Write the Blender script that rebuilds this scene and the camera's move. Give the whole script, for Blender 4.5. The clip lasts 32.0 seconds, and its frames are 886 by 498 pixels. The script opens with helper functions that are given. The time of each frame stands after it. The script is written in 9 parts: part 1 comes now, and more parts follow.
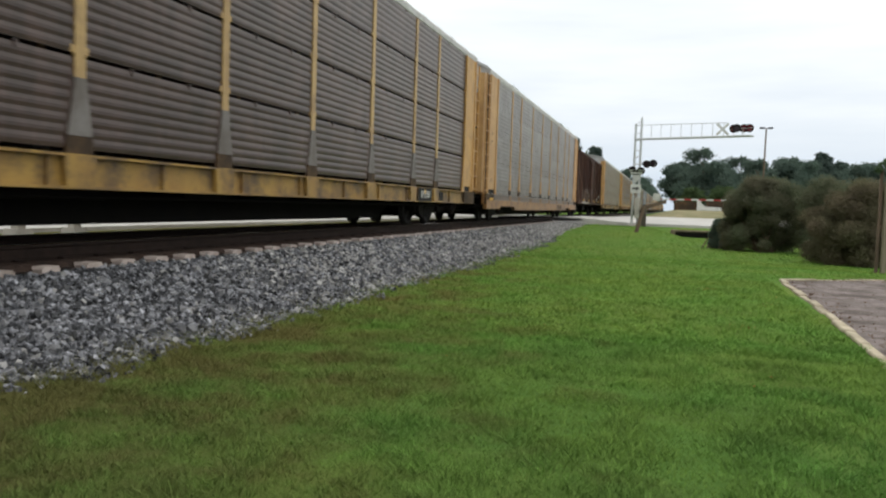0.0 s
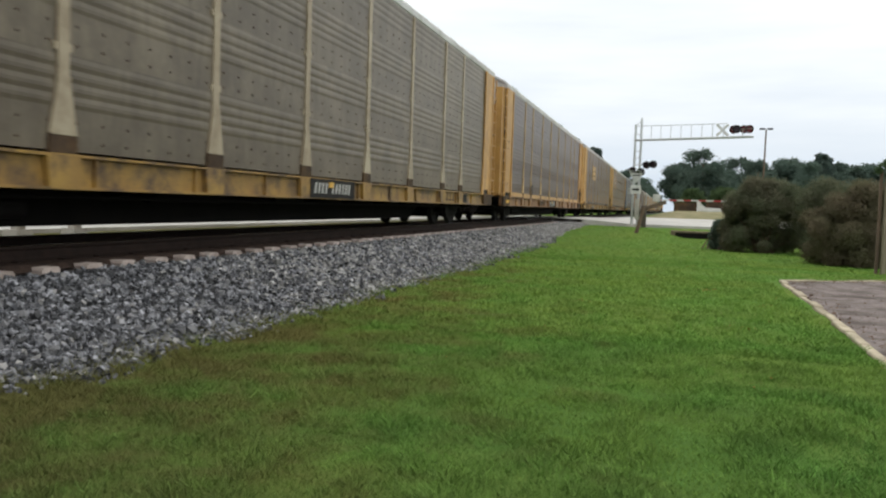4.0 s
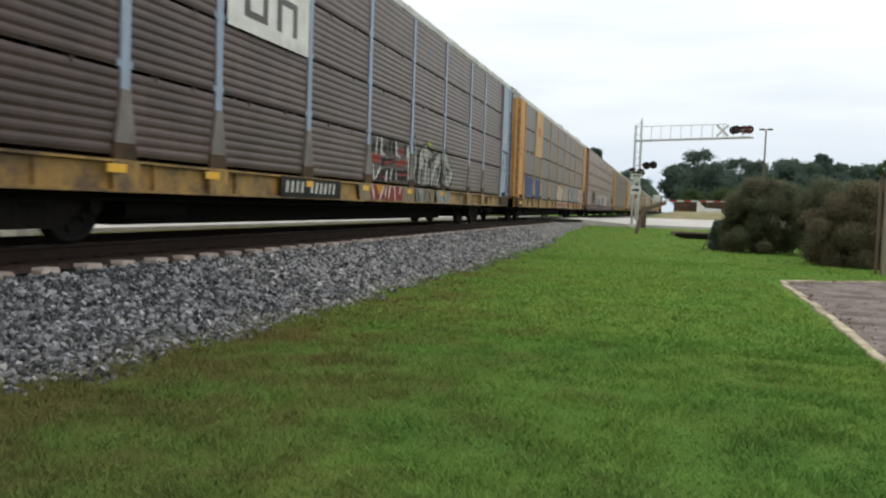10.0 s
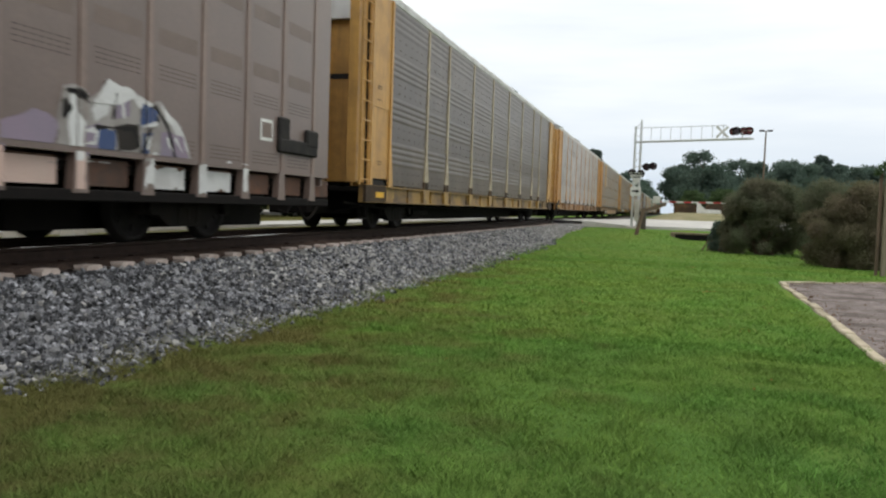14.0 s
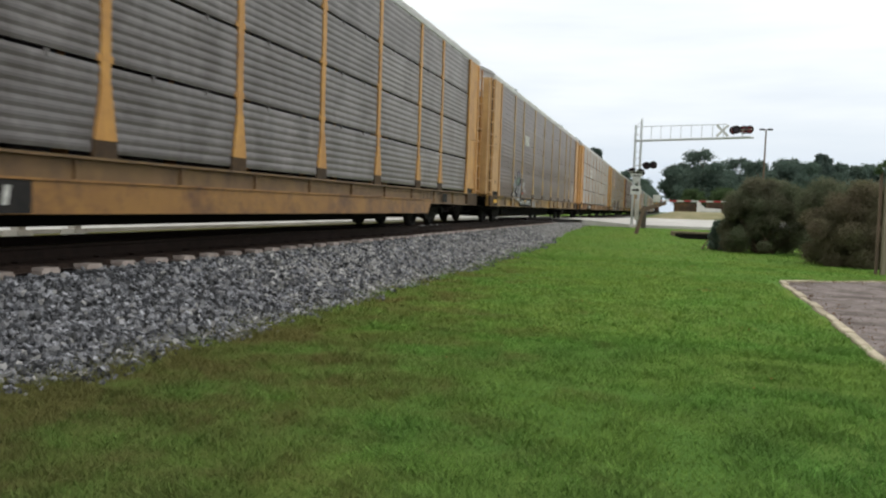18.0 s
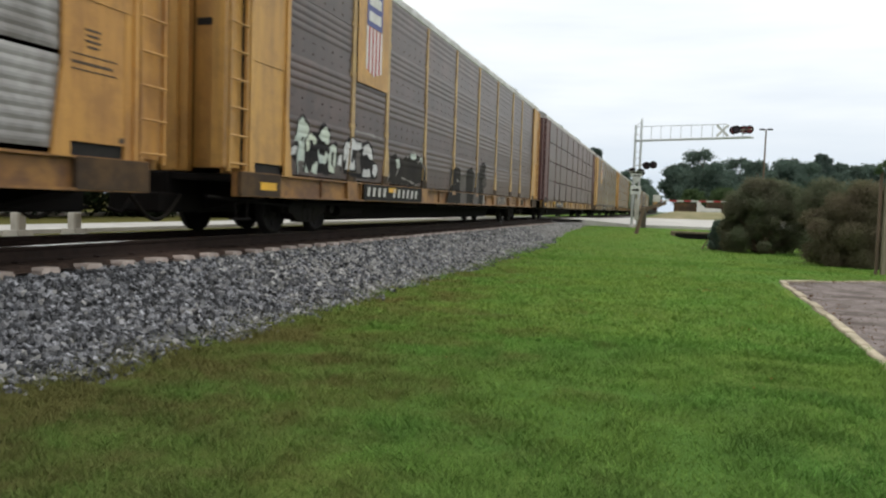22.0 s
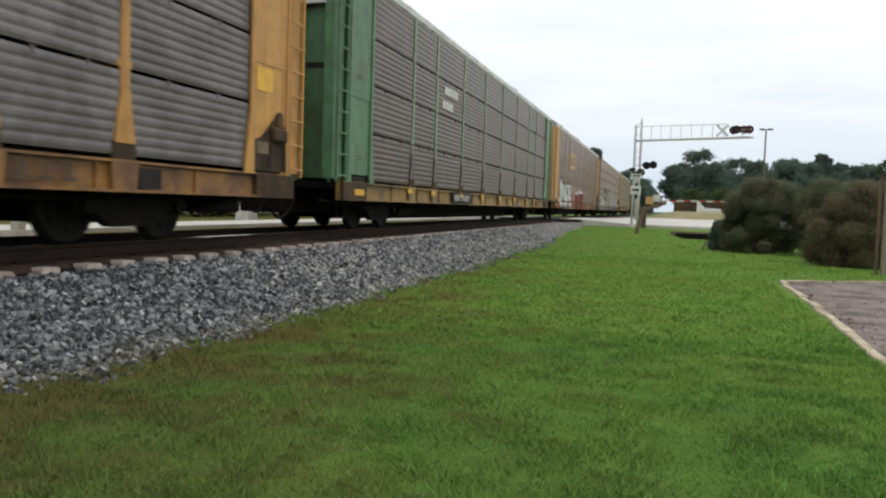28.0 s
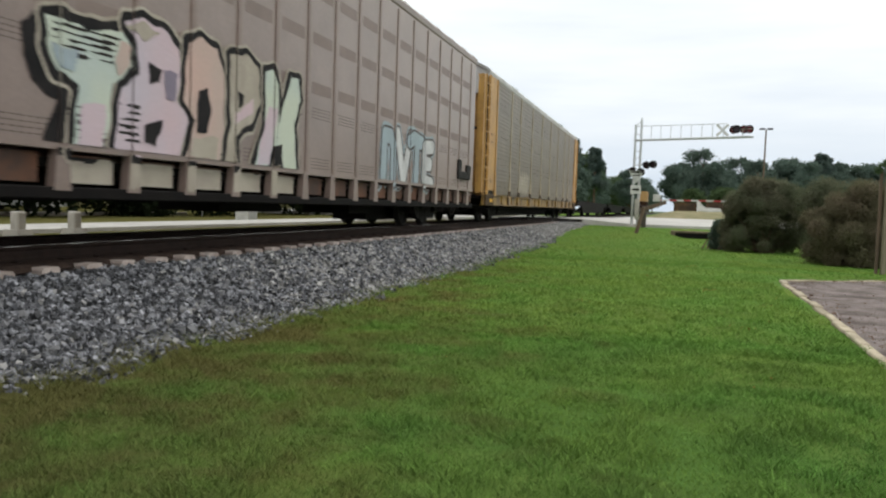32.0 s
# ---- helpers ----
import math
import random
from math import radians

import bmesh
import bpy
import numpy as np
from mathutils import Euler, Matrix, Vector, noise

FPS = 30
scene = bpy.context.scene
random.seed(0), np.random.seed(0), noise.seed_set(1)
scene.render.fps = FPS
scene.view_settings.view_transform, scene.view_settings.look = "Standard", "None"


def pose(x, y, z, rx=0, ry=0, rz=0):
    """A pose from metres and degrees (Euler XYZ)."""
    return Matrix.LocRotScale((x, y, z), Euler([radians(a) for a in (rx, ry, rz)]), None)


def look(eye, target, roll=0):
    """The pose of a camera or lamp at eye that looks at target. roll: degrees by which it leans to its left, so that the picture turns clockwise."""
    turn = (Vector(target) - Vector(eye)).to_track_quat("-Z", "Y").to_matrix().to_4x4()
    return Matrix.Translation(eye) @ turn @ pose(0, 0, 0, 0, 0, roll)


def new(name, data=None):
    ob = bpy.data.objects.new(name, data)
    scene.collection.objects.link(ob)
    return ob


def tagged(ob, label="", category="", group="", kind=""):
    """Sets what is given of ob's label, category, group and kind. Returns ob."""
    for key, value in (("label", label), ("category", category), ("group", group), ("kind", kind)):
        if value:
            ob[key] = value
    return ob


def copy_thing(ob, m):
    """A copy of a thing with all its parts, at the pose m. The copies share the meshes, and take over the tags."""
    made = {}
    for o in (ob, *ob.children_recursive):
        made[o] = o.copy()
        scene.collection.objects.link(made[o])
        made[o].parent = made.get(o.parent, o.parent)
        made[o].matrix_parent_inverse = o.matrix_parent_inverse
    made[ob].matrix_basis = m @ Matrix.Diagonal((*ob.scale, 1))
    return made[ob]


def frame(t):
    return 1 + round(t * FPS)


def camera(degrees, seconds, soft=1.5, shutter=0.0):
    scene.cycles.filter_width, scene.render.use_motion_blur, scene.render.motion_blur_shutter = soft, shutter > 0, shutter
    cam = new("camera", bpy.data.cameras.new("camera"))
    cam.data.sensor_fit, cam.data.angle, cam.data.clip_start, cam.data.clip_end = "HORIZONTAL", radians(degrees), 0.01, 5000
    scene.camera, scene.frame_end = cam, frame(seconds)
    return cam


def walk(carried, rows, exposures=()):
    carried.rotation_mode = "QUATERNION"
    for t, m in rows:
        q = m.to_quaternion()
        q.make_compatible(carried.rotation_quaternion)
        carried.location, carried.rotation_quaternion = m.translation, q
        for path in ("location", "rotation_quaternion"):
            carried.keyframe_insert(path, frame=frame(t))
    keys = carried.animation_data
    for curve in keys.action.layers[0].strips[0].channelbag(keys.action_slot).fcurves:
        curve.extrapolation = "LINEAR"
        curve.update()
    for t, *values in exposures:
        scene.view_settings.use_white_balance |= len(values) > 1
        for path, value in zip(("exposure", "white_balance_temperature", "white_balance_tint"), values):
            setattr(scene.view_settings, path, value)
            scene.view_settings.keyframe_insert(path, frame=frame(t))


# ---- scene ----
# Metres. The track runs along y; the camera stands on the lawn at x = 0, y = 0. The train comes towards it.
TRACK_X = -7.62      # centre line of the track
LONG = 1.0358        # lengthwise scale of the plan of the lawn
TIE_Z = 0.64         # top of the ties
RAIL_Z = 0.845       # top of the rails
EYE = Vector((0.0, 0.0, 1.45))
YAW, PITCH, ROLL = 15.846, 3.186, 1.88

cam = camera(58.4, 32.0, soft=2.2, shutter=0.12)


def aim(nod):
    yaw, pitch = radians(YAW), radians(PITCH) - nod
    way = Vector((-math.sin(yaw) * math.cos(pitch), math.cos(yaw) * math.cos(pitch), -math.sin(pitch)))
    return look(EYE, EYE + way, ROLL)


NODS = [(0, -2.5), (0.5, -1.2), (1.5, -1), (3.5, -1), (5.5, -0.4), (6.0, -0.8), (6.5, 3), (7.0, 1.6), (7.5, 0), (9, 0), (12, 0),
        (12.5, 0.9), (13, 1.4), (13.5, 3), (14, 2.2), (14.5, 2.6), (16.5, 1.7), (17, 0.2), (20, 0), (24, -0.3), (25, -1), (25.5, -0.8),
        (27.5, -0.7), (28, -0.1), (31, -0.1), (31.5, -0.9), (32, -0.8)]
walk(cam, [(t, aim(d / 1403)) for t, d in NODS], exposures=[(0, 0.06), (32, 0.06)])

# ---- world and light: a bright overcast sky ----
SUN_EL, SUN_AZ = 58, 115    # degrees: height, and the bearing clockwise from +y
world = bpy.data.worlds.new("overcast_sky")
scene.world = world
world.use_nodes = True
wn, wl = world.node_tree.nodes, world.node_tree.links
wn.clear()
w_out = wn.new("ShaderNodeOutputWorld")
w_bg = wn.new("ShaderNodeBackground")
w_sky = wn.new("ShaderNodeTexSky")
w_sky.sky_type, w_sky.sun_disc = "NISHITA", False
w_sky.sun_elevation, w_sky.sun_rotation = radians(SUN_EL), radians(SUN_AZ)
w_co = wn.new("ShaderNodeTexCoord")
w_sep = wn.new("ShaderNodeSeparateXYZ")
w_map = wn.new("ShaderNodeMapping")
w_map.inputs["Scale"].default_value = (1.0, 1.0, 7.0)
w_noise = wn.new("ShaderNodeTexNoise")
w_noise.inputs["Scale"].default_value, w_noise.inputs["Detail"].default_value = 2.2, 5
w_ramp = wn.new("ShaderNodeValToRGB")       # overcast: brighter towards the zenith
w_ramp.color_ramp.elements[0].position, w_ramp.color_ramp.elements[0].color = 0.0, (0.68, 0.77, 0.88, 1)
w_ramp.color_ramp.elements[1].position, w_ramp.color_ramp.elements[1].color = 0.42, (1.26, 1.29, 1.25, 1)
e = w_ramp.color_ramp.elements.new(0.14)
e.color = (0.86, 0.92, 0.98, 1)
e = w_ramp.color_ramp.elements.new(0.25)
e.color = (1.10, 1.13, 1.11, 1)
w_add = wn.new("ShaderNodeMath")
w_add.operation = "MULTIPLY_ADD"
w_add.inputs[1].default_value, w_add.inputs[2].default_value = 0.34, -0.16
w_sum = wn.new("ShaderNodeMath")
w_sum.operation = "ADD"
w_dim = wn.new("ShaderNodeVectorMath")
w_dim.operation = "SCALE"
w_dim.inputs["Scale"].default_value = 0.10
w_mix = wn.new("ShaderNodeMix")
w_mix.data_type = "RGBA"
w_mix.inputs[0].default_value = 0.93
wl.new(w_co.outputs["Generated"], w_sep.inputs[0])
wl.new(w_co.outputs["Generated"], w_map.inputs["Vector"])
wl.new(w_map.outputs[0], w_noise.inputs["Vector"])
wl.new(w_noise.outputs["Fac"], w_add.inputs[0])
wl.new(w_sep.outputs["Z"], w_sum.inputs[0])
wl.new(w_add.outputs[0], w_sum.inputs[1])
wl.new(w_sum.outputs[0], w_ramp.inputs[0])
wl.new(w_sky.outputs[0], w_dim.inputs[0])
wl.new(w_dim.outputs[0], w_mix.inputs[6])
wl.new(w_ramp.outputs[0], w_mix.inputs[7])
wl.new(w_mix.outputs[2], w_bg.inputs["Color"])
w_bg.inputs["Strength"].default_value = 1.0
wl.new(w_bg.outputs[0], w_out.inputs[0])

sun = new("sun", bpy.data.lights.new("sun", "SUN"))
sun.data.energy, sun.data.angle, sun.data.color = 0.55, radians(25), (1.0, 0.97, 0.92)
az, el = radians(SUN_AZ), radians(SUN_EL)
sun.matrix_world = look(Vector((0, 0, 30)), Vector((0, 0, 30)) - Vector((math.sin(az) * math.cos(el), math.cos(az) * math.cos(el), math.sin(el))))


# ---- materials ----
def mat(name, a, b=None, scale=6.0, rough=0.7, metal=0.0, bump=0.0, streak=0.0, rnd=0.0, fine=60.0, lo=0.35, hi=0.7, island=0.0, glow=None, dirt=None, dirt_amt=0.0, dry=None, near_shade=None, coat=0.0, spec=0.5, runs=0.0):
    """Two colours by noise, a finer grain, optional vertical streaks, and a shift of tone from piece to piece."""
    m = bpy.data.materials.new(name)
    m.use_nodes = True
    n, l = m.node_tree.nodes, m.node_tree.links
    p = n["Principled BSDF"]
    p.inputs["Roughness"].default_value, p.inputs["Metallic"].default_value = rough, metal
    p.inputs["Specular IOR Level"].default_value = spec
    p.inputs["Coat Weight"].default_value, p.inputs["Coat Roughness"].default_value = coat, 0.3
    co = n.new("ShaderNodeTexCoord")
    one = n.new("ShaderNodeObjectInfo")     # no two pieces carry the same stains
    shift = n.new("ShaderNodeMath")
    shift.operation, shift.inputs[1].default_value = "MULTIPLY", 47.0
    l.new(one.outputs["Random"], shift.inputs[0])
    spot = n.new("ShaderNodeVectorMath")
    spot.operation = "ADD"
    l.new(co.outputs["Object"], spot.inputs[0])
    l.new(shift.outputs[0], spot.inputs[1])
    mp = n.new("ShaderNodeMapping")
    mp.inputs["Scale"].default_value = (1, 1, 0.12 if streak else 1)
    l.new(spot.outputs[0], mp.inputs["Vector"])
    nz = n.new("ShaderNodeTexNoise")
    nz.inputs["Scale"].default_value, nz.inputs["Detail"].default_value = scale, 6
    l.new(mp.outputs[0], nz.inputs["Vector"])
    rp = n.new("ShaderNodeValToRGB")
    b = b or tuple(c * 0.7 for c in a)
    rp.color_ramp.elements[0].position, rp.color_ramp.elements[0].color = lo, (*a, 1)
    rp.color_ramp.elements[1].position, rp.color_ramp.elements[1].color = hi, (*b, 1)
    l.new(nz.outputs["Fac"], rp.inputs[0])
    col = rp.outputs[0]
    fn = n.new("ShaderNodeTexNoise")
    fn.inputs["Scale"].default_value, fn.inputs["Detail"].default_value = fine, 3
    l.new(co.outputs["Object"], fn.inputs["Vector"])
    mr = n.new("ShaderNodeMapRange")
    mr.inputs["To Min"].default_value, mr.inputs["To Max"].default_value = 0.78, 1.2
    l.new(fn.outputs["Fac"], mr.inputs["Value"])
    hs = n.new("ShaderNodeHueSaturation")
    l.new(col, hs.inputs["Color"])
    val = mr.outputs[0]
    if rnd or island:
        if island:
            oi = n.new("ShaderNodeNewGeometry")
            src = oi.outputs["Random Per Island"]
        else:
            oi = n.new("ShaderNodeObjectInfo")
            src = oi.outputs["Random"]
        m2 = n.new("ShaderNodeMapRange")
        m2.inputs["To Min"].default_value, m2.inputs["To Max"].default_value = 1 - (rnd or island), 1 + (rnd or island)
        l.new(src, m2.inputs["Value"])
        mm = n.new("ShaderNodeMath")
        mm.operation = "MULTIPLY"
        l.new(val, mm.inputs[0])
        l.new(m2.outputs[0], mm.inputs[1])
        val = mm.outputs[0]
    l.new(val, hs.inputs["Value"])
    col = hs.outputs[0]
    if dirt:
        dn = n.new("ShaderNodeTexNoise")
        dn.inputs["Scale"].default_value, dn.inputs["Detail"].default_value, dn.inputs["Roughness"].default_value = 1.9 if streak == 2 else 1.3, 8, 0.72
        l.new(spot.outputs[0] if streak == 2 else mp.outputs[0], dn.inputs["Vector"])
        dr = n.new("ShaderNodeMapRange")
        dr.inputs["From Min"].default_value, dr.inputs["From Max"].default_value = 0.45, 0.61
        dr.inputs["To Max"].default_value = dirt_amt
        l.new(dn.outputs["Fac"], dr.inputs["Value"])
        dm = n.new("ShaderNodeMix")
        dm.data_type = "RGBA"
        l.new(dr.outputs[0], dm.inputs[0])
        l.new(col, dm.inputs[6])
        dm.inputs[7].default_value = (*dirt, 1)
        col = dm.outputs[2]
    if runs:    # grime that has run down the side
        rm = n.new("ShaderNodeMapping")
        rm.inputs["Scale"].default_value = (4.5, 4.5, 0.35)
        l.new(spot.outputs[0], rm.inputs["Vector"])
        rn = n.new("ShaderNodeTexNoise")
        rn.inputs["Scale"].default_value, rn.inputs["Detail"].default_value, rn.inputs["Roughness"].default_value = 1.6, 6, 0.6
        l.new(rm.outputs[0], rn.inputs["Vector"])
        rr = n.new("ShaderNodeMapRange")
        rr.inputs["From Min"].default_value, rr.inputs["From Max"].default_value, rr.inputs["To Max"].default_value = 0.46, 0.72, runs
        l.new(rn.outputs["Fac"], rr.inputs["Value"])
        rx = n.new("ShaderNodeMix")
        rx.data_type = "RGBA"
        l.new(rr.outputs[0], rx.inputs[0])
        l.new(col, rx.inputs[6])
        rx.inputs[7].default_value = (*(dirt or SOOT), 1)
        col = rx.outputs[2]
    if dry:     # parched turf along the ballast
        sx = n.new("ShaderNodeSeparateXYZ")
        l.new(co.outputs["Object"], sx.inputs[0])
        dz = n.new("ShaderNodeTexNoise")
        dz.inputs["Scale"].default_value, dz.inputs["Detail"].default_value, dz.inputs["Roughness"].default_value = 1.1, 7, 0.65
        l.new(co.outputs["Object"], dz.inputs["Vector"])
        ma = n.new("ShaderNodeMath")
        ma.operation = "MULTIPLY_ADD"
        ma.inputs[1].default_value = -0.088
        my = n.new("ShaderNodeMath")
        my.operation = "MULTIPLY_ADD"
        my.inputs[1].default_value = -0.014
        l.new(sx.outputs["Y"], my.inputs[0])
        l.new(dz.outputs["Fac"], my.inputs[2])
        l.new(sx.outputs["X"], ma.inputs[0])
        l.new(my.outputs[0], ma.inputs[2])
        mq = n.new("ShaderNodeMapRange")
        mq.inputs["From Min"].default_value, mq.inputs["From Max"].default_value = 0.49, 0.80
        mq.inputs["To Max"].default_value = 0.85
        l.new(ma.outputs[0], mq.inputs["Value"])
        md = n.new("ShaderNodeMix")
        md.data_type = "RGBA"
        l.new(mq.outputs[0], md.inputs[0])
        l.new(col, md.inputs[6])
        md.inputs[7].default_value = (*dry, 1)
        col = md.outputs[2]
    if near_shade:    # near turf darkened in colour for shade between blades, fading with distance
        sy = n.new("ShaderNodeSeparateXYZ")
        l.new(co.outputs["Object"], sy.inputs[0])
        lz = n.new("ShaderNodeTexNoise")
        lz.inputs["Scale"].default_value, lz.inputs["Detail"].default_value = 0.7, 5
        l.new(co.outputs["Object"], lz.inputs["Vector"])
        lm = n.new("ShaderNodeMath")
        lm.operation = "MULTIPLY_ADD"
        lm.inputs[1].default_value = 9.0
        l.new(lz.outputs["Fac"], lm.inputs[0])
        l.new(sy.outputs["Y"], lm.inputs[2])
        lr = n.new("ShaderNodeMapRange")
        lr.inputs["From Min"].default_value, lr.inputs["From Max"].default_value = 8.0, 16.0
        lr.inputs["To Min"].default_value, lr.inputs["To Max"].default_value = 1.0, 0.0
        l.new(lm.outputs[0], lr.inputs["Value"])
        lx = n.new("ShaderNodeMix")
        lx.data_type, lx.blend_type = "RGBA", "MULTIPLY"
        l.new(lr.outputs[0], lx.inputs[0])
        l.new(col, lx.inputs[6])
        lx.inputs[7].default_value = (*near_shade, 1)
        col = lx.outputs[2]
    l.new(col, p.inputs["Base Color"])
    if bump:
        bp = n.new("ShaderNodeBump")
        bp.inputs["Strength"].default_value, bp.inputs["Distance"].default_value = bump, 0.02
        l.new(fn.outputs["Fac"], bp.inputs["Height"])
        l.new(bp.outputs[0], p.inputs["Normal"])
    if glow:
        p.inputs["Emission Color"].default_value, p.inputs["Emission Strength"].default_value = (*glow[:3], 1), glow[3]
    return m


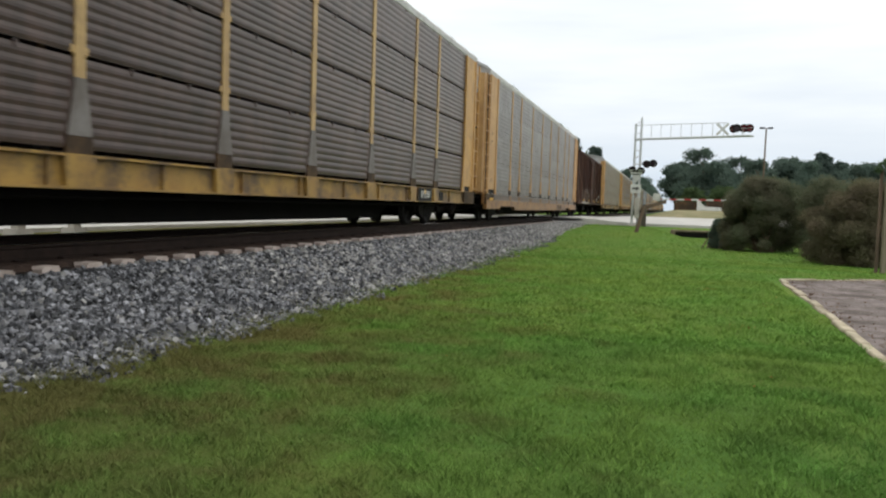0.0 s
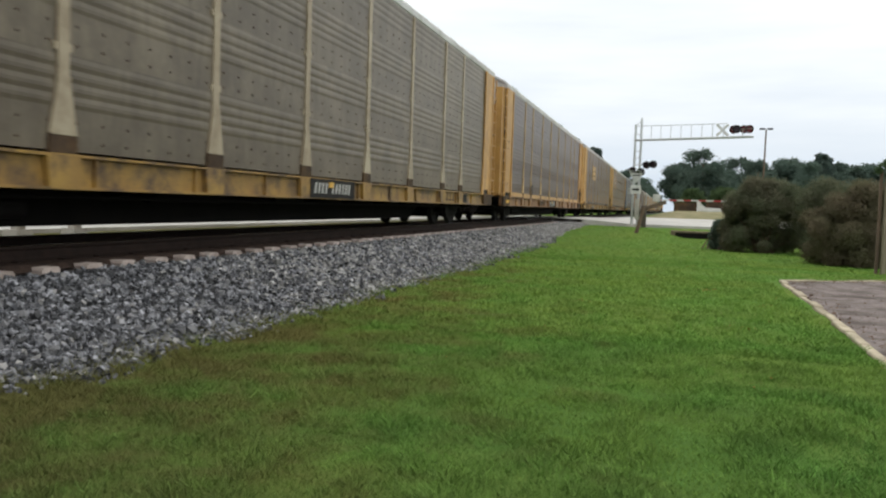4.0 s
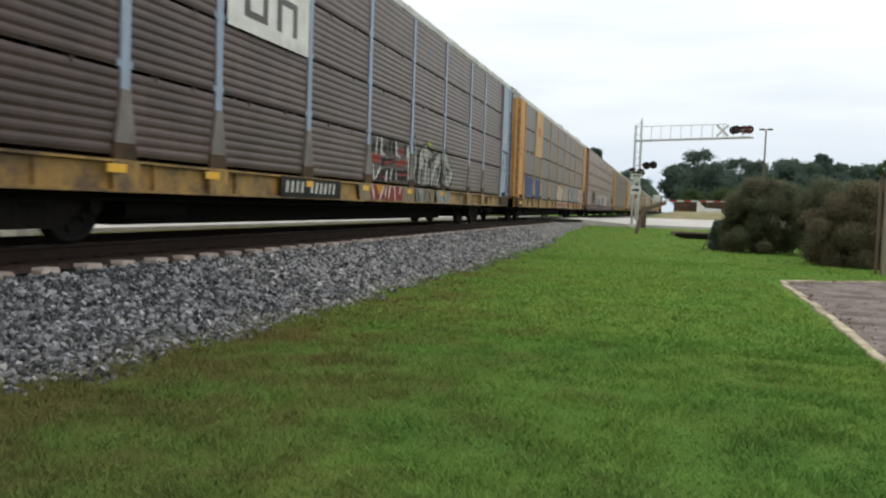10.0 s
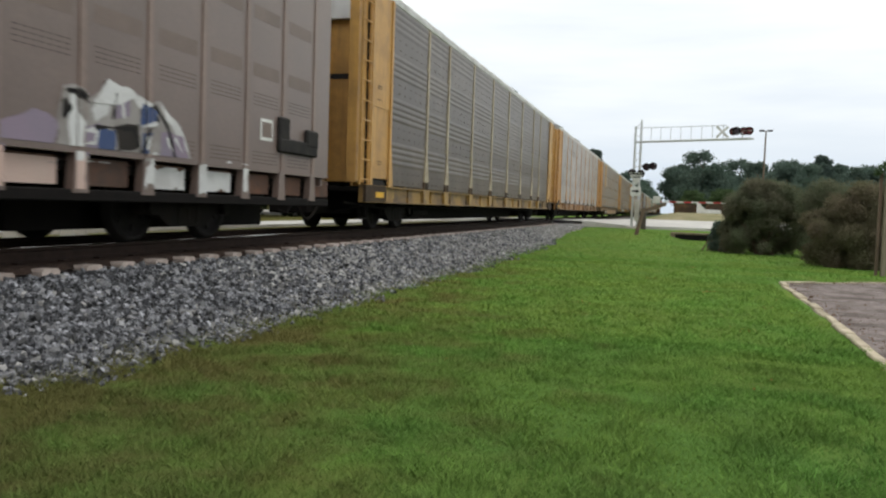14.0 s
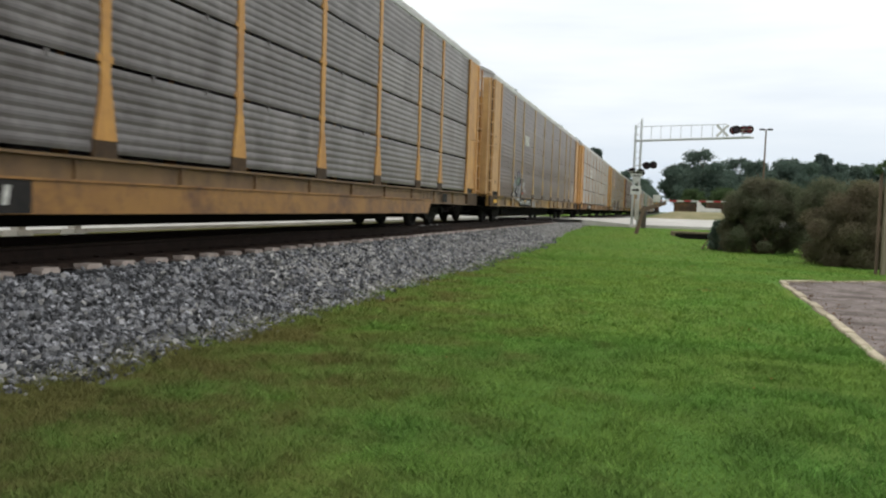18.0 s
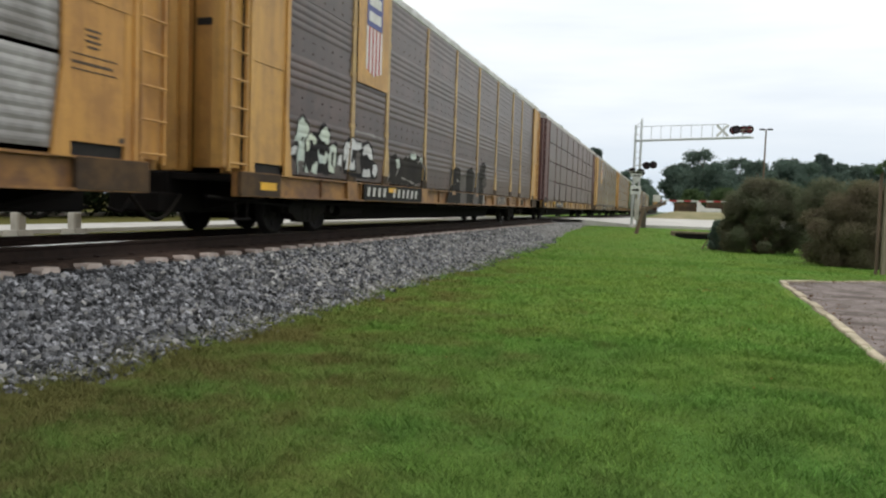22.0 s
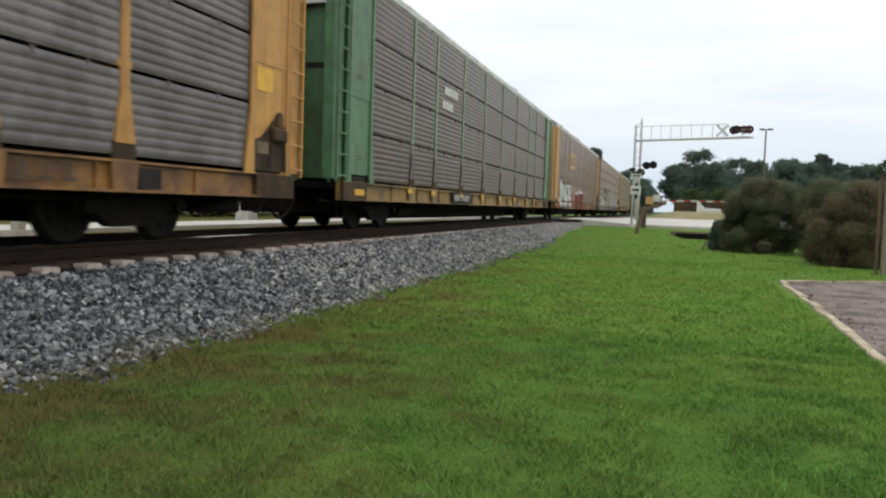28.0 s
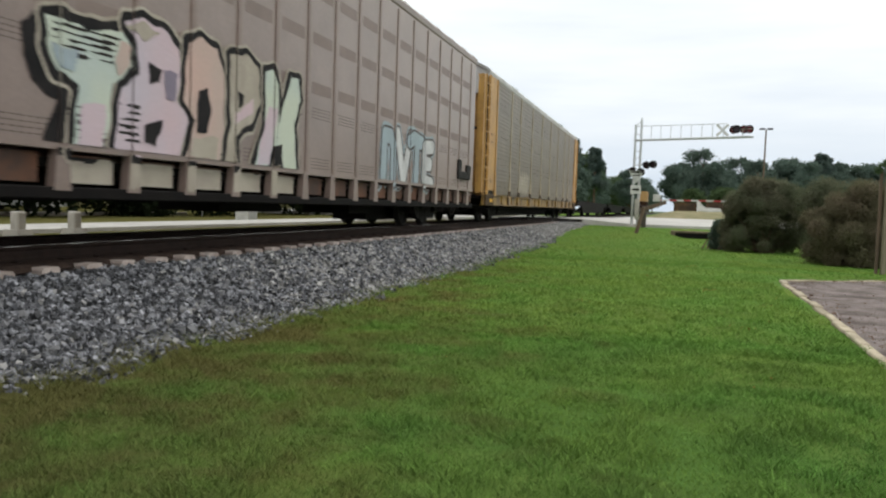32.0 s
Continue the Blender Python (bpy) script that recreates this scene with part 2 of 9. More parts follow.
RUST = (0.10, 0.045, 0.02)
SOOT = (0.05, 0.042, 0.036)
M = {
    "yellow": mat("yellow_paint", (0.572, 0.319, 0.081), (0.475, 0.254, 0.065), 1.5, 0.55, streak=2, dirt=(0.22, 0.12, 0.045), dirt_amt=0.42, runs=0.5),
    "pale_yellow": mat("pale_yellow_paint", (0.605, 0.373, 0.113), (0.486, 0.286, 0.086), 1.5, 0.6, streak=2, dirt=(0.19, 0.11, 0.05), dirt_amt=0.42, runs=0.5),
    "orange": mat("orange_yellow_paint", (0.562, 0.292, 0.065), (0.464, 0.227, 0.054), 1.5, 0.6, streak=2, dirt=(0.20, 0.085, 0.03), dirt_amt=0.42, runs=0.5),
    "tan": mat("faded_tan_paint", (0.540, 0.324, 0.130), (0.454, 0.248, 0.092), 1.5, 0.65, streak=2, dirt=(0.27, 0.145, 0.06), dirt_amt=0.42, runs=0.5),
    "sill_yellow": mat("grimy_yellow_sill", (0.352, 0.212, 0.044), (0.240, 0.132, 0.032), 2.2, 0.6, dirt=(0.07, 0.042, 0.024), dirt_amt=0.95),
    "sill_orange": mat("grimy_orange_sill", (0.304, 0.152, 0.036), (0.216, 0.100, 0.027), 2.2, 0.6, dirt=(0.10, 0.045, 0.022), dirt_amt=0.9),
    "sill_tan": mat("grimy_tan_sill", (0.272, 0.192, 0.104), (0.192, 0.128, 0.072), 2.2, 0.65, dirt=(0.07, 0.05, 0.035), dirt_amt=0.9),
    "sill_brown": mat("grime_caked_steel", (0.165, 0.098, 0.045), (0.08, 0.048, 0.027), 3.0, 0.75, dirt=(0.20, 0.12, 0.04), dirt_amt=0.5),
    "grime_mark": mat("worn_black_lettering", (0.09, 0.055, 0.03), (0.05, 0.032, 0.02), 14, 0.7),
    "bleached": mat("bleached_cream_paint", (0.44, 0.38, 0.27), (0.34, 0.28, 0.19), 1.5, 0.6, streak=2, dirt=(0.17, 0.12, 0.07), dirt_amt=0.5, runs=0.4),
    "panel_tan": mat("dusty_tan_steel", (0.162, 0.134, 0.094), (0.116, 0.094, 0.065), 1.6, 0.42, 0.0, rnd=0.12, fine=11, dirt=(0.073, 0.057, 0.039), dirt_amt=0.6, spec=0.35, runs=0.55),
    "panel_bright": mat("bright_galvanised_steel", (0.405, 0.391, 0.383), (0.280, 0.269, 0.263), 1.6, 0.4, 0.1, rnd=0.14, fine=11, dirt=(0.117, 0.101, 0.090), dirt_amt=0.6, spec=0.35, runs=0.3),
    "panel_dull": mat("dull_galvanised_steel", (0.223, 0.215, 0.211), (0.154, 0.148, 0.145), 1.6, 0.4, 0.1, rnd=0.14, fine=11, dirt=(0.070, 0.061, 0.054), dirt_amt=0.6, spec=0.35, runs=0.3),
    "post_pale": mat("sun_bleached_yellow_paint", (0.52, 0.355, 0.145), (0.40, 0.26, 0.10), 1.5, 0.6, streak=2, dirt=(0.20, 0.12, 0.06), dirt_amt=0.6, runs=0.4),
    "vent_slot": mat("dark_slots", (0.088, 0.062, 0.053), (0.065, 0.046, 0.039), 4.0, 0.8),
    "vent_brown": mat("dark_vent_patch", (0.165, 0.118, 0.099), (0.140, 0.10, 0.084), 2.0, 0.5),
    "vent_tan": mat("dull_vent_patch", (0.212, 0.153, 0.130), (0.178, 0.128, 0.109), 2.0, 0.5),
    "grime": mat("black_brown_grime", (0.060, 0.040, 0.026), (0.032, 0.022, 0.016), 3.0, 0.75, dirt=(0.15, 0.085, 0.035), dirt_amt=0.45, spec=0.2),
    "old_concrete": mat("mossy_brown_concrete", (0.20, 0.155, 0.11), (0.12, 0.095, 0.065), 3.0, 0.9, bump=0.3),
    "pale_green": mat("faded_green_paint", (0.20, 0.30, 0.18), (0.15, 0.23, 0.14), 1.5, 0.6, streak=2, dirt=(0.10, 0.09, 0.06), dirt_amt=0.6),
    "wagon_tan": mat("grey_tan_paint", (0.232, 0.168, 0.143), (0.192, 0.139, 0.118), 0.8, 0.40, rnd=0.05, fine=20, dirt=(0.15, 0.108, 0.09), dirt_amt=0.45, spec=0.5, coat=0.3),
    "rusty": mat("rusty_orange_plate", (0.15, 0.065, 0.035), (0.075, 0.038, 0.025), 2.0, 0.8, dirt=(0.05, 0.035, 0.03), dirt_amt=0.8),
    "blue": mat("grey_blue_paint", (0.085, 0.125, 0.21), (0.055, 0.085, 0.16), 1.5, 0.55, streak=2, dirt=(0.06, 0.06, 0.07), dirt_amt=0.5, runs=0.4),
    "light_blue": mat("pale_blue_paint", (0.30, 0.38, 0.50), (0.24, 0.31, 0.42), 1.5, 0.55, streak=2, dirt=(0.15, 0.15, 0.16), dirt_amt=0.3, runs=0.4),
    "maroon": mat("maroon_paint", (0.115, 0.035, 0.035), (0.085, 0.028, 0.03), 1.5, 0.6, streak=2, dirt=(0.05, 0.03, 0.03), dirt_amt=0.6, runs=0.4),
    "green": mat("green_paint", (0.10, 0.24, 0.12), (0.06, 0.16, 0.085), 1.5, 0.55, streak=2, dirt=(0.05, 0.07, 0.04), dirt_amt=0.6, runs=0.4),
    "panel_brown": mat("dusty_brown_steel", (0.083, 0.052, 0.043), (0.050, 0.032, 0.027), 1.6, 0.35, 0.0, rnd=0.12, fine=11, dirt=(0.034, 0.023, 0.019), dirt_amt=0.75, spec=0.35, runs=0.55),
    "panel_dust": mat("rusty_brown_steel", (0.118, 0.080, 0.066), (0.076, 0.052, 0.044), 1.6, 0.35, 0.0, rnd=0.12, fine=11, dirt=(0.046, 0.030, 0.025), dirt_amt=0.75, spec=0.35, runs=0.5),
    "panel_dark": mat("dark_brown_steel", (0.076, 0.044, 0.038), (0.047, 0.028, 0.024), 1.6, 0.35, 0.0, rnd=0.12, fine=11, dirt=(0.029, 0.018, 0.016), dirt_amt=0.75, spec=0.35, runs=0.55),
    "panel_grey": mat("galvanised_steel", (0.168, 0.153, 0.151), (0.114, 0.104, 0.103), 1.6, 0.35, 0.0, rnd=0.15, fine=11, dirt=(0.069, 0.058, 0.055), dirt_amt=0.75, spec=0.35, runs=0.3),
    "foot_grey": mat("dusty_grey_foot", (0.19, 0.175, 0.165), (0.14, 0.125, 0.115), 2.0, 0.7, dirt=(0.09, 0.07, 0.055), dirt_amt=0.6),
    "panel_mid": mat("weathered_grey_steel", (0.090, 0.072, 0.059), (0.061, 0.049, 0.041), 1.6, 0.35, 0.0, rnd=0.14, fine=11, dirt=(0.046, 0.035, 0.030), dirt_amt=0.75, spec=0.35, runs=0.3),
    "panel_slate": mat("slate_grey_steel", (0.054, 0.047, 0.044), (0.036, 0.032, 0.029), 1.6, 0.35, 0.0, rnd=0.14, fine=11, dirt=(0.025, 0.020, 0.017), dirt_amt=0.75, spec=0.35, runs=0.55),
    "wagon_rib": mat("pale_grey_brown_paint", (0.225, 0.160, 0.135), (0.18, 0.127, 0.107), 0.8, 0.5, rnd=0.05, fine=20, dirt=(0.13, 0.095, 0.08), dirt_amt=0.5),
    "wagon_brown": mat("grey_brown_paint", (0.152, 0.104, 0.087), (0.122, 0.083, 0.070), 0.8, 0.42, rnd=0.05, fine=20, dirt=(0.115, 0.082, 0.07), dirt_amt=0.45, spec=0.5, coat=0.3),
    "box_brown": mat("rusty_brown_paint", (0.036, 0.016, 0.013), (0.017, 0.009, 0.008), 1.2, 0.65, streak=1, rnd=0.35, dirt=(0.085, 0.036, 0.018), dirt_amt=0.8, spec=0.15, runs=0.4),
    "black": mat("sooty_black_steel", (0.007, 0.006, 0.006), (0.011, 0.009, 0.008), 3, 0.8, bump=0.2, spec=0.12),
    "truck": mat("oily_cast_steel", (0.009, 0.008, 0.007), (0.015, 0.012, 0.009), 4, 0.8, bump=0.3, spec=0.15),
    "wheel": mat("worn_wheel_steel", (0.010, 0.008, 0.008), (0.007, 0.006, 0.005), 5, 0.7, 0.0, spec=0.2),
    "roof": mat("pale_roof_steel", (0.66, 0.66, 0.665), (0.52, 0.52, 0.525), 1.0, 0.45, 0.0, rnd=0.1, dirt=(0.34, 0.32, 0.30), dirt_amt=0.5),
    "white": mat("dull_white_paint", (0.72, 0.72, 0.70), (0.6, 0.6, 0.58), 4, 0.6, dirt=(0.35, 0.33, 0.3), dirt_amt=0.4),
    "stencil": mat("stencil_white_paint", (0.62, 0.61, 0.58), (0.4, 0.39, 0.36), 9, 0.7),
    "plate": mat("black_plate_paint", (0.016, 0.015, 0.015), (0.028, 0.025, 0.023), 5, 0.75, spec=0.2),
    "red": mat("red_paint", (0.42, 0.035, 0.04), (0.3, 0.03, 0.035), 4, 0.5),
    "navy": mat("navy_paint", (0.05, 0.06, 0.22), (0.07, 0.08, 0.24), 4, 0.5),
    "safety": mat("bright_yellow_sheet", (0.75, 0.42, 0.03), (0.6, 0.32, 0.03), 4, 0.5),
    "galv": mat("aluminium_structure", (0.62, 0.63, 0.64), (0.5, 0.51, 0.52), 8, 0.45, 0.5),
    "concrete": mat("pale_concrete", (0.52, 0.49, 0.44), (0.38, 0.35, 0.31), 3, 0.85, bump=0.3, rnd=0.1),
    "tie": mat("dusty_concrete_tie", (0.50, 0.42, 0.38), (0.30, 0.24, 0.21), 5, 0.9, bump=0.3, rnd=0.15),
    "rail": mat("rusty_rail_steel", (0.030, 0.018, 0.014), (0.018, 0.011, 0.009), 6, 0.8, bump=0.2, spec=0.2),
    "rail_head": mat("polished_rail_steel", (0.75, 0.74, 0.73), (0.6, 0.59, 0.58), 8, 0.16, 1.0),
    "post_wood": mat("bleached_wood", (0.24, 0.21, 0.15), (0.15, 0.13, 0.09), 8, 0.85, bump=0.3, streak=1),
    "wood": mat("weathered_wood", (0.16, 0.11, 0.075), (0.10, 0.07, 0.05), 8, 0.85, bump=0.3, streak=1),
    "asphalt": mat("pale_worn_asphalt", (0.265, 0.220, 0.208), (0.145, 0.118, 0.112), 4.5, 0.9, bump=1.0, fine=26, dirt=(0.075, 0.058, 0.048), dirt_amt=0.85, spec=0.2),
    "lens_red": mat("lit_red_lens", (0.10, 0.01, 0.02), (0.08, 0.01, 0.02), 4, 0.3, glow=(1.0, 0.03, 0.06, 0.05)),
    "lens_dark": mat("unlit_red_lens", (0.035, 0.008, 0.018), (0.03, 0.008, 0.016), 4, 0.3),
}


# added sheen pales the wagons at a glancing angle, in place of distant haze
for key in M:
    if key.startswith(("panel", "sill", "wagon", "post_pale")) or key in ("yellow", "pale_yellow", "orange", "tan", "bleached", "blue", "light_blue", "maroon", "green", "pale_green", "roof"):
        M[key].node_tree.nodes["Principled BSDF"].inputs["Sheen Weight"].default_value = 0.35 if key.startswith("wagon") else 0.18
        M[key].node_tree.nodes["Principled BSDF"].inputs["Sheen Tint"].default_value = (1.0, 0.86, 0.78, 1)
        M[key].node_tree.nodes["Principled BSDF"].inputs["Sheen Roughness"].default_value = 0.4


# ---- mesh helpers ----
class Shape:
    """Collects pieces of one mesh."""

    def __init__(self):
        self.v, self.f, self.dark_from = [], [], 0

    def add(self, verts, faces):
        o = len(self.v)
        self.v += [tuple(q) for q in verts]
        self.f += [tuple(i + o for i in q) for q in faces]
        return self

    def box(self, x0, x1, y0, y1, z0, z1):
        return self.add([(x, y, z) for x in (x0, x1) for y in (y0, y1) for z in (z0, z1)],
                        [(0, 1, 3, 2), (4, 6, 7, 5), (0, 4, 5, 1), (2, 3, 7, 6), (0, 2, 6, 4), (1, 5, 7, 3)])

    def chamfer(self, x0, x1, y0, y1, z0, z1, c=0.01):
        bm = bmesh.new()
        s = Shape().box(x0, x1, y0, y1, z0, z1)
        vs = [bm.verts.new(q) for q in s.v]
        for q in s.f:
            bm.faces.new([vs[i] for i in q])
        bmesh.ops.bevel(bm, geom=list(bm.edges), offset=c, segments=1, affect="EDGES")
        bm.verts.index_update()
        self.add([tuple(q.co) for q in bm.verts], [[q.index for q in fc.verts] for fc in bm.faces])
        bm.free()
        return self

    def tube(self, a, b, r, n=10, r2=None):
        a, b = Vector(a), Vector(b)
        q = (b - a).to_track_quat("Z", "Y")
        r2 = r if r2 is None else r2
        ring = [(math.cos(2 * math.pi * i / n), math.sin(2 * math.pi * i / n)) for i in range(n)]
        vs = [a + q @ Vector((c * r, s * r, 0)) for c, s in ring] + [b + q @ Vector((c * r2, s * r2, 0)) for c, s in ring]
        fs = [(i, (i + 1) % n, n + (i + 1) % n, n + i) for i in range(n)] + [tuple(range(n - 1, -1, -1)), tuple(range(n, 2 * n))]
        return self.add(vs, fs)

    def prism_y(self, prof, y0, y1, close=True):
        """A profile of (x, z), extruded along y."""
        n = len(prof)
        vs = [(x, y0, z) for x, z in prof] + [(x, y1, z) for x, z in prof]
        fs = [(i, (i + 1) % n, n + (i + 1) % n, n + i) for i in range(n if close else n - 1)]
        if close:
            fs += [tuple(range(n - 1, -1, -1)), tuple(range(n, 2 * n))]
        return self.add(vs, fs)

    def prism_x(self, prof, x0, x1):
        """A profile of (y, z), extruded along x."""
        n = len(prof)
        vs = [(x0, y, z) for y, z in prof] + [(x1, y, z) for y, z in prof]
        fs = [(i, (i + 1) % n, n + (i + 1) % n, n + i) for i in range(n)] + [tuple(range(n - 1, -1, -1)), tuple(range(n, 2 * n))]
        return self.add(vs, fs)

    def mesh(self, name, smooth=False):
        me = bpy.data.meshes.new(name)
        me.from_pydata(self.v, [], self.f)
        bm = bmesh.new()
        bm.from_mesh(me)
        bmesh.ops.recalc_face_normals(bm, faces=list(bm.faces))
        bm.to_mesh(me)
        bm.free()
        me.materials.append(M["black"])
        if self.dark_from:
            me.materials.append(M["grime"])
            for p in me.polygons[self.dark_from:]:
                p.material_index = 1
        if smooth:
            me.polygons.foreach_set("use_smooth", [True] * len(me.polygons))
        return me


def part(name, me, material, parent=None, label="", at=None):
    """One mesh object under a thing; alike parts share the mesh, the paint lies on the object."""
    if isinstance(me, Shape):
        me = me.mesh(name)
    ob = new(name, me)
    ob.material_slots[0].link = "OBJECT"
    ob.material_slots[0].material = material
    ob.parent = parent
    if at is not None:
        ob.matrix_basis = at
    if label:
        ob["label"] = label
    return ob


def raw(name, verts, faces, material, smooth=False):
    me = bpy.data.meshes.new(name)
    me.from_pydata(verts, [], faces)
    me.materials.append(material)
    if smooth:
        me.polygons.foreach_set("use_smooth", [True] * len(me.polygons))
    return new(name, me)


# ---- ground ----
def smooth(a, b, t):
    k = min(1.0, max(0.0, (t - a) / (b - a)))
    return k * k * (3 - 2 * k)


def ground_z(x, y):
    """Height of the ground sheet."""
    if abs(y) < 400:
        y = (y + 0.021 * x) / LONG
    wave = 0.03 * noise.noise((x * 0.35, y * 0.2, 0.0)) * (1 if abs(x) < 60 and y < 60 else 0)
    lawn = 0.50 * smooth(25, 45, y) * smooth(2.2, -1.6, x) + wave * smooth(-4.2, -3.4, x)
    if x > 1.9 and y < 23:
        lawn = wave * smooth(2.1, 1.9, x)
    bank = 0.52 * smooth(44.6, 46.6, y)
    ditch = -0.35 * math.exp(-((x - 1.6) / 1.6) ** 2 - ((y - 43.2) / 1.6) ** 2)
    near = max(lawn + ditch, bank)
    far = 0.52 + 1.05 * smooth(59, 76, y) * smooth(-4, 1, x)
    east = near if y < 50 else far
    west = 0.50 + 0.3 * smooth(-26, -40, x)
    mid = 0.42
    if x > -4.5:
        return east
    if x > -6.3:
        return east + (mid - east) * (-4.5 - x) / 1.8
    if x > -9.5:
        return mid
    return mid + (west - mid) * smooth(-9.5, -11.5, x)


def axis(spans):
    out = []
    for a, b, step in spans:
        n = max(1, round((b - a) / step))
        out += [a + (b - a) * i / n for i in range(n)]
    return out + [spans[-1][1]]


gx = axis([(-2600, -400, 550), (-400, -80, 80), (-80, -30, 10), (-30, -12, 3), (-12, 7, 0.45), (7, 30, 2.3), (30, 400, 74), (400, 2600, 550)])
gy = axis([(-2600, -300, 575), (-300, -20, 70), (-20, 0, 4), (0, 30, 0.6), (30, 62, 0.5), (62, 100, 3), (100, 500, 40), (500, 3600, 620)])
gv = [(x, y, ground_z(x, y)) for y in gy for x in gx]
nx = len(gx)
gf = [(j * nx + i, j * nx + i + 1, (j + 1) * nx + i + 1, (j + 1) * nx + i) for j in range(len(gy) - 1) for i in range(nx - 1)]
M["lawn"] = mat("mown_lawn", (0.108, 0.205, 0.040), (0.142, 0.208, 0.041), 0.6, 0.95, bump=1.0, fine=45, spec=0.05, lo=0.40, hi=0.60, dirt=(0.085, 0.120, 0.026), dirt_amt=0.5, dry=(0.112, 0.090, 0.032), near_shade=(0.76, 0.80, 0.86))
ground = tagged(raw("ground", gv, gf, M["lawn"], True), "mown green lawn with brownish patches, stretching to the tree line", "lawn", kind="structure")

# crossing road, level with the rails where it meets them
M["road"] = mat("pale_concrete_road", (0.55, 0.53, 0.50), (0.44, 0.42, 0.40), 0.6, 0.85, bump=0.3, dirt=(0.3, 0.28, 0.26), dirt_amt=0.3)


def road_z(x, y):
    k = (y - 48.1) / 12.0
    side = smooth(-5.2, -2.0, x) if x > -7.6 else smooth(-10, -13, x)
    level = RAIL_Z - 0.004
    tilt = 0.66 + 0.32 * k if x > -7.6 else 0.66
    return level + (tilt - level) * side


rxs = axis([(-90, -30, 10), (-30, -12, 2), (-12, 6, 0.5), (6, 60, 6)])
rys = [48.1 + 12.0 * i / 8 for i in range(9)]
rv = [(x, y, road_z(x, y)) for y in rys for x in rxs] + [(x, y, road_z(x, y) - 0.7) for y in (rys[0], rys[-1]) for x in rxs]
n = len(rxs)
rf = [(j * n + i, j * n + i + 1, (j + 1) * n + i + 1, (j + 1) * n + i) for j in range(8) for i in range(n - 1)]
rf += [(9 * n + i, 9 * n + i + 1, i + 1, i) for i in range(n - 1)] + [(8 * n + i, 8 * n + i + 1, 10 * n + i + 1, 10 * n + i) for i in range(n - 1)]
tagged(raw("road", rv, rf, M["road"]), "pale concrete road crossing the track", "road", kind="structure")

# road that runs along the far side of the track
s = Shape().box(-15.9, -13.6, -80, 48.0, 0.3, 0.60)
tagged(part("road_beside_track", s, M["road"]), "pale concrete road beside the track", "road", kind="structure")

# parking lot with a pale concrete edge
LOT = [(2.23, -25.94), (2.19, 8.76), (2.37, 12.69), (2.47, 18.59), (4.81, 20.2), (24.07, 31.61), (40.12, 31.28), (40.12, -26.73)]
n = len(LOT)
lv = [(x, y, 0.012) for x, y in LOT] + [(x, y, -0.3) for x, y in LOT]
tagged(raw("parking_lot", lv, [tuple(range(n - 1, -1, -1))] + [(i, (i + 1) % n, n + (i + 1) % n, n + i) for i in range(n)], M["asphalt"]),
       "worn grey-pink asphalt parking lot", "parking lot", kind="structure")
M["kerb"] = mat("worn_cream_kerb", (0.55, 0.47, 0.34), (0.36, 0.30, 0.22), 3.5, 0.9, bump=0.4, dirt=(0.2, 0.17, 0.11), dirt_amt=0.6)
kerb = tagged(new("kerb"), "worn cream concrete edging of the parking lot", "kerb", kind="structure")
edge = [(2.21, -10.4), (2.16, 8.76), (2.33, 12.72), (2.43, 18.7), (4.79, 20.31), (24.07, 31.71)]
for (xa, ya), (xb, yb) in zip(edge, edge[1:]):
    L = math.hypot(xb - xa, yb - ya)
    k = max(1, round(L / 0.9))
    for i in range(k):
        a0, a1 = (i + 0.006) / k, (i + 0.994) / k
        turn = math.degrees(math.atan2(yb - ya, xb - xa))
        me = Shape().chamfer(0, L * (a1 - a0), -0.06 + 0.03 * random.random(), 0.07 + 0.04 * random.random(), -0.15, 0.018 + 0.028 * random.random(), 0.016)
        part("kerb_stone", me, M["kerb"], kerb, at=pose(xa + (xb - xa) * a0, ya + (yb - ya) * a0, 0, rz=turn + random.uniform(-1.6, 1.6)))


# ---- track: ballast, ties, rails ----
M["stone"] = mat("crushed_granite", (0.215, 0.216, 0.232), (0.038, 0.039, 0.045), 13, 0.85, bump=0.3, island=0.9, fine=40, lo=0.40, hi=0.58)
# Bed near black: shade between the loose stones is put into its colour.
M["ballast"] = mat("shade_dark_ballast_bed", (0.045, 0.043, 0.044), (0.022, 0.021, 0.022), 14, 0.95, bump=1.0, fine=30)


def shoulder(y):
    """Foot of the ballast on the camera's side."""
    y = (y - 0.1) / LONG
    return -4.50 + 0.26 * noise.noise((y * 0.45, 3.1, 0)) + 0.20 * noise.noise((y * 1.7, 7.7, 0)) + 0.10 * noise.noise((y * 5.0, 1.7, 0)) - 0.25 * smooth(16, 34, y)


def ballast_z(x, y):
    foot = shoulder(y)
    top = TIE_Z - 0.085
    crest = TRACK_X + 1.42
    if x > foot:
        return ground_z(foot, y) - 0.08
    if x > crest:
        k = (foot - x) / (foot - crest)
        g = max(0.0, ground_z(foot + 0.2, y))
        return g + (top - g) * k
    west = TRACK_X - 1.62
    if x > west:
        return top
    return top - (west - x) / 1.6 * 0.25


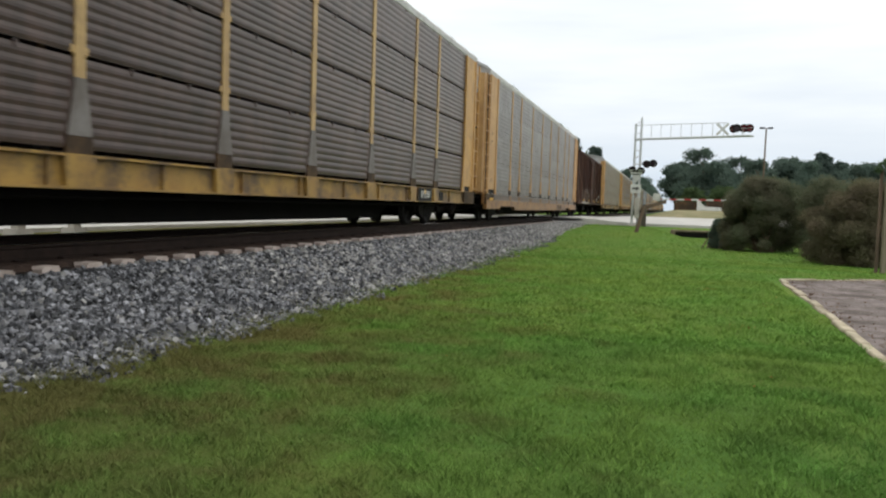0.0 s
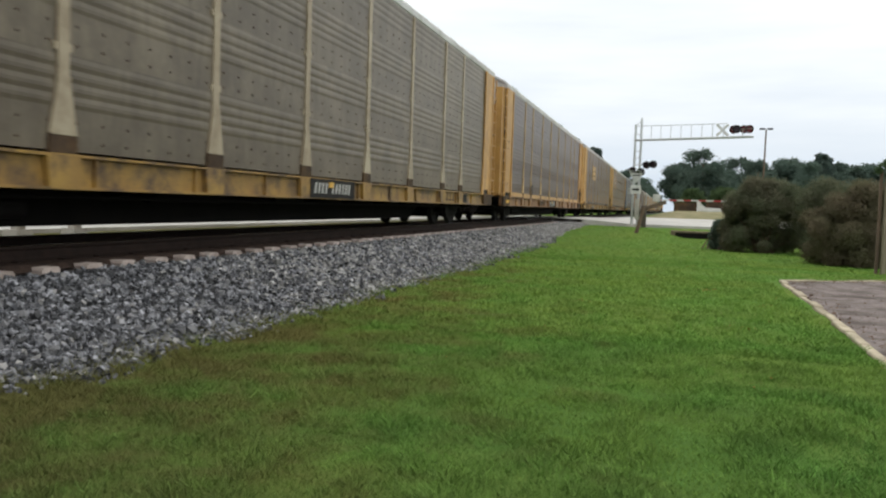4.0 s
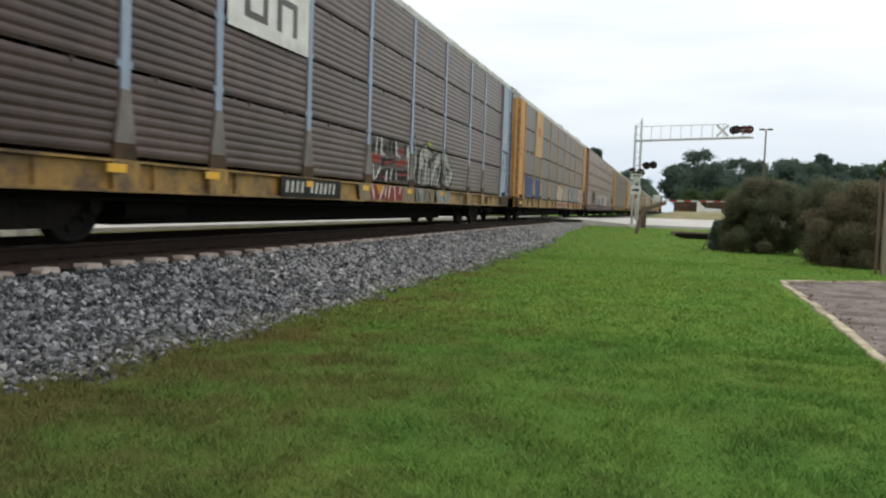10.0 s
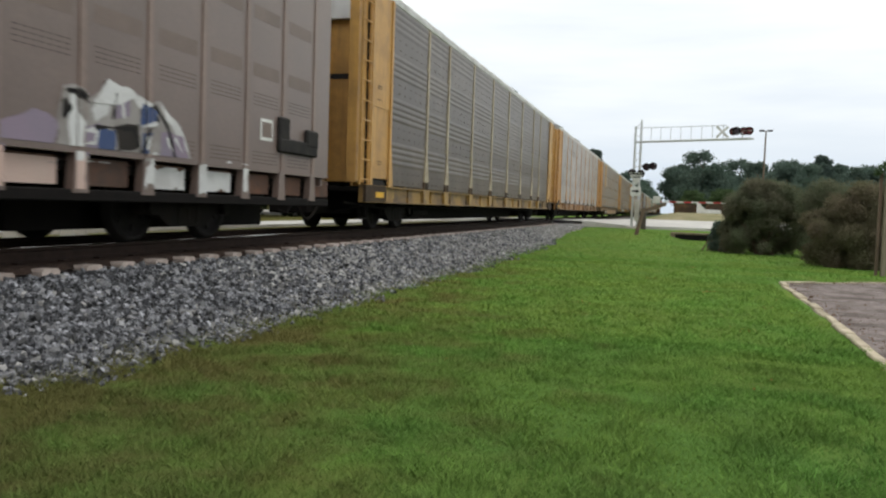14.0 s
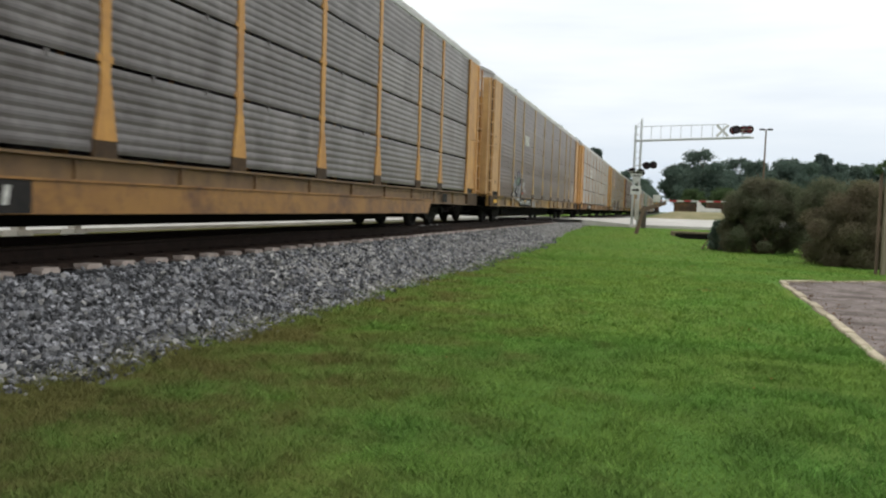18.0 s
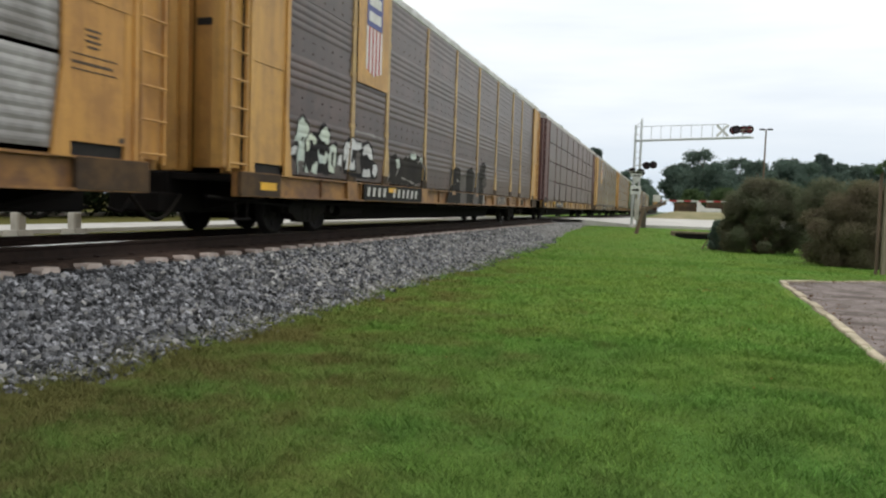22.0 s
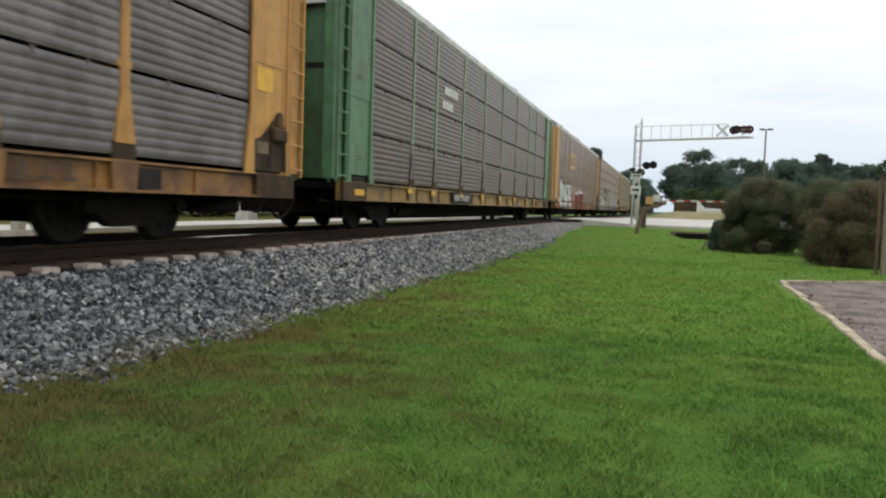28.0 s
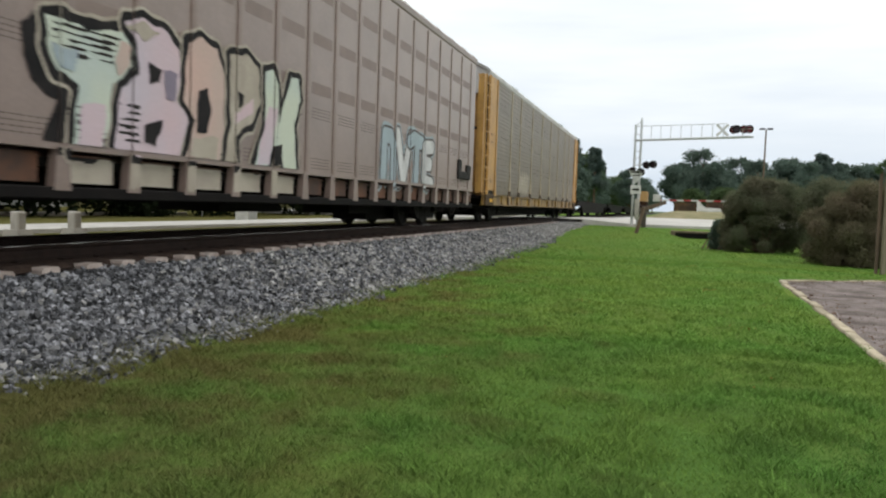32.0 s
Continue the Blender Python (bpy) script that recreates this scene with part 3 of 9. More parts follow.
by = axis([(-90, -2, 8), (-2, 36, 0.12), (36, 47.9, 0.4)])
bu = [-11.0, -10.2, -9.3, -8.6, -7.6, -6.8] + [None] * 15
n = len(bu)
bv = []
for y in by:
    for i, u in enumerate(bu):
        x = u if u is not None else (TRACK_X + 1.42) + (shoulder(y) + 0.06 - TRACK_X - 1.42) * (i - 6) / 14
        bv.append((x, y, ballast_z(x, y) + 0.02 * noise.noise((x * 9, y * 9, 0))))
bf = [(j * n + i, j * n + i + 1, (j + 1) * n + i + 1, (j + 1) * n + i) for j in range(len(by) - 1) for i in range(n - 1)]
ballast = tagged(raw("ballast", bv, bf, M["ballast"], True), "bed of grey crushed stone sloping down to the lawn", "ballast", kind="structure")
by2 = axis([(60.2, 300, 6), (300, 1200, 100)])
bv = [(TRACK_X + x, y, z) for y in by2 for x, z in ((-2.9, 0.4), (-1.62, TIE_Z - 0.05), (1.62, TIE_Z - 0.05), (2.9, 0.4))]
bf = [(j * 4 + i, j * 4 + i + 1, j * 4 + i + 5, j * 4 + i + 4) for j in range(len(by2) - 1) for i in range(3)]
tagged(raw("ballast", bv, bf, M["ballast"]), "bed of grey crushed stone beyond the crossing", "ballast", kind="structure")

# rails
RAIL_PROF = [(-0.076, 0), (0.076, 0), (0.076, 0.012), (0.02, 0.032), (0.009, 0.05), (0.009, 0.14), (0.034, 0.152), (0.036, 0.186),
             (-0.036, 0.186), (-0.034, 0.152), (-0.009, 0.14), (-0.009, 0.05), (-0.02, 0.032), (-0.076, 0.012)]
for side in (-1, 1):
    x = TRACK_X + side * 0.755
    rail = tagged(new("rail"), "rust-brown steel rail with a polished top", "rail", "rails of the track", "structure")
    part("web_and_foot", Shape().prism_y([(x + a, TIE_Z + 0.012 + b) for a, b in RAIL_PROF], -90, 1100), M["rail"], rail)
    part("running_surface", Shape().prism_y([(x - 0.030, RAIL_Z - 0.008), (x + 0.030, RAIL_Z - 0.008), (x + 0.026, RAIL_Z), (x - 0.026, RAIL_Z)], -90, 1100),
         M["rail_head"], rail, "polished steel running surface")

# concrete ties; the near ones are things of their own
TIE_PITCH, TIE_0 = 0.632, 6.995
tie_shape = Shape()
tie_shape.prism_x([(-0.13, -0.16), (0.13, -0.16), (0.13, -0.03), (0.105, 0.0), (-0.105, 0.0), (-0.13, -0.03)], -1.295, 1.295)
tie_mesh = tie_shape.mesh("tie")
clip_mesh = Shape().chamfer(-0.05, 0.05, -0.07, 0.07, 0, 0.045, 0.012).mesh("rail_clip")
tie = tagged(new("railway_tie"), "pale concrete tie bedded in grey ballast", "railway tie", "ties under the rails")
part("beam", tie_mesh, M["tie"], tie)
for a in (-0.87, -0.64, 0.64, 0.87):
    part("rail_clip", clip_mesh, M["rail"], tie, at=pose(a, 0, 0))
tie.matrix_basis = pose(TRACK_X, TIE_0 - 4 * TIE_PITCH, TIE_Z)
for i in range(-3, 64):
    copy_thing(tie, pose(TRACK_X + random.uniform(-0.015, 0.015), TIE_0 + i * TIE_PITCH, TIE_Z + random.uniform(-0.006, 0.004), rz=random.uniform(-0.6, 0.6)))
s = Shape()
for i in list(range(-60, -4)) + list(range(85, 300)):
    y = TIE_0 + i * TIE_PITCH
    s.box(TRACK_X - 1.295, TRACK_X + 1.295, y - 0.12, y + 0.12, TIE_Z - 0.15, TIE_Z)
tagged(part("railway_ties_far", s, M["tie"]), "row of concrete ties farther along the track", "railway ties", kind="stuff")
# fouled brown ballast that lies over the ties beside the near rail
M["fouled"] = mat("fouled_brown_ballast", (0.060, 0.040, 0.032), (0.034, 0.024, 0.020), 9, 0.95, bump=0.8, fine=30, spec=0.1)
fy = axis([(-2, 48, 0.10)])
fx = [0.79, 0.90, 1.0, 1.09, 1.15]
fv = [(TRACK_X + x + 0.04 * noise.noise((x * 3, y * 4, 1.0)), y, TIE_Z + (0.022, 0.030, 0.026, 0.014, -0.05)[i] + 0.018 * noise.noise((x * 9, y * 9, 4.0))) for y in fy for i, x in enumerate(fx)]
tagged(raw("fouled_ballast", fv, [(5 * j + i, 5 * j + i + 1, 5 * j + i + 6, 5 * j + i + 5) for j in range(len(fy) - 1) for i in range(4)], M["fouled"], True),
       "rust-brown fouled ballast along the near rail", "ballast", kind="structure")
# crossing panels between the rails
for a, b in ((-2.6, -0.84), (-0.66, 0.66), (0.84, 2.6)):
    tagged(part("crossing_panel", Shape().chamfer(TRACK_X + a, TRACK_X + b, 48.1, 60.1, RAIL_Z - 0.2, RAIL_Z + 0.002, 0.02), M["road"]),
           "grey crossing panel beside the rails", "crossing panel", "panels of the crossing", "structure")


# loose stones on the bed
def stones(count, area, rng, big=1.0):
    """Broken stones as jittered eight-cornered lumps; returns vertices and faces."""
    base = np.array([(x, y, z) for x in (-1, 1) for y in (-1, 1) for z in (-1, 1)], float) * 0.5
    quad = np.array([(0, 1, 3, 2), (4, 6, 7, 5), (0, 4, 5, 1), (2, 3, 7, 6), (0, 2, 6, 4), (1, 5, 7, 3)])
    vs, fs = [], []
    for i in range(count):
        x, y = area(rng)
        size = big * rng.uniform(0.024, 0.062) * (1.4 if rng.random() < 0.08 else 1.0)
        q = base * (1 + rng.uniform(-0.38, 0.38, base.shape)) * np.array([size, size * rng.uniform(0.6, 1), size * rng.uniform(0.35, 0.75)])
        r = np.array(Euler(rng.uniform(-3.1, 3.1, 3)).to_matrix())
        q = q @ r.T + np.array([x, y, max(ballast_z(x, y), ground_z(x, y) if x > -5.2 else -1) + size * rng.uniform(0.05, 0.4)])
        vs.append(q)
        fs.append(quad + 8 * i)
    return np.vstack(vs), np.vstack(fs)


rng = np.random.default_rng(5)


def near_bed(r):
    y = 3.0 + 31 * r.random() ** 1.5 if r.random() < 0.9 else r.uniform(-3, 3)
    return r.uniform(TRACK_X + 1.36, shoulder(y) + 0.10 + 0.15 * r.random() ** 3), y


def spill(r):
    y = 3.0 + 31 * r.random() ** 1.3
    return shoulder(y) + 0.32 * r.random() ** 2, y


v1, f1 = stones(37000, near_bed, rng)
v2, f2 = stones(1300, spill, rng)
v1, f1 = np.vstack([v1, v2]), np.vstack([f1, f2 + len(v1)])
ob = tagged(raw("ballast_stones", v1.tolist(), f1.tolist(), M["stone"]), "loose grey crushed stones of the track bed", "stones", kind="stuff")
M["pale_stone"] = mat("pale_limestone", (0.34, 0.33, 0.32), (0.20, 0.195, 0.19), 9, 0.85, bump=0.3, island=0.5, fine=40)


def pale_bed(r):
    y = 3.0 + 31 * r.random() ** 1.2
    return shoulder(y) + 0.05 - 2.0 * r.random() ** 2.5, y


def far_bed(r):
    y = 9 + 39 * r.random() ** 0.8
    return TRACK_X + 1.36 + (shoulder(y) + 0.1 - TRACK_X - 1.36) * r.random(), y


v2, f2 = stones(1500, pale_bed, rng, 1.15)
v1, f1 = stones(11000, far_bed, rng, 1.3)
v2, f2 = np.vstack([v2, v1]), np.vstack([f2, f1 + len(v2)])
tagged(raw("pale_stones", v2.tolist(), f2.tolist(), M["pale_stone"]), "scattered pale stones among the dark ballast", "stones", kind="stuff")
pieces = []
for i in range(12):
    v2, f2 = stones(1, lambda r: (0.0, 0.0), rng, 1.35)
    me = bpy.data.meshes.new("stone")
    me.from_pydata((v2 - v2.mean(0)).tolist(), [], f2.tolist())
    me.materials.append(M["black"])
    pieces.append(me)
M["stone_one"] = mat("single_granite_stones", (0.17, 0.168, 0.175), (0.10, 0.10, 0.105), 9, 0.85, bump=0.3, rnd=0.8, fine=40)
for i in range(290):
    y = 4.2 + 7.0 * rng.random()
    x = rng.uniform(-6.0, shoulder(y) + 0.25)
    part("stone", pieces[i % 12], M["stone_one"], ballast, at=pose(x, y, ballast_z(x, y) + 0.035, *rng.uniform(0, 360, 3)))


# ---- the train ----
PITCH_L = 28.6          # length of an autorack wagon between couplings
SIDE = 1.60             # half its width
ROWS = [(1.03, 2.01), (2.03, 3.01), (3.03, 3.97), (3.99, 5.04)]   # four rows of side panels, above the rail
POSTS = [5.25, 7.20, 10.04, 12.88, 15.72, 18.56, 21.40, 23.35]
EDGES = [2.45] + POSTS + [26.15]


def speed_way(t):
    """How far the train has come by t seconds."""
    return 18.556 * t - 0.0017 * t * t


WAGONS = []       # (thing, place of its front coupling at 0 s)
TRUCK_PARTS = []  # wheelsets, by axle
MESH = {}
GAP = {}          # height of the dark joint between panels, by wagon


def shared(key, make, smooth=False):
    if key not in MESH:
        MESH[key] = make().mesh(key.split(":")[0], smooth)
    return MESH[key]


RIB = 0.009
# profiles of a panel: height within it, depth; one is corrugated all over, one has four waves above a flat, bolted band
WAVES = [((i + k) / 8, d) for i in range(8) for k, d in ((0.02, 0), (0.36, 1), (0.64, 1), (0.98, 0))]
HALF_WAVES = [(0.44 + 0.135 * (i + k), d * 0.9) for i in range(4) for k, d in ((0.02, 0), (0.36, 1), (0.64, 1), (0.98, 0))]


def profile(gap):
    return [(0.0, 0)] + (WAVES if gap else HALF_WAVES) + [(1.0, 0)]


def rib(z, z0, z1, gap):
    """Depth of the corrugation at height z in a row of panels."""
    ks, ds = zip(*profile(gap))
    return RIB * float(np.interp((z - z0) / (z1 - z0), ks, ds))


def panel_shape(w, z0, z1, gap):
    s = Shape()
    h = z1 - z0 - gap
    prof = [(-0.03, z0 + gap)] + [(RIB * d, z0 + gap + h * k) for k, d in profile(gap)] + [(-0.03, z1)]
    s.prism_y(prof, 0.02, w - 0.02, close=False)
    if gap:
        for k in range(2):      # clips along the upper edge
            y = w * (0.30 + 0.40 * k)
            s.box(-0.01, 0.018, y - 0.02, y + 0.02, z1 - 0.05, z1 + 0.03)
    else:
        s.dark_from = len(s.f)
        n = max(2, round(w / 0.42))
        for i in range(n):      # dark bolt heads on the flat band
            for k in (0.10, 0.30):
                y, z = w * (i + 0.5) / n, z0 + h * k
                s.tube((-0.005, y, z), (0.009, y, z), 0.015, 6)
    return s


def post_shape(z1):
    """A side post: a deep channel, open towards the panels."""
    s = Shape()
    w = 0.078
    s.prism_x([(-w, 1.74), (w, 1.74), (w, z1), (-w, z1)], SIDE - 0.05, SIDE - 0.016)
    for z in (2.02, 3.02, 3.98):    # bolted lugs where the panels meet
        s.box(SIDE - 0.05, SIDE - 0.024, -w - 0.05, w + 0.05, z + 0.03, z + 0.11)
    return s


def foot_shape():
    """The flared foot of a side post."""
    s = Shape()
    w, f = 0.086, 0.182
    s.prism_x([(-f, 1.19), (f, 1.19), (w, 1.72), (w, 1.80), (-w, 1.80), (-w, 1.72)], SIDE - 0.05, SIDE - 0.004)
    return s


def base_shape():
    """Grimy gusset between a post's foot and the sill."""
    return Shape().prism_x([(-0.20, 0.99), (0.20, 0.99), (0.19, 1.20), (-0.19, 1.20)], SIDE - 0.05, SIDE - 0.010)


def wheel_shape():
    s = Shape()
    n, prof = 28, [(0.70, 0.0), (0.70, 0.16), (0.735, 0.17), (0.715, 0.38), (0.70, 0.40), (0.70, 0.475), (0.725, 0.48), (0.74, 0.455), (0.83, 0.45), (0.83, 0.39), (0.79, 0.37), (0.775, 0.17), (0.80, 0.15), (0.80, 0.0)]
    for side in (-1, 1):
        vs, fs = [], []
        for i in range(n):
            a = 2 * math.pi * i / n
            vs += [(side * x, r * math.cos(a), r * math.sin(a)) for x, r in prof]
        m = len(prof)
        for i in range(n):
            for j in range(m - 1):
                fs.append((i * m + j, i * m + j + 1, ((i + 1) % n) * m + j + 1, ((i + 1) % n) * m + j))
        s.add(vs, fs)
        for i in range(6):      # cast lightening pockets, so that the turning shows
            a = math.pi * i / 3
            s.tube((side * 0.775, 0.27 * math.cos(a), 0.27 * math.sin(a)), (side * 0.795, 0.27 * math.cos(a), 0.27 * math.sin(a)), 0.05, 8)
    s.tube((-0.95, 0, 0), (0.95, 0, 0), 0.085, 12)
    return s


def frame_shape():
    s = Shape()
    prof = [(-1.05, 0.50), (-0.80, 0.66), (-0.35, 0.72), (0.35, 0.72), (0.80, 0.66), (1.05, 0.50), (1.05, 0.36), (0.72, 0.40), (0.42, 0.20), (-0.42, 0.20), (-0.72, 0.40), (-1.05, 0.36)]
    s.prism_x(prof, 0.93, 1.07)
    for a in (-0.22, 0, 0.22):
        s.tube((1.0, a, 0.24), (1.0, a, 0.55), 0.085, 10)
    for a in (-0.89, 0.89):
        s.tube((1.07, a, 0.46), (1.16, a, 0.46), 0.10, 12)
    return s


def truck(parent, y):
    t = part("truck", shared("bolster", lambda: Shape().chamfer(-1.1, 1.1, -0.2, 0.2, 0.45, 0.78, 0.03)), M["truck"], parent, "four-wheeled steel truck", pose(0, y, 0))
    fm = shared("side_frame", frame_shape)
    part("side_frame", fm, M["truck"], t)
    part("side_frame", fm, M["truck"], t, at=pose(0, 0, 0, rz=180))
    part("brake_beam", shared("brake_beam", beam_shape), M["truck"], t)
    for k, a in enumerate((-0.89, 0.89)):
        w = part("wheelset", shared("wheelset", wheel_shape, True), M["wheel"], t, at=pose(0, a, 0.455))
        TRUCK_PARTS.append((k, w))


def both(name, key, make, material, car, length, label=""):
    """A part on the camera's side, and its twin on the other side."""
    me = shared(key, make)
    a = part(name, me, material, car, label)
    part(name, me, material, car, label, pose(0, length, 0, rz=180))
    return a


def coupler(car, length):
    def make():
        s = Shape().chamfer(-0.09, 0.09, -0.05, 1.2, 0.80, 0.98, 0.02)
        s.chamfer(-0.16, 0.16, -0.16, 0.10, 0.74, 1.04, 0.04)
        s.tube((0.42, 0.35, 0.75), (0.36, -0.02, 0.36), 0.025, 8)
        return s.tube((0.36, -0.02, 0.36), (0.22, -0.1, 0.42), 0.025, 8)
    both("coupler", "coupler", make, M["black"], car, length)


def bars(x, y, z, h, widths, slant=0.12):
    """A row of upright dashes that stands for stencilled marks."""
    s = Shape()
    for w in widths:
        if w > 0:
            vs = [(x, y, z), (x, y + w, z), (x, y + w + slant * h, z + h), (x, y + slant * h, z + h)]
            s.add(vs + [(q[0] - 0.004, *q[1:]) for q in vs], [(0, 1, 2, 3), (4, 5, 6, 7), (0, 1, 5, 4), (1, 2, 6, 5), (2, 3, 7, 6), (3, 0, 4, 7)])
        y += abs(w) + 0.04
    return s


def leaf_shape():
    return Shape().box(0.52, 1.16, 1.46, 1.50, 1.06, 4.45)


def door_rib_shape():
    return Shape().prism_y([(0.03, 1.0), (0.50, 1.0), (0.50, 4.45), (0.03, 4.45)], 1.32, 1.46).box(0.20, 0.34, 1.27, 1.325, 1.02, 4.40)


def lock_rod_shape():
    """The upright lock rod where the door leaves meet."""
    s = Shape().tube((0.0, 1.25, 1.0), (0.0, 1.25, 4.4), 0.028, 8)
    for i in range(7):
        s.box(-0.05, 0.05, 1.22, 1.34, 1.1 + 0.52 * i, 1.15 + 0.52 * i)
    return s


def column_shape():
    s = Shape()
    s.prism_y([(1.30, 1.0), (1.58, 1.0), (1.58, 4.50), (1.30, 4.50)], 1.24, 1.46)
    s.prism_y([(1.22, 0.96), (1.30, 0.96), (1.30, 4.46), (1.22, 4.46)], 1.10, 1.46)
    return s


def ladder_shape():
    """Two rails and rungs beside the end of the wagon's side."""
    s = Shape()
    for y in (0.74, 1.18):
        s.box(1.55, 1.60, y - 0.022, y + 0.022, 0.98, 5.0)
    for i in range(10):
        s.tube((1.59, 0.70, 1.10 + i * 0.40), (1.59, 1.22, 1.10 + i * 0.40), 0.018, 6)
    return s


def ladder_plate_shape():
    return Shape().box(1.48, 1.50, 0.70, 1.26, 1.04, 5.0).box(1.30, 1.48, 0.70, 0.72, 1.04, 5.0)


def brake_housing_shape():
    """Grimy recess with a lever and brackets at the foot of the rear corner."""
    s = Shape()
    s.prism_x([(26.3, 1.04), (27.28, 1.04), (27.28, 1.75), (26.95, 1.90), (26.5, 1.55), (26.3, 1.5)], 1.572, 1.584)
    s.chamfer(1.58, 1.68, 26.75, 27.20, 1.50, 1.72, 0.03)
    s.chamfer(1.58, 1.64, 26.95, 27.12, 1.70, 1.98, 0.03)
    s.tube((1.63, 26.7, 1.1), (1.63, 26.85, 1.9), 0.02, 6)
    s.tube((1.63, 27.2, 1.05), (1.63, 27.15, 1.6), 0.02, 6)
    return s


def roof_shape(h=5.17, rise=0.42, y0=1.15, y1=27.45, half=1.58):
    s = Shape()
    prof = [(half, h - 0.12), (half + 0.02, h), (half * 0.93, h + rise * 0.28), (half * 0.72, h + rise * 0.66), (half * 0.4, h + rise * 0.9), (0, h + rise)]
    prof = prof + [(-x, z) for x, z in prof[-2::-1]]
    inner = [(x * 0.97, z - 0.05) for x, z in prof[::-1]]
    s.prism_y(prof + inner, y0, y1)
    n = round((y1 - y0) / 1.32)
    for i in range(n + 1):      # raised seams across the roof
        y = y0 + (y1 - y0 - 0.07) * i / n
        s.prism_y([(x * 1.002, z + 0.010) for x, z in prof[1:-1]] + [(x * 0.99, z - 0.02) for x, z in prof[-2:0:-1]], y, y + 0.07)
    return s


def cap_shape(h=5.17, rise=0.42, half=1.56):
    """The pale plate that closes the rack above the end doors."""
    prof = [(half, 4.45), (half, h), (half * 0.93, h + rise * 0.26), (half * 0.72, h + rise * 0.62), (half * 0.4, h + rise * 0.86), (0, h + rise * 0.95)]
    prof = prof + [(-x, z) for x, z in prof[-2::-1]]
    return Shape().prism_y(prof, 1.30, 1.40)


def sill_shape(deep=False):
    s = Shape()
    z0 = 0.63
    s.prism_y([(1.44, z0), (1.60, z0), (1.60, z0 + 0.03), (1.53, z0 + 0.03), (1.53, 0.97), (1.60, 0.97), (1.60, 1.0), (1.44, 1.0)], 1.05, 27.55)
    for i in range(14):
        y = 2.0 + i * 1.9
        s.box(1.50, 1.575, y, y + 0.03, z0 + 0.02, 0.98)
    return s


def girder_shape():
    """A second, lower girder between the trucks, proud of the sill."""
    s = Shape()
    s.prism_x([(6.2, 0.72), (6.5, 0.38), (22.2, 0.38), (22.5, 0.72)], 1.54, 1.615)
    s.prism_x([(6.1, 0.72), (22.6, 0.72), (22.6, 0.745), (6.1, 0.745)], 1.50, 1.635)
    return s


def bracket_shape():
    """A grimy stiffener on the sill under a post."""
    return Shape().prism_x([(-0.20, 0.64), (0.20, 0.64), (0.24, 0.985), (-0.24, 0.985)], 1.535, 1.6025)


def rod_shape():
    return Shape().tube((1.25, 0.7, 0.62), (1.25, 3.2, 0.50), 0.025, 6)


def draft_shape():
    """Draft gear box and cross bars behind the coupler."""
    s = Shape().chamfer(-0.45, 0.45, 0.75, 3.1, 0.36, 0.66, 0.03)
    s.prism_y([(-1.3, 0.95), (-1.3, 0.6), (-0.4, 0.40), (0.4, 0.40), (1.3, 0.6), (1.3, 0.95)], 1.9, 2.3)
    return s


def hose_shape():
    """Air hose hanging in a loop at the end of the wagon."""
    s, pts = Shape(), [(0.55, 1.1 - 0.13 * i, 0.62 - 0.36 * math.sin(math.pi * i / 9)) for i in range(10)]
    vs = [(x + 0.03 * math.cos(k * 0.785), y, z + 0.03 * math.sin(k * 0.785)) for x, y, z in pts for k in range(8)]
    return s.add(vs, [(8 * i + k, 8 * i + (k + 1) % 8, 8 * i + 8 + (k + 1) % 8, 8 * i + 8 + k) for i in range(9) for k in range(8)] + [tuple(range(7, -1, -1)), tuple(range(72, 80))])


def beam_shape():
    """Brake beam and hangers between the wheels of a truck."""
    s = Shape().chamfer(-0.7, 0.7, -0.5, -0.38, 0.22, 0.36, 0.02).chamfer(-0.7, 0.7, 0.38, 0.5, 0.22, 0.36, 0.02)
    return s.chamfer(-0.35, 0.35, -0.36, 0.36, 0.30, 0.46, 0.02)


def tank_shape():
    return Shape().tube((0.9, 6.0, 0.42), (0.9, 7.3, 0.42), 0.13, 12)


def step_shape():
    """A hanging end step."""
    s = Shape()
    s.tube((1.35, 1.2, 0.95), (1.35, 1.35, 0.28), 0.022, 6)
    s.tube((1.35, 1.65, 0.95), (1.35, 1.65, 0.28), 0.022, 6)
    s.tube((1.35, 1.2, 0.29), (1.35, 1.75, 0.29), 0.022, 6)
    return s


def frame_under(belly=True):
    s = Shape()
    s.chamfer(-0.40, 0.40, 1.0, 27.6, 0.54, 0.98, 0.02)
    if belly:
        s.prism_x([(5.7, 0.56), (6.5, 0.19), (22.1, 0.19), (22.9, 0.56)], -0.42, 0.42)
    else:
        s.box(-0.9, 0.3, 15.2, 17.4, 0.36, 0.6)
        s.box(-0.2, 0.9, 19.4, 20.6, 0.34, 0.6)
        s.box(-0.45, 0.45, 21.6, 27.4, 0.16, 0.6)
        s.box(-0.45, 0.45, 1.2, 7.0, 0.16, 0.6)
    s.box(-1.44, 1.44, 1.05, 27.55, 0.86, 0.96)
    for i in range(12):
        y = 3.2 + i * 2.0
        s.prism_y([(-1.44, 0.90), (-1.44, 0.75), (-0.4, 0.50), (0.4, 0.50), (1.44, 0.75), (1.44, 0.90)], y, y + 0.05)
    s.box(0.5, 1.2, 12.5, 13.6, 0.55, 0.85)
    s.tube((0.9, 9.5, 0.68), (0.9, 11.2, 0.68), 0.18, 14)
    s.tube((1.15, 3.5, 0.55), (1.15, 25, 0.55), 0.03, 6)
    return s


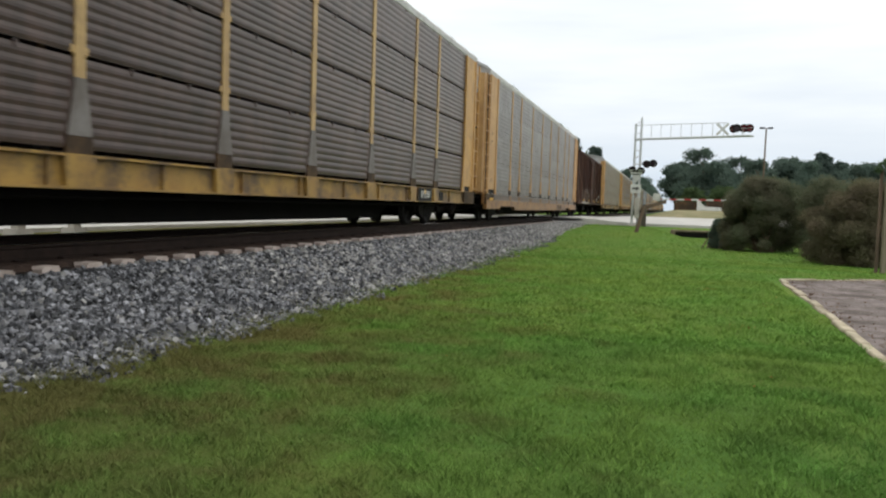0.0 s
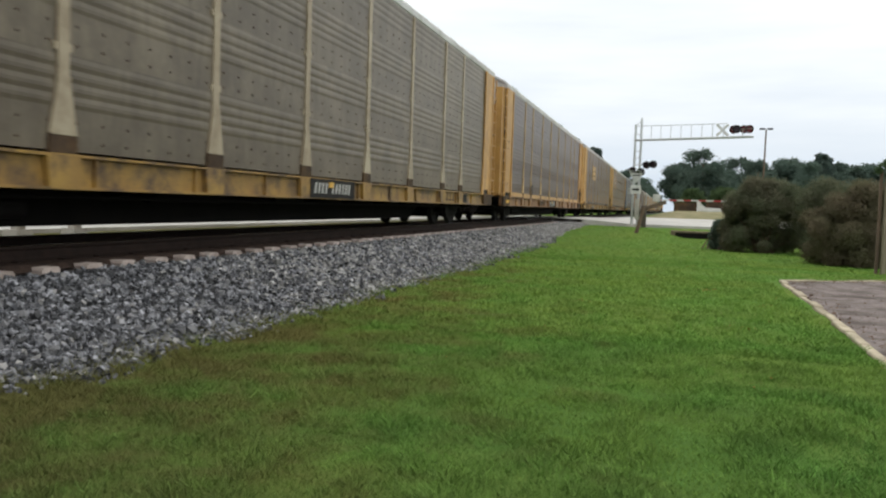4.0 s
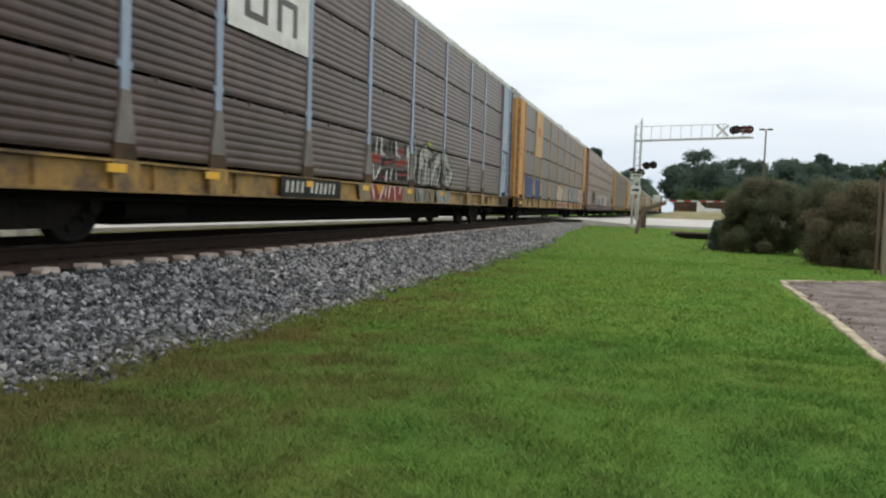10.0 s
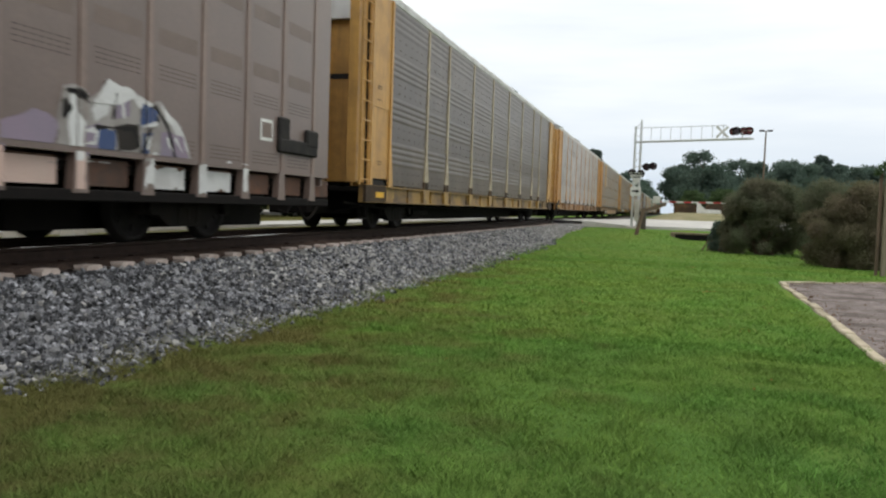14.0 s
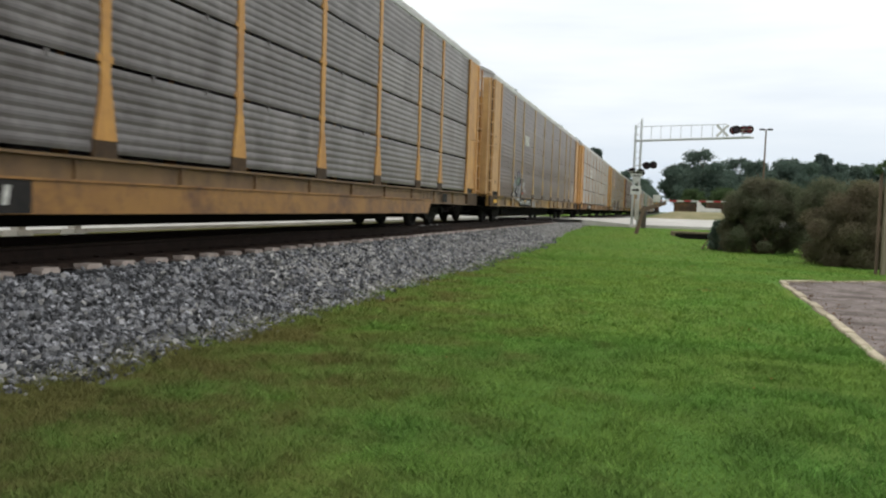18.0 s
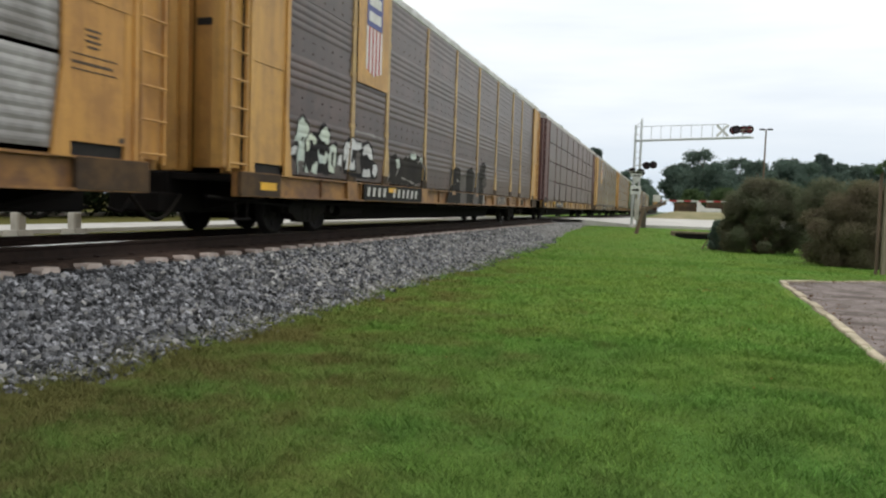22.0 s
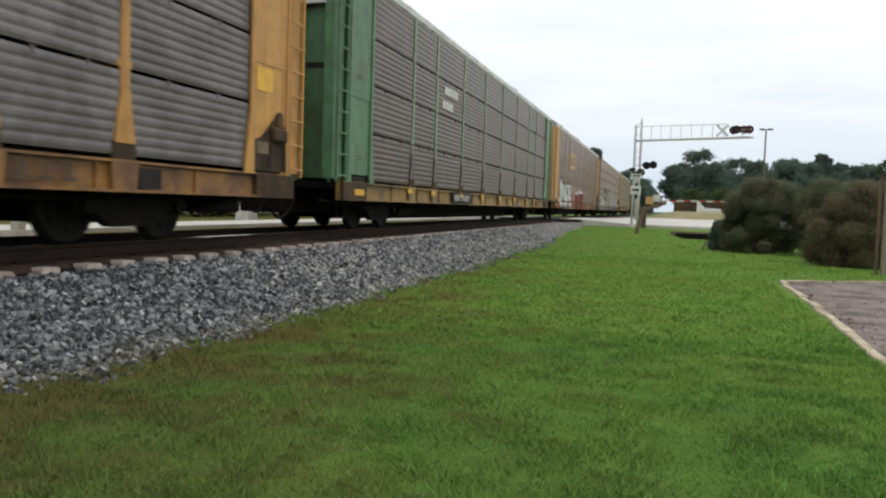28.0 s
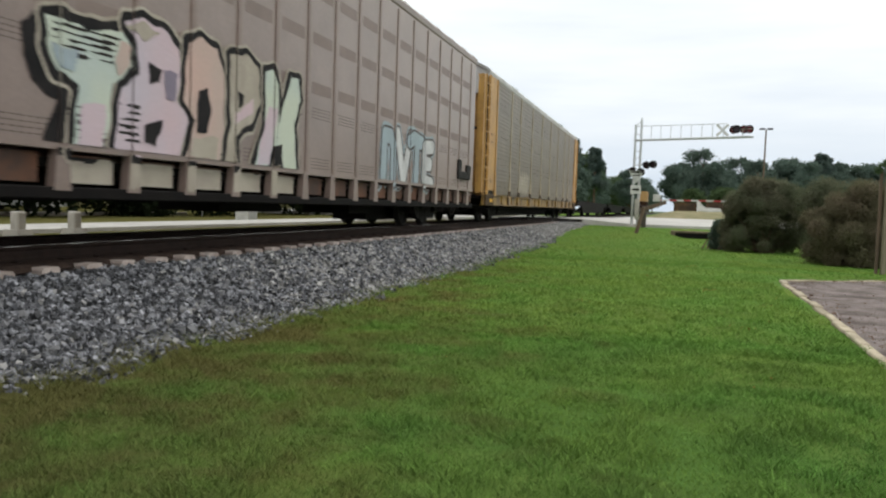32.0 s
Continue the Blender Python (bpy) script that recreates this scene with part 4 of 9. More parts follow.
def corner_shape():
    """Plain side plate at the end of the rack, with a rolled edge."""
    s = Shape()
    s.box(1.555, 1.585, 1.25, 2.42, 2.66, 5.04)
    return s


def corner_lower():
    return Shape().box(1.545, 1.572, 1.25, 2.40, 1.15, 2.67)


def corner_trim():
    s = Shape()
    s.prism_x([(2.30, 0.98), (2.62, 0.98), (2.60, 1.06), (2.50, 1.75), (2.47, 1.9), (2.47, 5.04), (2.36, 5.04), (2.36, 1.0)], 1.58, 1.62)
    s.box(1.58, 1.61, 1.25, 1.33, 1.0, 5.04)
    return s


def autorack(front, paint, panels, label, lines=True, sill="yellow", deep=False, plate=None, corner=None, post=None, roof="roof", foot=None, gear=False, kick=False):
    car = tagged(new("autorack_wagon"), label, "rail wagon", "wagons of the passing train")
    L = PITCH_L
    paint, panel, sill = M[paint], M[panels], M["sill_" + sill]
    post = M[post] if post else M["post_pale"] if paint in (M["yellow"], M["pale_yellow"]) else paint
    corner = M[corner] if corner else paint
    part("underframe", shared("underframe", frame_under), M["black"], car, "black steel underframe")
    both("side_sill", "side_sill:%s" % deep, lambda: sill_shape(deep), sill, car, L)
    part("roof", shared("roof", roof_shape), M[roof], car, "pale curved steel roof")
    # Solid black sheet takes the place of the shade behind the leaves.
    both("door_backing", "door_backing", lambda: Shape().box(-1.30, 1.30, 1.55, 1.58, 1.02, 4.5), M["black"], car, L, "black sheet put in for the shaded gap behind the door leaves")
    both("lock_rod", "lock_rod", lock_rod_shape, paint, car, L)
    both("end_cap", "end_cap", cap_shape, M[roof], car, L, "pale plate under the roof's end")
    for turn in (0, 180):
        for m in (Matrix(), Matrix.Scale(-1, 4, (1, 0, 0))):
            at = pose(0, L if turn else 0, 0, rz=turn) @ m
            part("end_door", shared("end_door", leaf_shape), paint, car, at=at)
            part("door_rib", shared("door_rib", door_rib_shape), paint, car, at=at)
            part("door_vent", shared("door_vent", lambda: Shape().box(0.56, 1.12, 1.450, 1.462, 3.22, 3.33)), M["plate"], car, "narrow dark slot", at)
            part("corner_column", shared("corner_column", column_shape), paint, car, at=at)
            part("corner_plate", shared("corner_plate", corner_shape), corner, car, at=at)
            part("lower_corner_plate", shared("lower_corner_plate", corner_lower), corner, car, at=at)
            part("end_sill", shared("end_sill", lambda: Shape().box(1.545, 1.609, 1.04, 2.25, 0.64, 0.992)), M["grime"], car, "grime-caked end of the sill", at)
            part("ladder", shared("ladder", ladder_shape), paint, car, at=at)
            part("ladder_plate", shared("ladder_plate", ladder_plate_shape), paint, car, at=at)
            part("corner_trim", shared("corner_trim", corner_trim), corner, car, at=at)
            # Black strip stands in for the shadow line between ladder and corner plate.
            part("ladder_gap", shared("ladder_gap", lambda: Shape().box(1.50, 1.556, 1.17, 1.25, 1.02, 5.0)), M["plate"], car, "black strip put in for the shade beside the ladder", at)
            # Shadow under the corner plate, drawn as a black strip.
            part("corner_slot", shared("corner_slot", lambda: Shape().box(1.50, 1.54, 1.26, 2.34, 1.0, 1.148)), M["plate"], car, "black strip put in for the shade above the sill", at)
    if gear:
        part("hand_brake", shared("hand_brake", brake_housing_shape), M["grime"], car, "grimy brown hand brake gear")
        part("brake_sheet", shared("brake_sheet", lambda: Shape().box(1.586, 1.590, 26.36, 26.72, 1.30, 1.48)), M["sill_tan"], car, "small dull plate")
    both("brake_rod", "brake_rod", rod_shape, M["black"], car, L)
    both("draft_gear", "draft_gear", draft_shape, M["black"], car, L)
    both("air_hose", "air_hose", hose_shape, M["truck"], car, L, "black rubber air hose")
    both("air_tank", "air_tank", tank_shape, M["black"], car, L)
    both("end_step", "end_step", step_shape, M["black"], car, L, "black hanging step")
    if deep:
        both("lower_girder", "lower_girder", girder_shape, M["sill_orange"], car, L, "rust-streaked yellow girder")
    pm = shared("side_post", lambda: post_shape(5.03))
    for y in POSTS:
        part("side_post", pm, post, car, at=pose(0, y, 0))
        part("side_post", pm, post, car, at=pose(0, y, 0, rz=180))
        for turn in (0, 180) if not deep else ():
            part("sill_bracket", shared("sill_bracket", bracket_shape), sill, car, at=pose(0, y, 0, rz=turn))
        for turn in (0, 180):
            part("post_foot", shared("post_foot", foot_shape), M[foot] if foot else post, car, at=pose(0, y, 0, rz=turn))
            part("post_base", shared("post_base", base_shape), M["grime"], car, at=pose(0, y, 0, rz=turn))
    gap = GAP[car.name] = 0.026 if lines else 0.0
    for i in range(len(EDGES) - 1):
        w = round(EDGES[i + 1] - EDGES[i], 2)
        for r, (z0, z1) in enumerate(ROWS):
            me = shared("side_panel:%s:%d:%s" % (w, r, lines), lambda: panel_shape(w, z0, z1 if lines else z1 + 0.02, gap))
            part("side_panel", me, panel, car, at=pose(SIDE - 0.035 - random.uniform(0, 0.007), EDGES[i], 0, rz=random.uniform(0, 0.16)))
            part("side_panel", me, panel, car, at=pose(-SIDE + 0.035, EDGES[i + 1], 0, rz=180))
        if kick:
            part("kick_strip", shared("kick_strip:%s" % w, lambda: Shape().box(1.575, 1.592, 0.12, w - 0.12, 1.01, 1.17)), M["yellow"], car, at=pose(0, EDGES[i], 0))
    for y in (4.4, L - 4.4):
        truck(car, y)
    coupler(car, L)
    if plate:
        y0, y1 = plate
        pl = part("stencil_plate", Shape().box(1.607, 1.613, y0, y1, 0.65, 0.985) if not deep else Shape().box(1.616, 1.622, y0, y1, 0.39, 0.715), M["plate"], car, "black painted plate")
        y, z, k = y0 + 0.16, 0.40 if deep else 0.66, (y1 - y0 - 0.3) / 11.3
        for i in range(11):
            if i != 4:
                me = shared("mark:%.3f:%.2f:%s" % (k, z, deep), lambda: bars(0, 0, z + 0.07, 0.19, [k * 0.40], 0.2))
                part("mark", me, M["stencil"], pl, "worn white stencil mark" if i == 0 else "", pose(1.619 if not deep else 1.628, y, 0))
            y += k
        if not deep:
            part("sheet", Shape().box(1.615, 1.619, y0 + 0.16 + 4.1 * k, y0 + 0.16 + 5.6 * k, 0.84, 0.94), M["safety"], pl, "bright yellow reflective sheet")
    if len(WAGONS) in (6, 8, 17, 20):
        for y in POSTS[:6]:
            part("reflective_sheet", shared("reflective_sheet", lambda: Shape().box(1.607, 1.612, -0.34, 0.0, 0.85, 0.95)), M["safety"], car, at=pose(0, y, 0))
    for y in (21.7, 22.02, 22.34):
        part("sill_mark", shared("sill_mark", lambda: bars(1.612, 0, 0.72, 0.045, [0.22]).add(bars(1.612, 0.07, 0.72, 0.2, [0.06]).v, bars(1.612, 0.07, 0.72, 0.2, [0.06]).f)), M["grime_mark"], car, at=pose(0, y, 0))
    part("notice_box", shared("notice_box", lambda: Shape().box(1.602, 1.612, 23.6, 24.0, 0.68, 0.92)), M["plate"], car, "small dark notice panel")
    part("warning_sheet", shared("warning_sheet", lambda: Shape().box(1.606, 1.614, 1.6, 2.1, 0.74, 0.86)), M["safety"], car, "bright yellow reflective sheet")
    for y, z, w, h in () if len(WAGONS) % 3 == 1 else ((1.62, 3.09, 0.26, 0.022), (1.62, 3.04, 0.22, 0.022), (1.60, 2.80, 0.28, 0.02), (26.2, 1.90, 0.80, 0.014), (26.2, 2.06, 0.80, 0.014), (26.27, 1.965, 0.66, 0.03), (26.5, 2.33, 0.24, 0.025),
                                                        (26.52, 2.27, 0.2, 0.025), (26.5, 2.21, 0.24, 0.025), (26.53, 2.15, 0.18, 0.025), (27.05, 1.18, 0.28, 0.06), (1.7, 1.5, 0.3, 0.02), (1.72, 1.44, 0.26, 0.02)):
        part("notice_mark", shared("notice_mark:%s:%s" % (w, h), lambda: Shape().box(0, 0.004, 0, w, 0, h)), M["grime_mark"], car, at=pose(1.586 if z > 2.6 else 1.573, y, z))
    WAGONS.append((car, front))
    return car


def maxi_rack(front, striped, paint, label):
    """A taller, smooth-sided car carrier with thin ribs and a row of openings along its foot."""
    car = tagged(new("autorack_wagon"), label, "rail wagon", "wagons of the passing train")
    L = PITCH_L
    m = M[paint]
    part("underframe", shared("underframe:maxi", lambda: frame_under(False)), M["black"], car, "black steel underframe")
    part("roof", shared("roof:maxi", lambda: roof_shape(5.16, 0.42, 0.98, 27.85)), m, car, "smooth grey-brown roof")

    def wall():
        s = Shape()
        s.box(1.56, 1.59, 1.05, 27.75, 1.08, 4.98)
        s.box(1.50, 1.60, 1.05, 27.75, 1.04, 1.10)
        return s

    def vents():
        return Shape().box(1.586, 1.592, 0, 0.80, 0, 0.20)

    def slots():
        """Rows of short slots pierced through the wall."""
        s = Shape()
        for r in range(4):
            for k in range(7):
                s.box(1.586, 1.5915, 0.02 + k * 0.112, 0.10 + k * 0.112, r * 0.055, r * 0.055 + 0.012)
        return s

    def end():
        return Shape().box(-1.56, 1.56, 1.0, 1.08, 0.9, 4.95)
    both("side_wall", "side_wall:maxi", wall, m, car, L)
    both("lower_chord", "lower_chord", lambda: Shape().chamfer(1.46, 1.60, 0.8, 27.8, 0.53, 0.66, 0.015), M["black"], car, L, "black lower chord")
    um = shared("upright", lambda: Shape().prism_x([(0, 1.08), (0.16, 1.08), (0.20, 0.62), (-0.04, 0.62)], 1.50, 1.61))
    for i in range(24):
        part("upright", um, m, car, at=pose(0, 1.02 + i * 1.13, 0))
        part("upright", um, m, car, at=pose(0, L - 1.02 - i * 1.13, 0, rz=180))
    for i in range(24):
        y = 1.30 + i * 1.13
        part("sill_plate", shared("sill_plate", lambda: Shape().box(1.44, 1.48, 0, 0.72, 0.70, 1.0)), M["rusty"], car, at=pose(0, y, 0))
        for z in (2.45, 3.30, 4.10) if i < 23 else ():
            part("vent", shared("vent", vents), M["vent_" + paint.split("_")[1]], car, at=pose(0, y, z))
        for z in (1.16, 2.03) if i < 23 else ():
            part("vent_slots", shared("vent_slots", slots), M["vent_slot"], car, at=pose(0, y, z))
    both("end_wall", "end_wall:maxi", end, m, car, L)
    for i in range(7):
        for turn in (0, 180):
            part("end_rib", shared("end_rib", lambda: Shape().chamfer(-0.04, 0.04, 0.92, 1.005, 1.0, 4.9, 0.01)), m, car, at=pose(0, L if turn else 0, 0, rz=turn) @ pose(-1.46 + i * 0.48, 0, 0))
    rm = shared("side_rib", lambda: Shape().prism_x([(-0.05, 1.08), (0.05, 1.08), (0.04, 4.93), (-0.04, 4.93)], 1.585, 1.608))
    for i in range(24):
        y = 1.12 + i * 1.13
        part("side_rib", rm, M["wagon_rib"], car, at=pose(0, y, 0))
        part("side_rib", rm, M["wagon_rib"], car, at=pose(0, y, 0, rz=180))
    for i in range(12 if striped else 0):
        z = 1.15 + i * 0.3
        part("reflector", shared("reflector", lambda: Shape().box(1.636, 1.642, -0.05, 0.05, 0, 0.26)), M["red" if i % 2 else "white"], car, at=pose(0, 2.2, z))
    both("hand_brake", "hand_brake:maxi", lambda: Shape().chamfer(1.58, 1.66, 25.79, 27.19, 1.37, 1.61, 0.03).chamfer(1.58, 1.65, 25.79, 26.15, 1.47, 1.94, 0.03).chamfer(1.58, 1.67, 26.75, 27.19, 1.52, 1.82, 0.03), M["plate"], car, L, "black brake lever housing")
    for y in (4.4, L - 4.4):
        truck(car, y)
    coupler(car, L)
    WAGONS.append((car, front))
    return car


BOX_RIBS = [1.35, 2.21, 3.07, 3.98, 4.82, 5.73, 6.66, 7.62, 8.5, 12.57, 13.5, 14.41, 15.3, 16.15, 17.05, 17.9, 18.75]


def boxcar(front):
    L = 19.7
    car = tagged(new("box_wagon"), "rust-streaked dark brown boxcar with ribbed sides and graffiti", "rail wagon", "wagons of the passing train")
    m = M["box_brown"]
    part("underframe", Shape().box(-0.4, 0.4, 0.7, 19.5, 0.45, 0.95).box(-1.4, 1.4, 0.75, 19.45, 0.88, 1.0).tube((0.9, 8, 0.6), (0.9, 9.6, 0.6), 0.2, 12), M["black"], car)

    def wall():
        return Shape().box(1.46, 1.50, 0.8, 19.4, 1.02, 4.52).prism_y([(1.44, 0.92), (1.54, 0.92), (1.54, 1.08), (1.44, 1.08)], 0.8, 19.4).box(1.44, 1.55, 0.8, 19.4, 4.42, 4.54)
    both("side_wall", "side_wall:box", wall, m, car, L)
    rm = Shape().prism_x([(-0.06, 1.05), (0.06, 1.05), (0.06, 4.44), (-0.06, 4.44)], 1.495, 1.56).mesh("side_rib")
    for y in BOX_RIBS:
        part("side_rib", rm, m, car, at=pose(0, y, 0))
        part("side_rib", rm, m, car, at=pose(0, y, 0, rz=180))

    def door():
        s = Shape().chamfer(1.50, 1.60, 9.05, 11.9, 1.10, 4.25, 0.02)
        for z in (1.5, 2.3, 3.1, 3.9):
            s.chamfer(1.59, 1.64, 9.1, 11.85, z, z + 0.14, 0.02)
        s.box(1.58, 1.66, 8.6, 12.2, 1.02, 1.12)
        return s
    d = both("sliding_door", "sliding_door", door, m, car, L)
    part("door_bar", Shape().tube((1.68, 10.3, 1.2), (1.68, 10.3, 4.1), 0.025, 8), M["rail"], d)

    def end():
        s = Shape().box(-1.5, 1.5, 0.78, 0.86, 1.0, 4.54)
        for i in range(9):
            s.chamfer(-1.42, 1.42, 0.70, 0.80, 1.15 + 0.36 * i, 1.33 + 0.36 * i, 0.03)
        return s
    both("end_wall", "end_wall:box", end, m, car, L)
    part("roof", Shape().prism_y([(1.55, 4.48), (1.55, 4.57), (0, 4.78), (-1.55, 4.57), (-1.55, 4.48)], 0.75, 19.45), M["box_brown"], car, "rusty peaked roof")
    for y in (3.3, L - 3.3):
        truck(car, y)
    coupler(car, L)
    for y in (3.95, 8.0, 10.6, 12.65, 16.2):
        part("reflector", Shape().box(1.645 if 9 < y < 11.9 else 1.565, 1.652 if 9 < y < 11.9 else 1.572, y, y + 0.42, 1.13, 1.24), M["safety"], car, "yellow reflective strip")
    WAGONS.append((car, front))
    return car


def well_car(front, stacked=False):
    """A low dark container wagon; one carries stacked containers."""
    car = tagged(new("well_wagon"), "low black well wagon, " + ("loaded with two stacked containers" if stacked else "running empty"), "rail wagon", "wagons of the passing train")
    L = PITCH_L
    both("side_girder", "side_girder", lambda: Shape().prism_x([(1.0, 1.16), (27.6, 1.16), (27.6, 0.85), (24.5, 0.85), (23.5, 0.30), (5.1, 0.30), (4.1, 0.85), (1.0, 0.85)], 1.35, 1.50), M["black"], car, L)
    part("floor", shared("floor:well", lambda: Shape().box(-1.35, 1.35, 5.1, 23.5, 0.32, 0.40)), M["black"], car)
    both("platform", "platform", lambda: Shape().box(-1.35, 1.35, 1.0, 5.0, 1.02, 1.12), M["black"], car, L)
    for y in (3.0, L - 3.0):
        truck(car, y)
    coupler(car, L)
    WAGONS.append((car, front))
    if stacked:
        for z, m, nm in ((0.42, M["box_brown"], "brown"), (3.30, M["tan"], "tan")):
            s = Shape().chamfer(-1.22, 1.22, 6.2, 22.4, z, z + 2.86, 0.04)
            for i in range(40):
                s.box(-1.25, 1.25, 6.5 + i * 0.4, 6.65 + i * 0.4, z + 0.15, z + 2.7)
            part("container", s, m, car, nm + " steel shipping container")
    return car


# ---- sprayed lettering and emblems ----
SPRAY = {
    "white": mat("white_spray", (0.66, 0.66, 0.66), (0.52, 0.52, 0.527), 1.6, 0.6, dirt=(0.34, 0.32, 0.31), dirt_amt=0.4),
    "faint": mat("faded_white_spray", (0.34, 0.32, 0.31), (0.22, 0.20, 0.19), 2.5, 0.75),
    "black": mat("black_spray", (0.016, 0.015, 0.016), (0.028, 0.025, 0.025), 3, 0.6),
    "grey": mat("grey_spray", (0.10, 0.09, 0.088), (0.14, 0.12, 0.115), 3, 0.7),
    "mint": mat("mint_spray", (0.560, 0.600, 0.500), (0.455, 0.525, 0.515), 0.9, 0.7),
    "pink": mat("pink_spray", (0.600, 0.455, 0.490), (0.545, 0.480, 0.540), 0.9, 0.7),
    "peach": mat("peach_spray", (0.580, 0.410, 0.360), (0.500, 0.400, 0.355), 0.9, 0.7),
    "cream": mat("cream_spray", (0.476, 0.425, 0.357), (0.374, 0.332, 0.272), 1.5, 0.7, dirt=(0.3, 0.25, 0.22), dirt_amt=0.4),
    "maroon": mat("maroon_spray", (0.24, 0.05, 0.04), (0.18, 0.05, 0.045), 2, 0.6),
    "blue": mat("blue_spray", (0.06, 0.09, 0.19), (0.08, 0.10, 0.18), 2, 0.65),
    "teal": mat("teal_spray", (0.14, 0.22, 0.24), (0.19, 0.23, 0.27), 1.2, 0.65),
    "orange": mat("orange_red_spray", (0.36, 0.06, 0.035), (0.46, 0.17, 0.035), 0.8, 0.65),
    "coral": mat("coral_red_spray", (0.44, 0.085, 0.065), (0.36, 0.10, 0.07), 0.8, 0.65),
    "amber": mat("amber_spray", (0.48, 0.24, 0.04), (0.40, 0.14, 0.04), 0.8, 0.65),
    "lime": mat("lime_spray", (0.30, 0.34, 0.06), (0.24, 0.28, 0.07), 1.2, 0.65),
    "lilac": mat("lilac_spray", (0.26, 0.21, 0.27), (0.22, 0.2, 0.25), 1.5, 0.65),
    "pale_blue": mat("pale_blue_spray", (0.368, 0.440, 0.480), (0.320, 0.368, 0.400), 1.5, 0.65),
    "bone": mat("worn_bone_spray", (0.36, 0.36, 0.33), (0.25, 0.25, 0.235), 2.2, 0.7, dirt=(0.12, 0.11, 0.10), dirt_amt=0.6),
    "sand": mat("worn_sand_spray", (0.26, 0.21, 0.14), (0.19, 0.16, 0.11), 2.2, 0.7, dirt=(0.10, 0.08, 0.06), dirt_amt=0.6),
    "steel": mat("steel_grey_spray", (0.27, 0.26, 0.275), (0.20, 0.192, 0.205), 2.0, 0.75),
    "sage": mat("sage_green_spray", (0.20, 0.25, 0.215), (0.15, 0.19, 0.16), 2.0, 0.75),
    "smoke": mat("smoke_grey_spray", (0.14, 0.125, 0.118), (0.10, 0.09, 0.085), 2.0, 0.75),
    "wash": mat("dark_wash", (0.026, 0.024, 0.023), (0.042, 0.037, 0.034), 1.5, 0.7),
}
for key in SPRAY:    # old paint, dull with dust
    SPRAY[key].node_tree.nodes["Principled BSDF"].inputs["Specular IOR Level"].default_value = 0.06
ARC = [(0.5 + 0.42 * math.cos(a * math.pi / 6), 0.5 + 0.45 * math.sin(a * math.pi / 6)) for a in range(13)]
GLYPH = {
    "T": [[(-0.05, 0.86), (0.3, 0.95), (1.0, 0.88)], [(0.55, 0.9), (0.50, 0.0)]],
    "R": [[(0.2, 0.0), (0.2, 0.95), (0.7, 0.95), (0.85, 0.72), (0.65, 0.5), (0.25, 0.48)], [(0.5, 0.5), (0.9, 0.0)]],
    "O": [ARC],
    "P": [[(0.2, 0.0), (0.2, 0.95), (0.75, 0.92), (0.88, 0.68), (0.7, 0.45), (0.25, 0.45)]],
    "A": [[(0.05, 0.0), (0.5, 1.0), (0.95, 0.0)], [(0.25, 0.4), (0.75, 0.4)]],
    "S": [[(0.85, 0.85), (0.5, 0.97), (0.18, 0.78), (0.4, 0.55), (0.75, 0.42), (0.85, 0.2), (0.5, 0.03), (0.12, 0.12)]],
    "N": [[(0.1, 0.0), (0.15, 0.9)], [(0.15, 0.95), (0.55, 0.95), (0.75, 0.7), (0.75, 0.0)]],
    "I": [[(0.5, 0.0), (0.5, 1.0)]],
    "E": [[(0.85, 0.95), (0.2, 0.9), (0.2, 0.05), (0.85, 0.0)], [(0.2, 0.5), (0.7, 0.5)]],
    "W": [[(0.0, 1.0), (0.25, 0.0), (0.5, 0.8), (0.75, 0.0), (1.0, 1.0)]],
    "K": [[(0.2, 0.0), (0.15, 1.0)], [(0.9, 1.0), (0.25, 0.5), (0.95, 0.0)]],
    "C": [ARC[2:11]],
    "L": [[(0.2, 1.0), (0.15, 0.05), (0.85, 0.0)]],
    "V": [[(0.05, 1.0), (0.5, 0.0), (0.95, 1.0)]],
}


def reach(Y, Z, lines):
    """Distance of the points Y, Z to a set of polylines."""
    d = np.full(Y.shape, 9.0)
    for line in lines:
        for (a, b), (c, e) in zip(line, line[1:]):
            ux, uz = c - a, e - b
            k = np.clip(((Y - a) * ux + (Z - b) * uz) / (ux * ux + uz * uz + 1e-9), 0, 1)
            d = np.minimum(d, np.hypot(Y - a - k * ux, Z - b - k * uz))
    return d


def lettering(text, y0, z0, w, h, lean=0.0, squeeze=1.12):
    """The strokes of a row of letter-like forms, in metres on the wagon's side."""
    out, step = [], w / len(text)
    for i, ch in enumerate(text):
        hop = 0.06 * h * math.sin(2.1 * i + len(text))
        out.append([[(y0 + step * i + q[0] * step * squeeze * 0.92 + lean * q[1] * h, z0 + hop * q[1] + q[1] * h) for q in line] for line in GLYPH[ch]])
    return out


